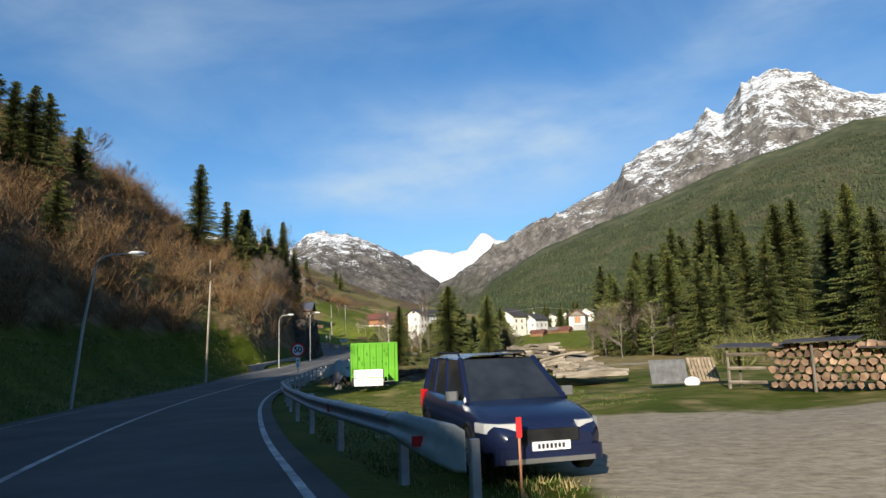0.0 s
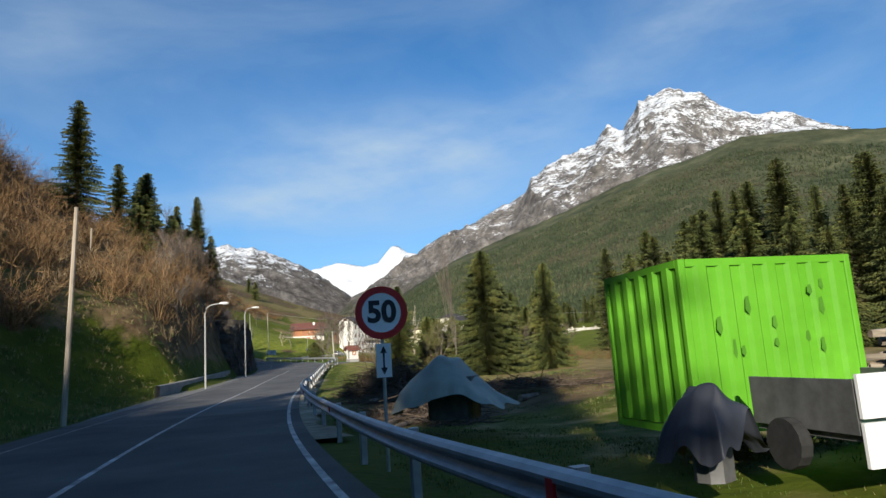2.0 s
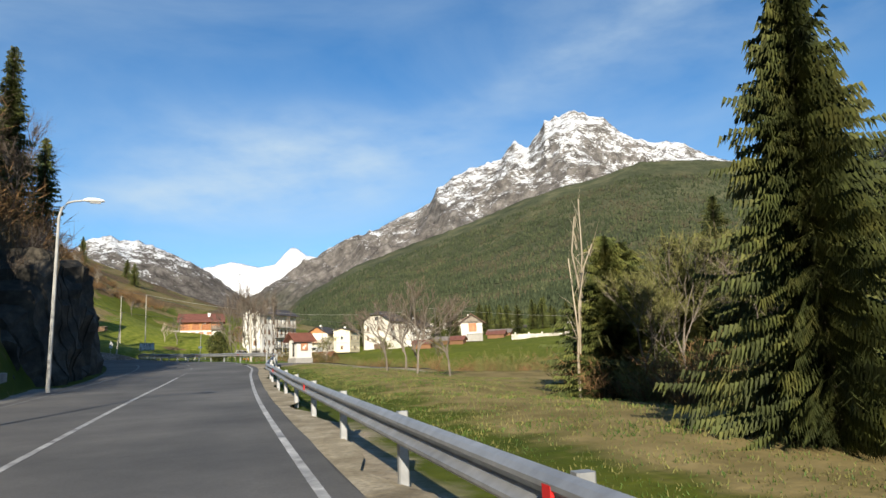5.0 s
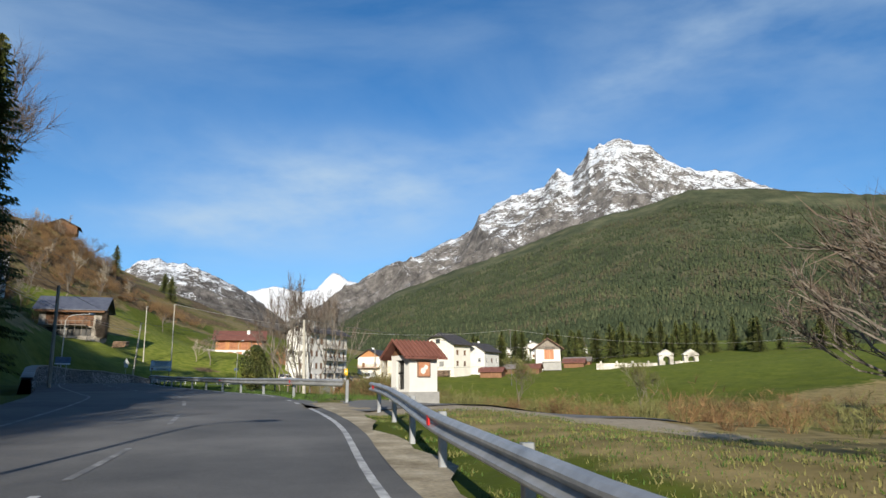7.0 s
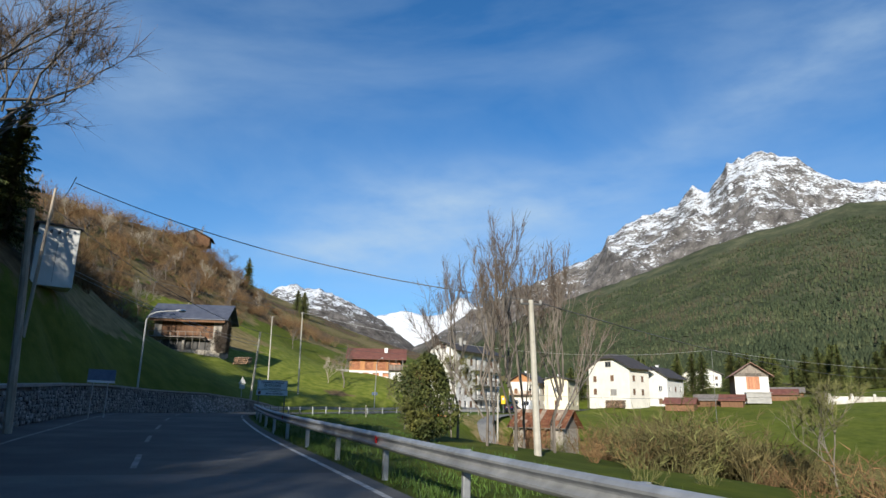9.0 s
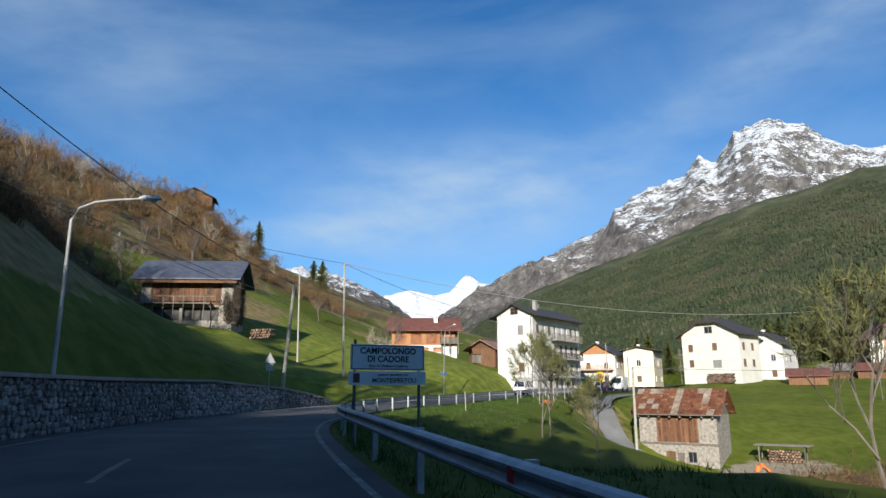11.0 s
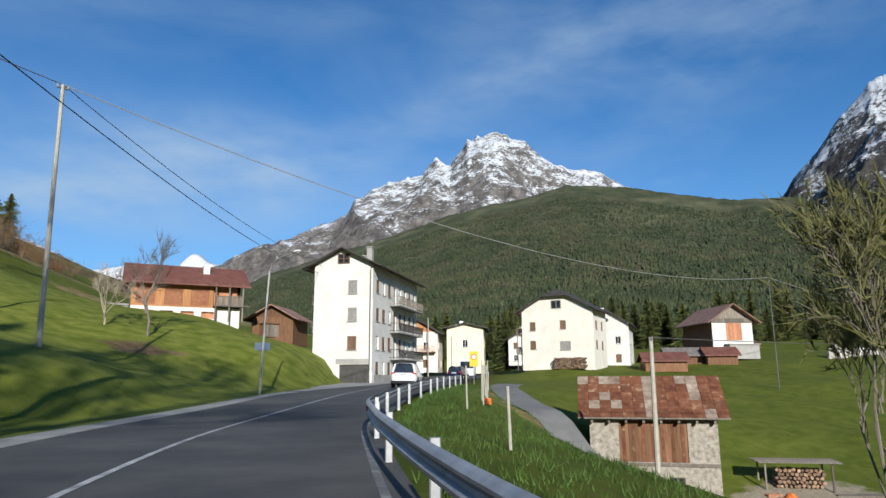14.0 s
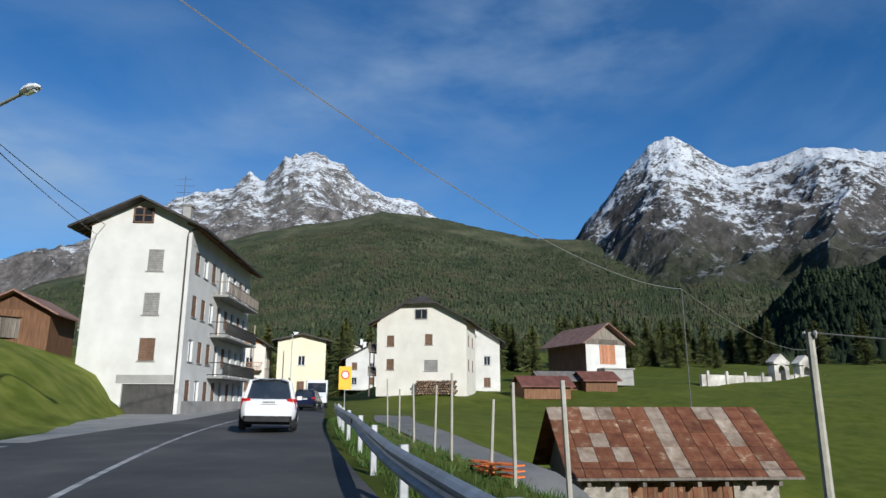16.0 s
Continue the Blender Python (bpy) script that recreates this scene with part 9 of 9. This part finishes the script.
            part("wheel_arch", arch, BLACK, c)
    s = Mesh()
    s.box((-1.9, -0.72, 0.2), (1.9, 0.72, 0.4))
    part("underbody", s, BLACK, c)
    return c


car("parked_car", pose(0.7, 10.3, -0.36, 0, 0, -76) @ Matrix.Scale(0.95, 4), CAR_NAVY, "dark navy parked compact off-road car with roof rails")
car("white_car", pose(-16.5, 250.1, 2.6, 1.0, 0, 60), CAR_WHITE, "white estate car on the road with dark rear window")
car("dark_car", pose(0.5, 276.5, 2.85, 0, 0, 50), CAR_NAVY, "dark car standing further along the street")
vn = thing("white_van", pose(4.5, 282.0, 3.0, 0, 0, -120), "white delivery van standing in the village street", "van")
s = Mesh()
s.box((-2.4, -0.95, 0.35), (1.5, 0.95, 2.4), bevel=0.12)
part("body", s, CAR_WHITE, vn)
s = Mesh()
s.sweep([[Vector((1.5, -0.95, 0.35)), Vector((1.5, -0.9, 2.2)), Vector((1.5, 0.9, 2.2)), Vector((1.5, 0.95, 0.35))], [Vector((2.1, -0.92, 0.4)), Vector((2.05, -0.86, 1.3)), Vector((2.05, 0.86, 1.3)), Vector((2.1, 0.92, 0.4))], [Vector((2.5, -0.85, 0.45)), Vector((2.5, -0.8, 1.05)), Vector((2.5, 0.8, 1.05)), Vector((2.5, 0.85, 0.45))]])
s.face([(2.5, -0.85, 0.45), (2.5, 0.85, 0.45), (2.5, 0.8, 1.05), (2.5, -0.8, 1.05)])
part("bonnet", s, CAR_WHITE, vn)
s = Mesh()
s.face([(2.04, -0.8, 1.32), (2.04, 0.8, 1.32), (1.55, 0.8, 2.16), (1.55, -0.8, 2.16)])
part("windscreen", s, CAR_GLASS, vn)
for x in (-1.5, 1.6):
    for y in (-0.9, 0.9):
        s = Mesh()
        s.tube([(x, y - 0.1, 0.33), (x, y + 0.1, 0.33)], [0.33, 0.33], 14)
        part("wheel", s, TYRE, vn)

# ---- fence below the rail, garden stakes, netting ----
fence = [(-19.6, 235.0, 1.7), (-16.8, 238.6, 1.9), (-14.4, 243.2, 2.2), (-12.6, 246.0, 1.9), (-11.0, 249.0, 2.0), (-9.0, 252.5, 1.8), (-6.6, 256.5, 2.2), (-15.5, 240.6, 1.6), (-25.6, 221, 1.2)]
for k, (x, y, hh) in enumerate(fence):
    s = Mesh()
    tilt_x, tilt_y = 0.1 * math.sin(3 * k), 0.08 * math.cos(5 * k)
    s.tube([(0, 0, -0.4), (tilt_x, tilt_y, hh + 0.25)], [0.045, 0.038], 7)
    st_ = tagged(part("fence_stake", s, POLE_PALE, m=on_ground(x, y)), "pale wooden stake standing in the grass bank", "stake", "stakes below the rail")
nt = Mesh()
for k in range(6):
    a, b = Vector((-16.4, 238.9, 0)), Vector((-12.8, 245.6, 0))
    p, q = a.lerp(b, k / 14), a.lerp(b, (k + 1) / 14)
    for z in (0.3, 0.5, 0.7):
        zz = ground_z(p.x, p.y) + z * 0.6 - 0.2 * math.sin(k / 14 * 3.14)
        nt.box((min(p.x, q.x), p.y, zz), (max(p.x, q.x), q.y, zz + 0.03))
tagged(part("safety_net", nt, ORANGE_MESH), "sagging orange plastic safety netting", "net")
pth = Mesh()
pts_ = [(2.5, 268), (-2.5, 261), (-6, 254), (-8.0, 248), (-8.6, 243), (-7.0, 238), (-3, 234)]
pts_ = spline(np.array([(a, b, 0.0) for a, b in [pts_[0]] + pts_ + [pts_[-1]]], float), 1.5)
tan_ = np.gradient(pts_[:, :2], axis=0)
tan_ /= np.linalg.norm(tan_, axis=1)[:, None] + 1e-9
rows_ = []
for (x, y, _), t in zip(pts_, tan_):
    row = [(x + t[1] * o, y - t[0] * o) for o in (-1.3, -0.65, 0, 0.65, 1.3)]
    zc = max(ground_z(*q) for q in row) + 0.06
    rows_.append([Vector((*q, max(ground_z(*q) + 0.05, zc - 0.12))) for q in row])
pth.sweep(rows_)
tagged(part("lane", pth, OLD_ASPHALT, smooth=True), "narrow grey lane running down to the hut", "lane", kind="structure")


# ---- grass tufts along the verges ----
def tufts(name, count, pick, mats, label, seed, hmin, hmax):
    r = np.random.default_rng(seed)
    xs, ys = pick(r, count)
    zs = land(xs, ys)
    n = len(xs)
    per = 6
    st_ = np.repeat(np.stack([xs, ys, zs - 0.03], -1), per, 0) + np.c_[r.normal(size=(n * per, 2)) * 0.10, np.zeros(n * per)]
    d = np.c_[r.normal(size=(n * per, 2)) * 0.38, np.ones(n * per)]
    d /= np.linalg.norm(d, axis=1)[:, None]
    v = blades(r, st_, d, hmin + (hmax - hmin) * r.random(n * per), np.full(n * per, 0.014))
    slots = np.repeat((r.random(n) < 0.45).astype(int), per)
    me = array_mesh(name, v, np.arange(len(v)).reshape(-1, 3), *mats, slots=slots)
    tagged(new(name, me), label, "grass", kind="stuff")


def verge_pick(side_lo, side_hi, y0, y1):
    def pick(r, n):
        i = r.integers(lane_at(y0), lane_at(y1), n)
        o = WAY[i, 3] * (side_lo > 0) + side_lo + (side_hi - side_lo) * r.random(n) ** 1.6
        p = WAY[i, :2] + SIDE[i] * o[:, None] + AHEAD[i] * r.random(n)[:, None]
        keep = (p[:, 1] < 129.5) | (p[:, 1] > 137.5)
        return p[keep, 0], p[keep, 1]
    return pick


tufts("verge_grass", 34000, verge_pick(1.6, 14.0, 18, 132), (STRAW, GRASS), "short straw-coloured and green verge grass", 1, 0.03, 0.11)
tufts("verge_grass", 2500, verge_pick(1.4, 3.4, -2, 20), (GRASS, DRY_GRASS), "short grass round the rail's end", 6, 0.05, 0.16)
tufts("verge_grass", 6000, verge_pick(0.9, 8.0, 132, 262), (GRASS, GRASS), "rough green verge grass along the rail", 2, 0.10, 0.30)
tufts("bank_grass", 5000, verge_pick(-16.0, -7.6, 20, 110), (GRASS, DRY_GRASS), "rough grass on the shaded bank", 3, 0.12, 0.4)
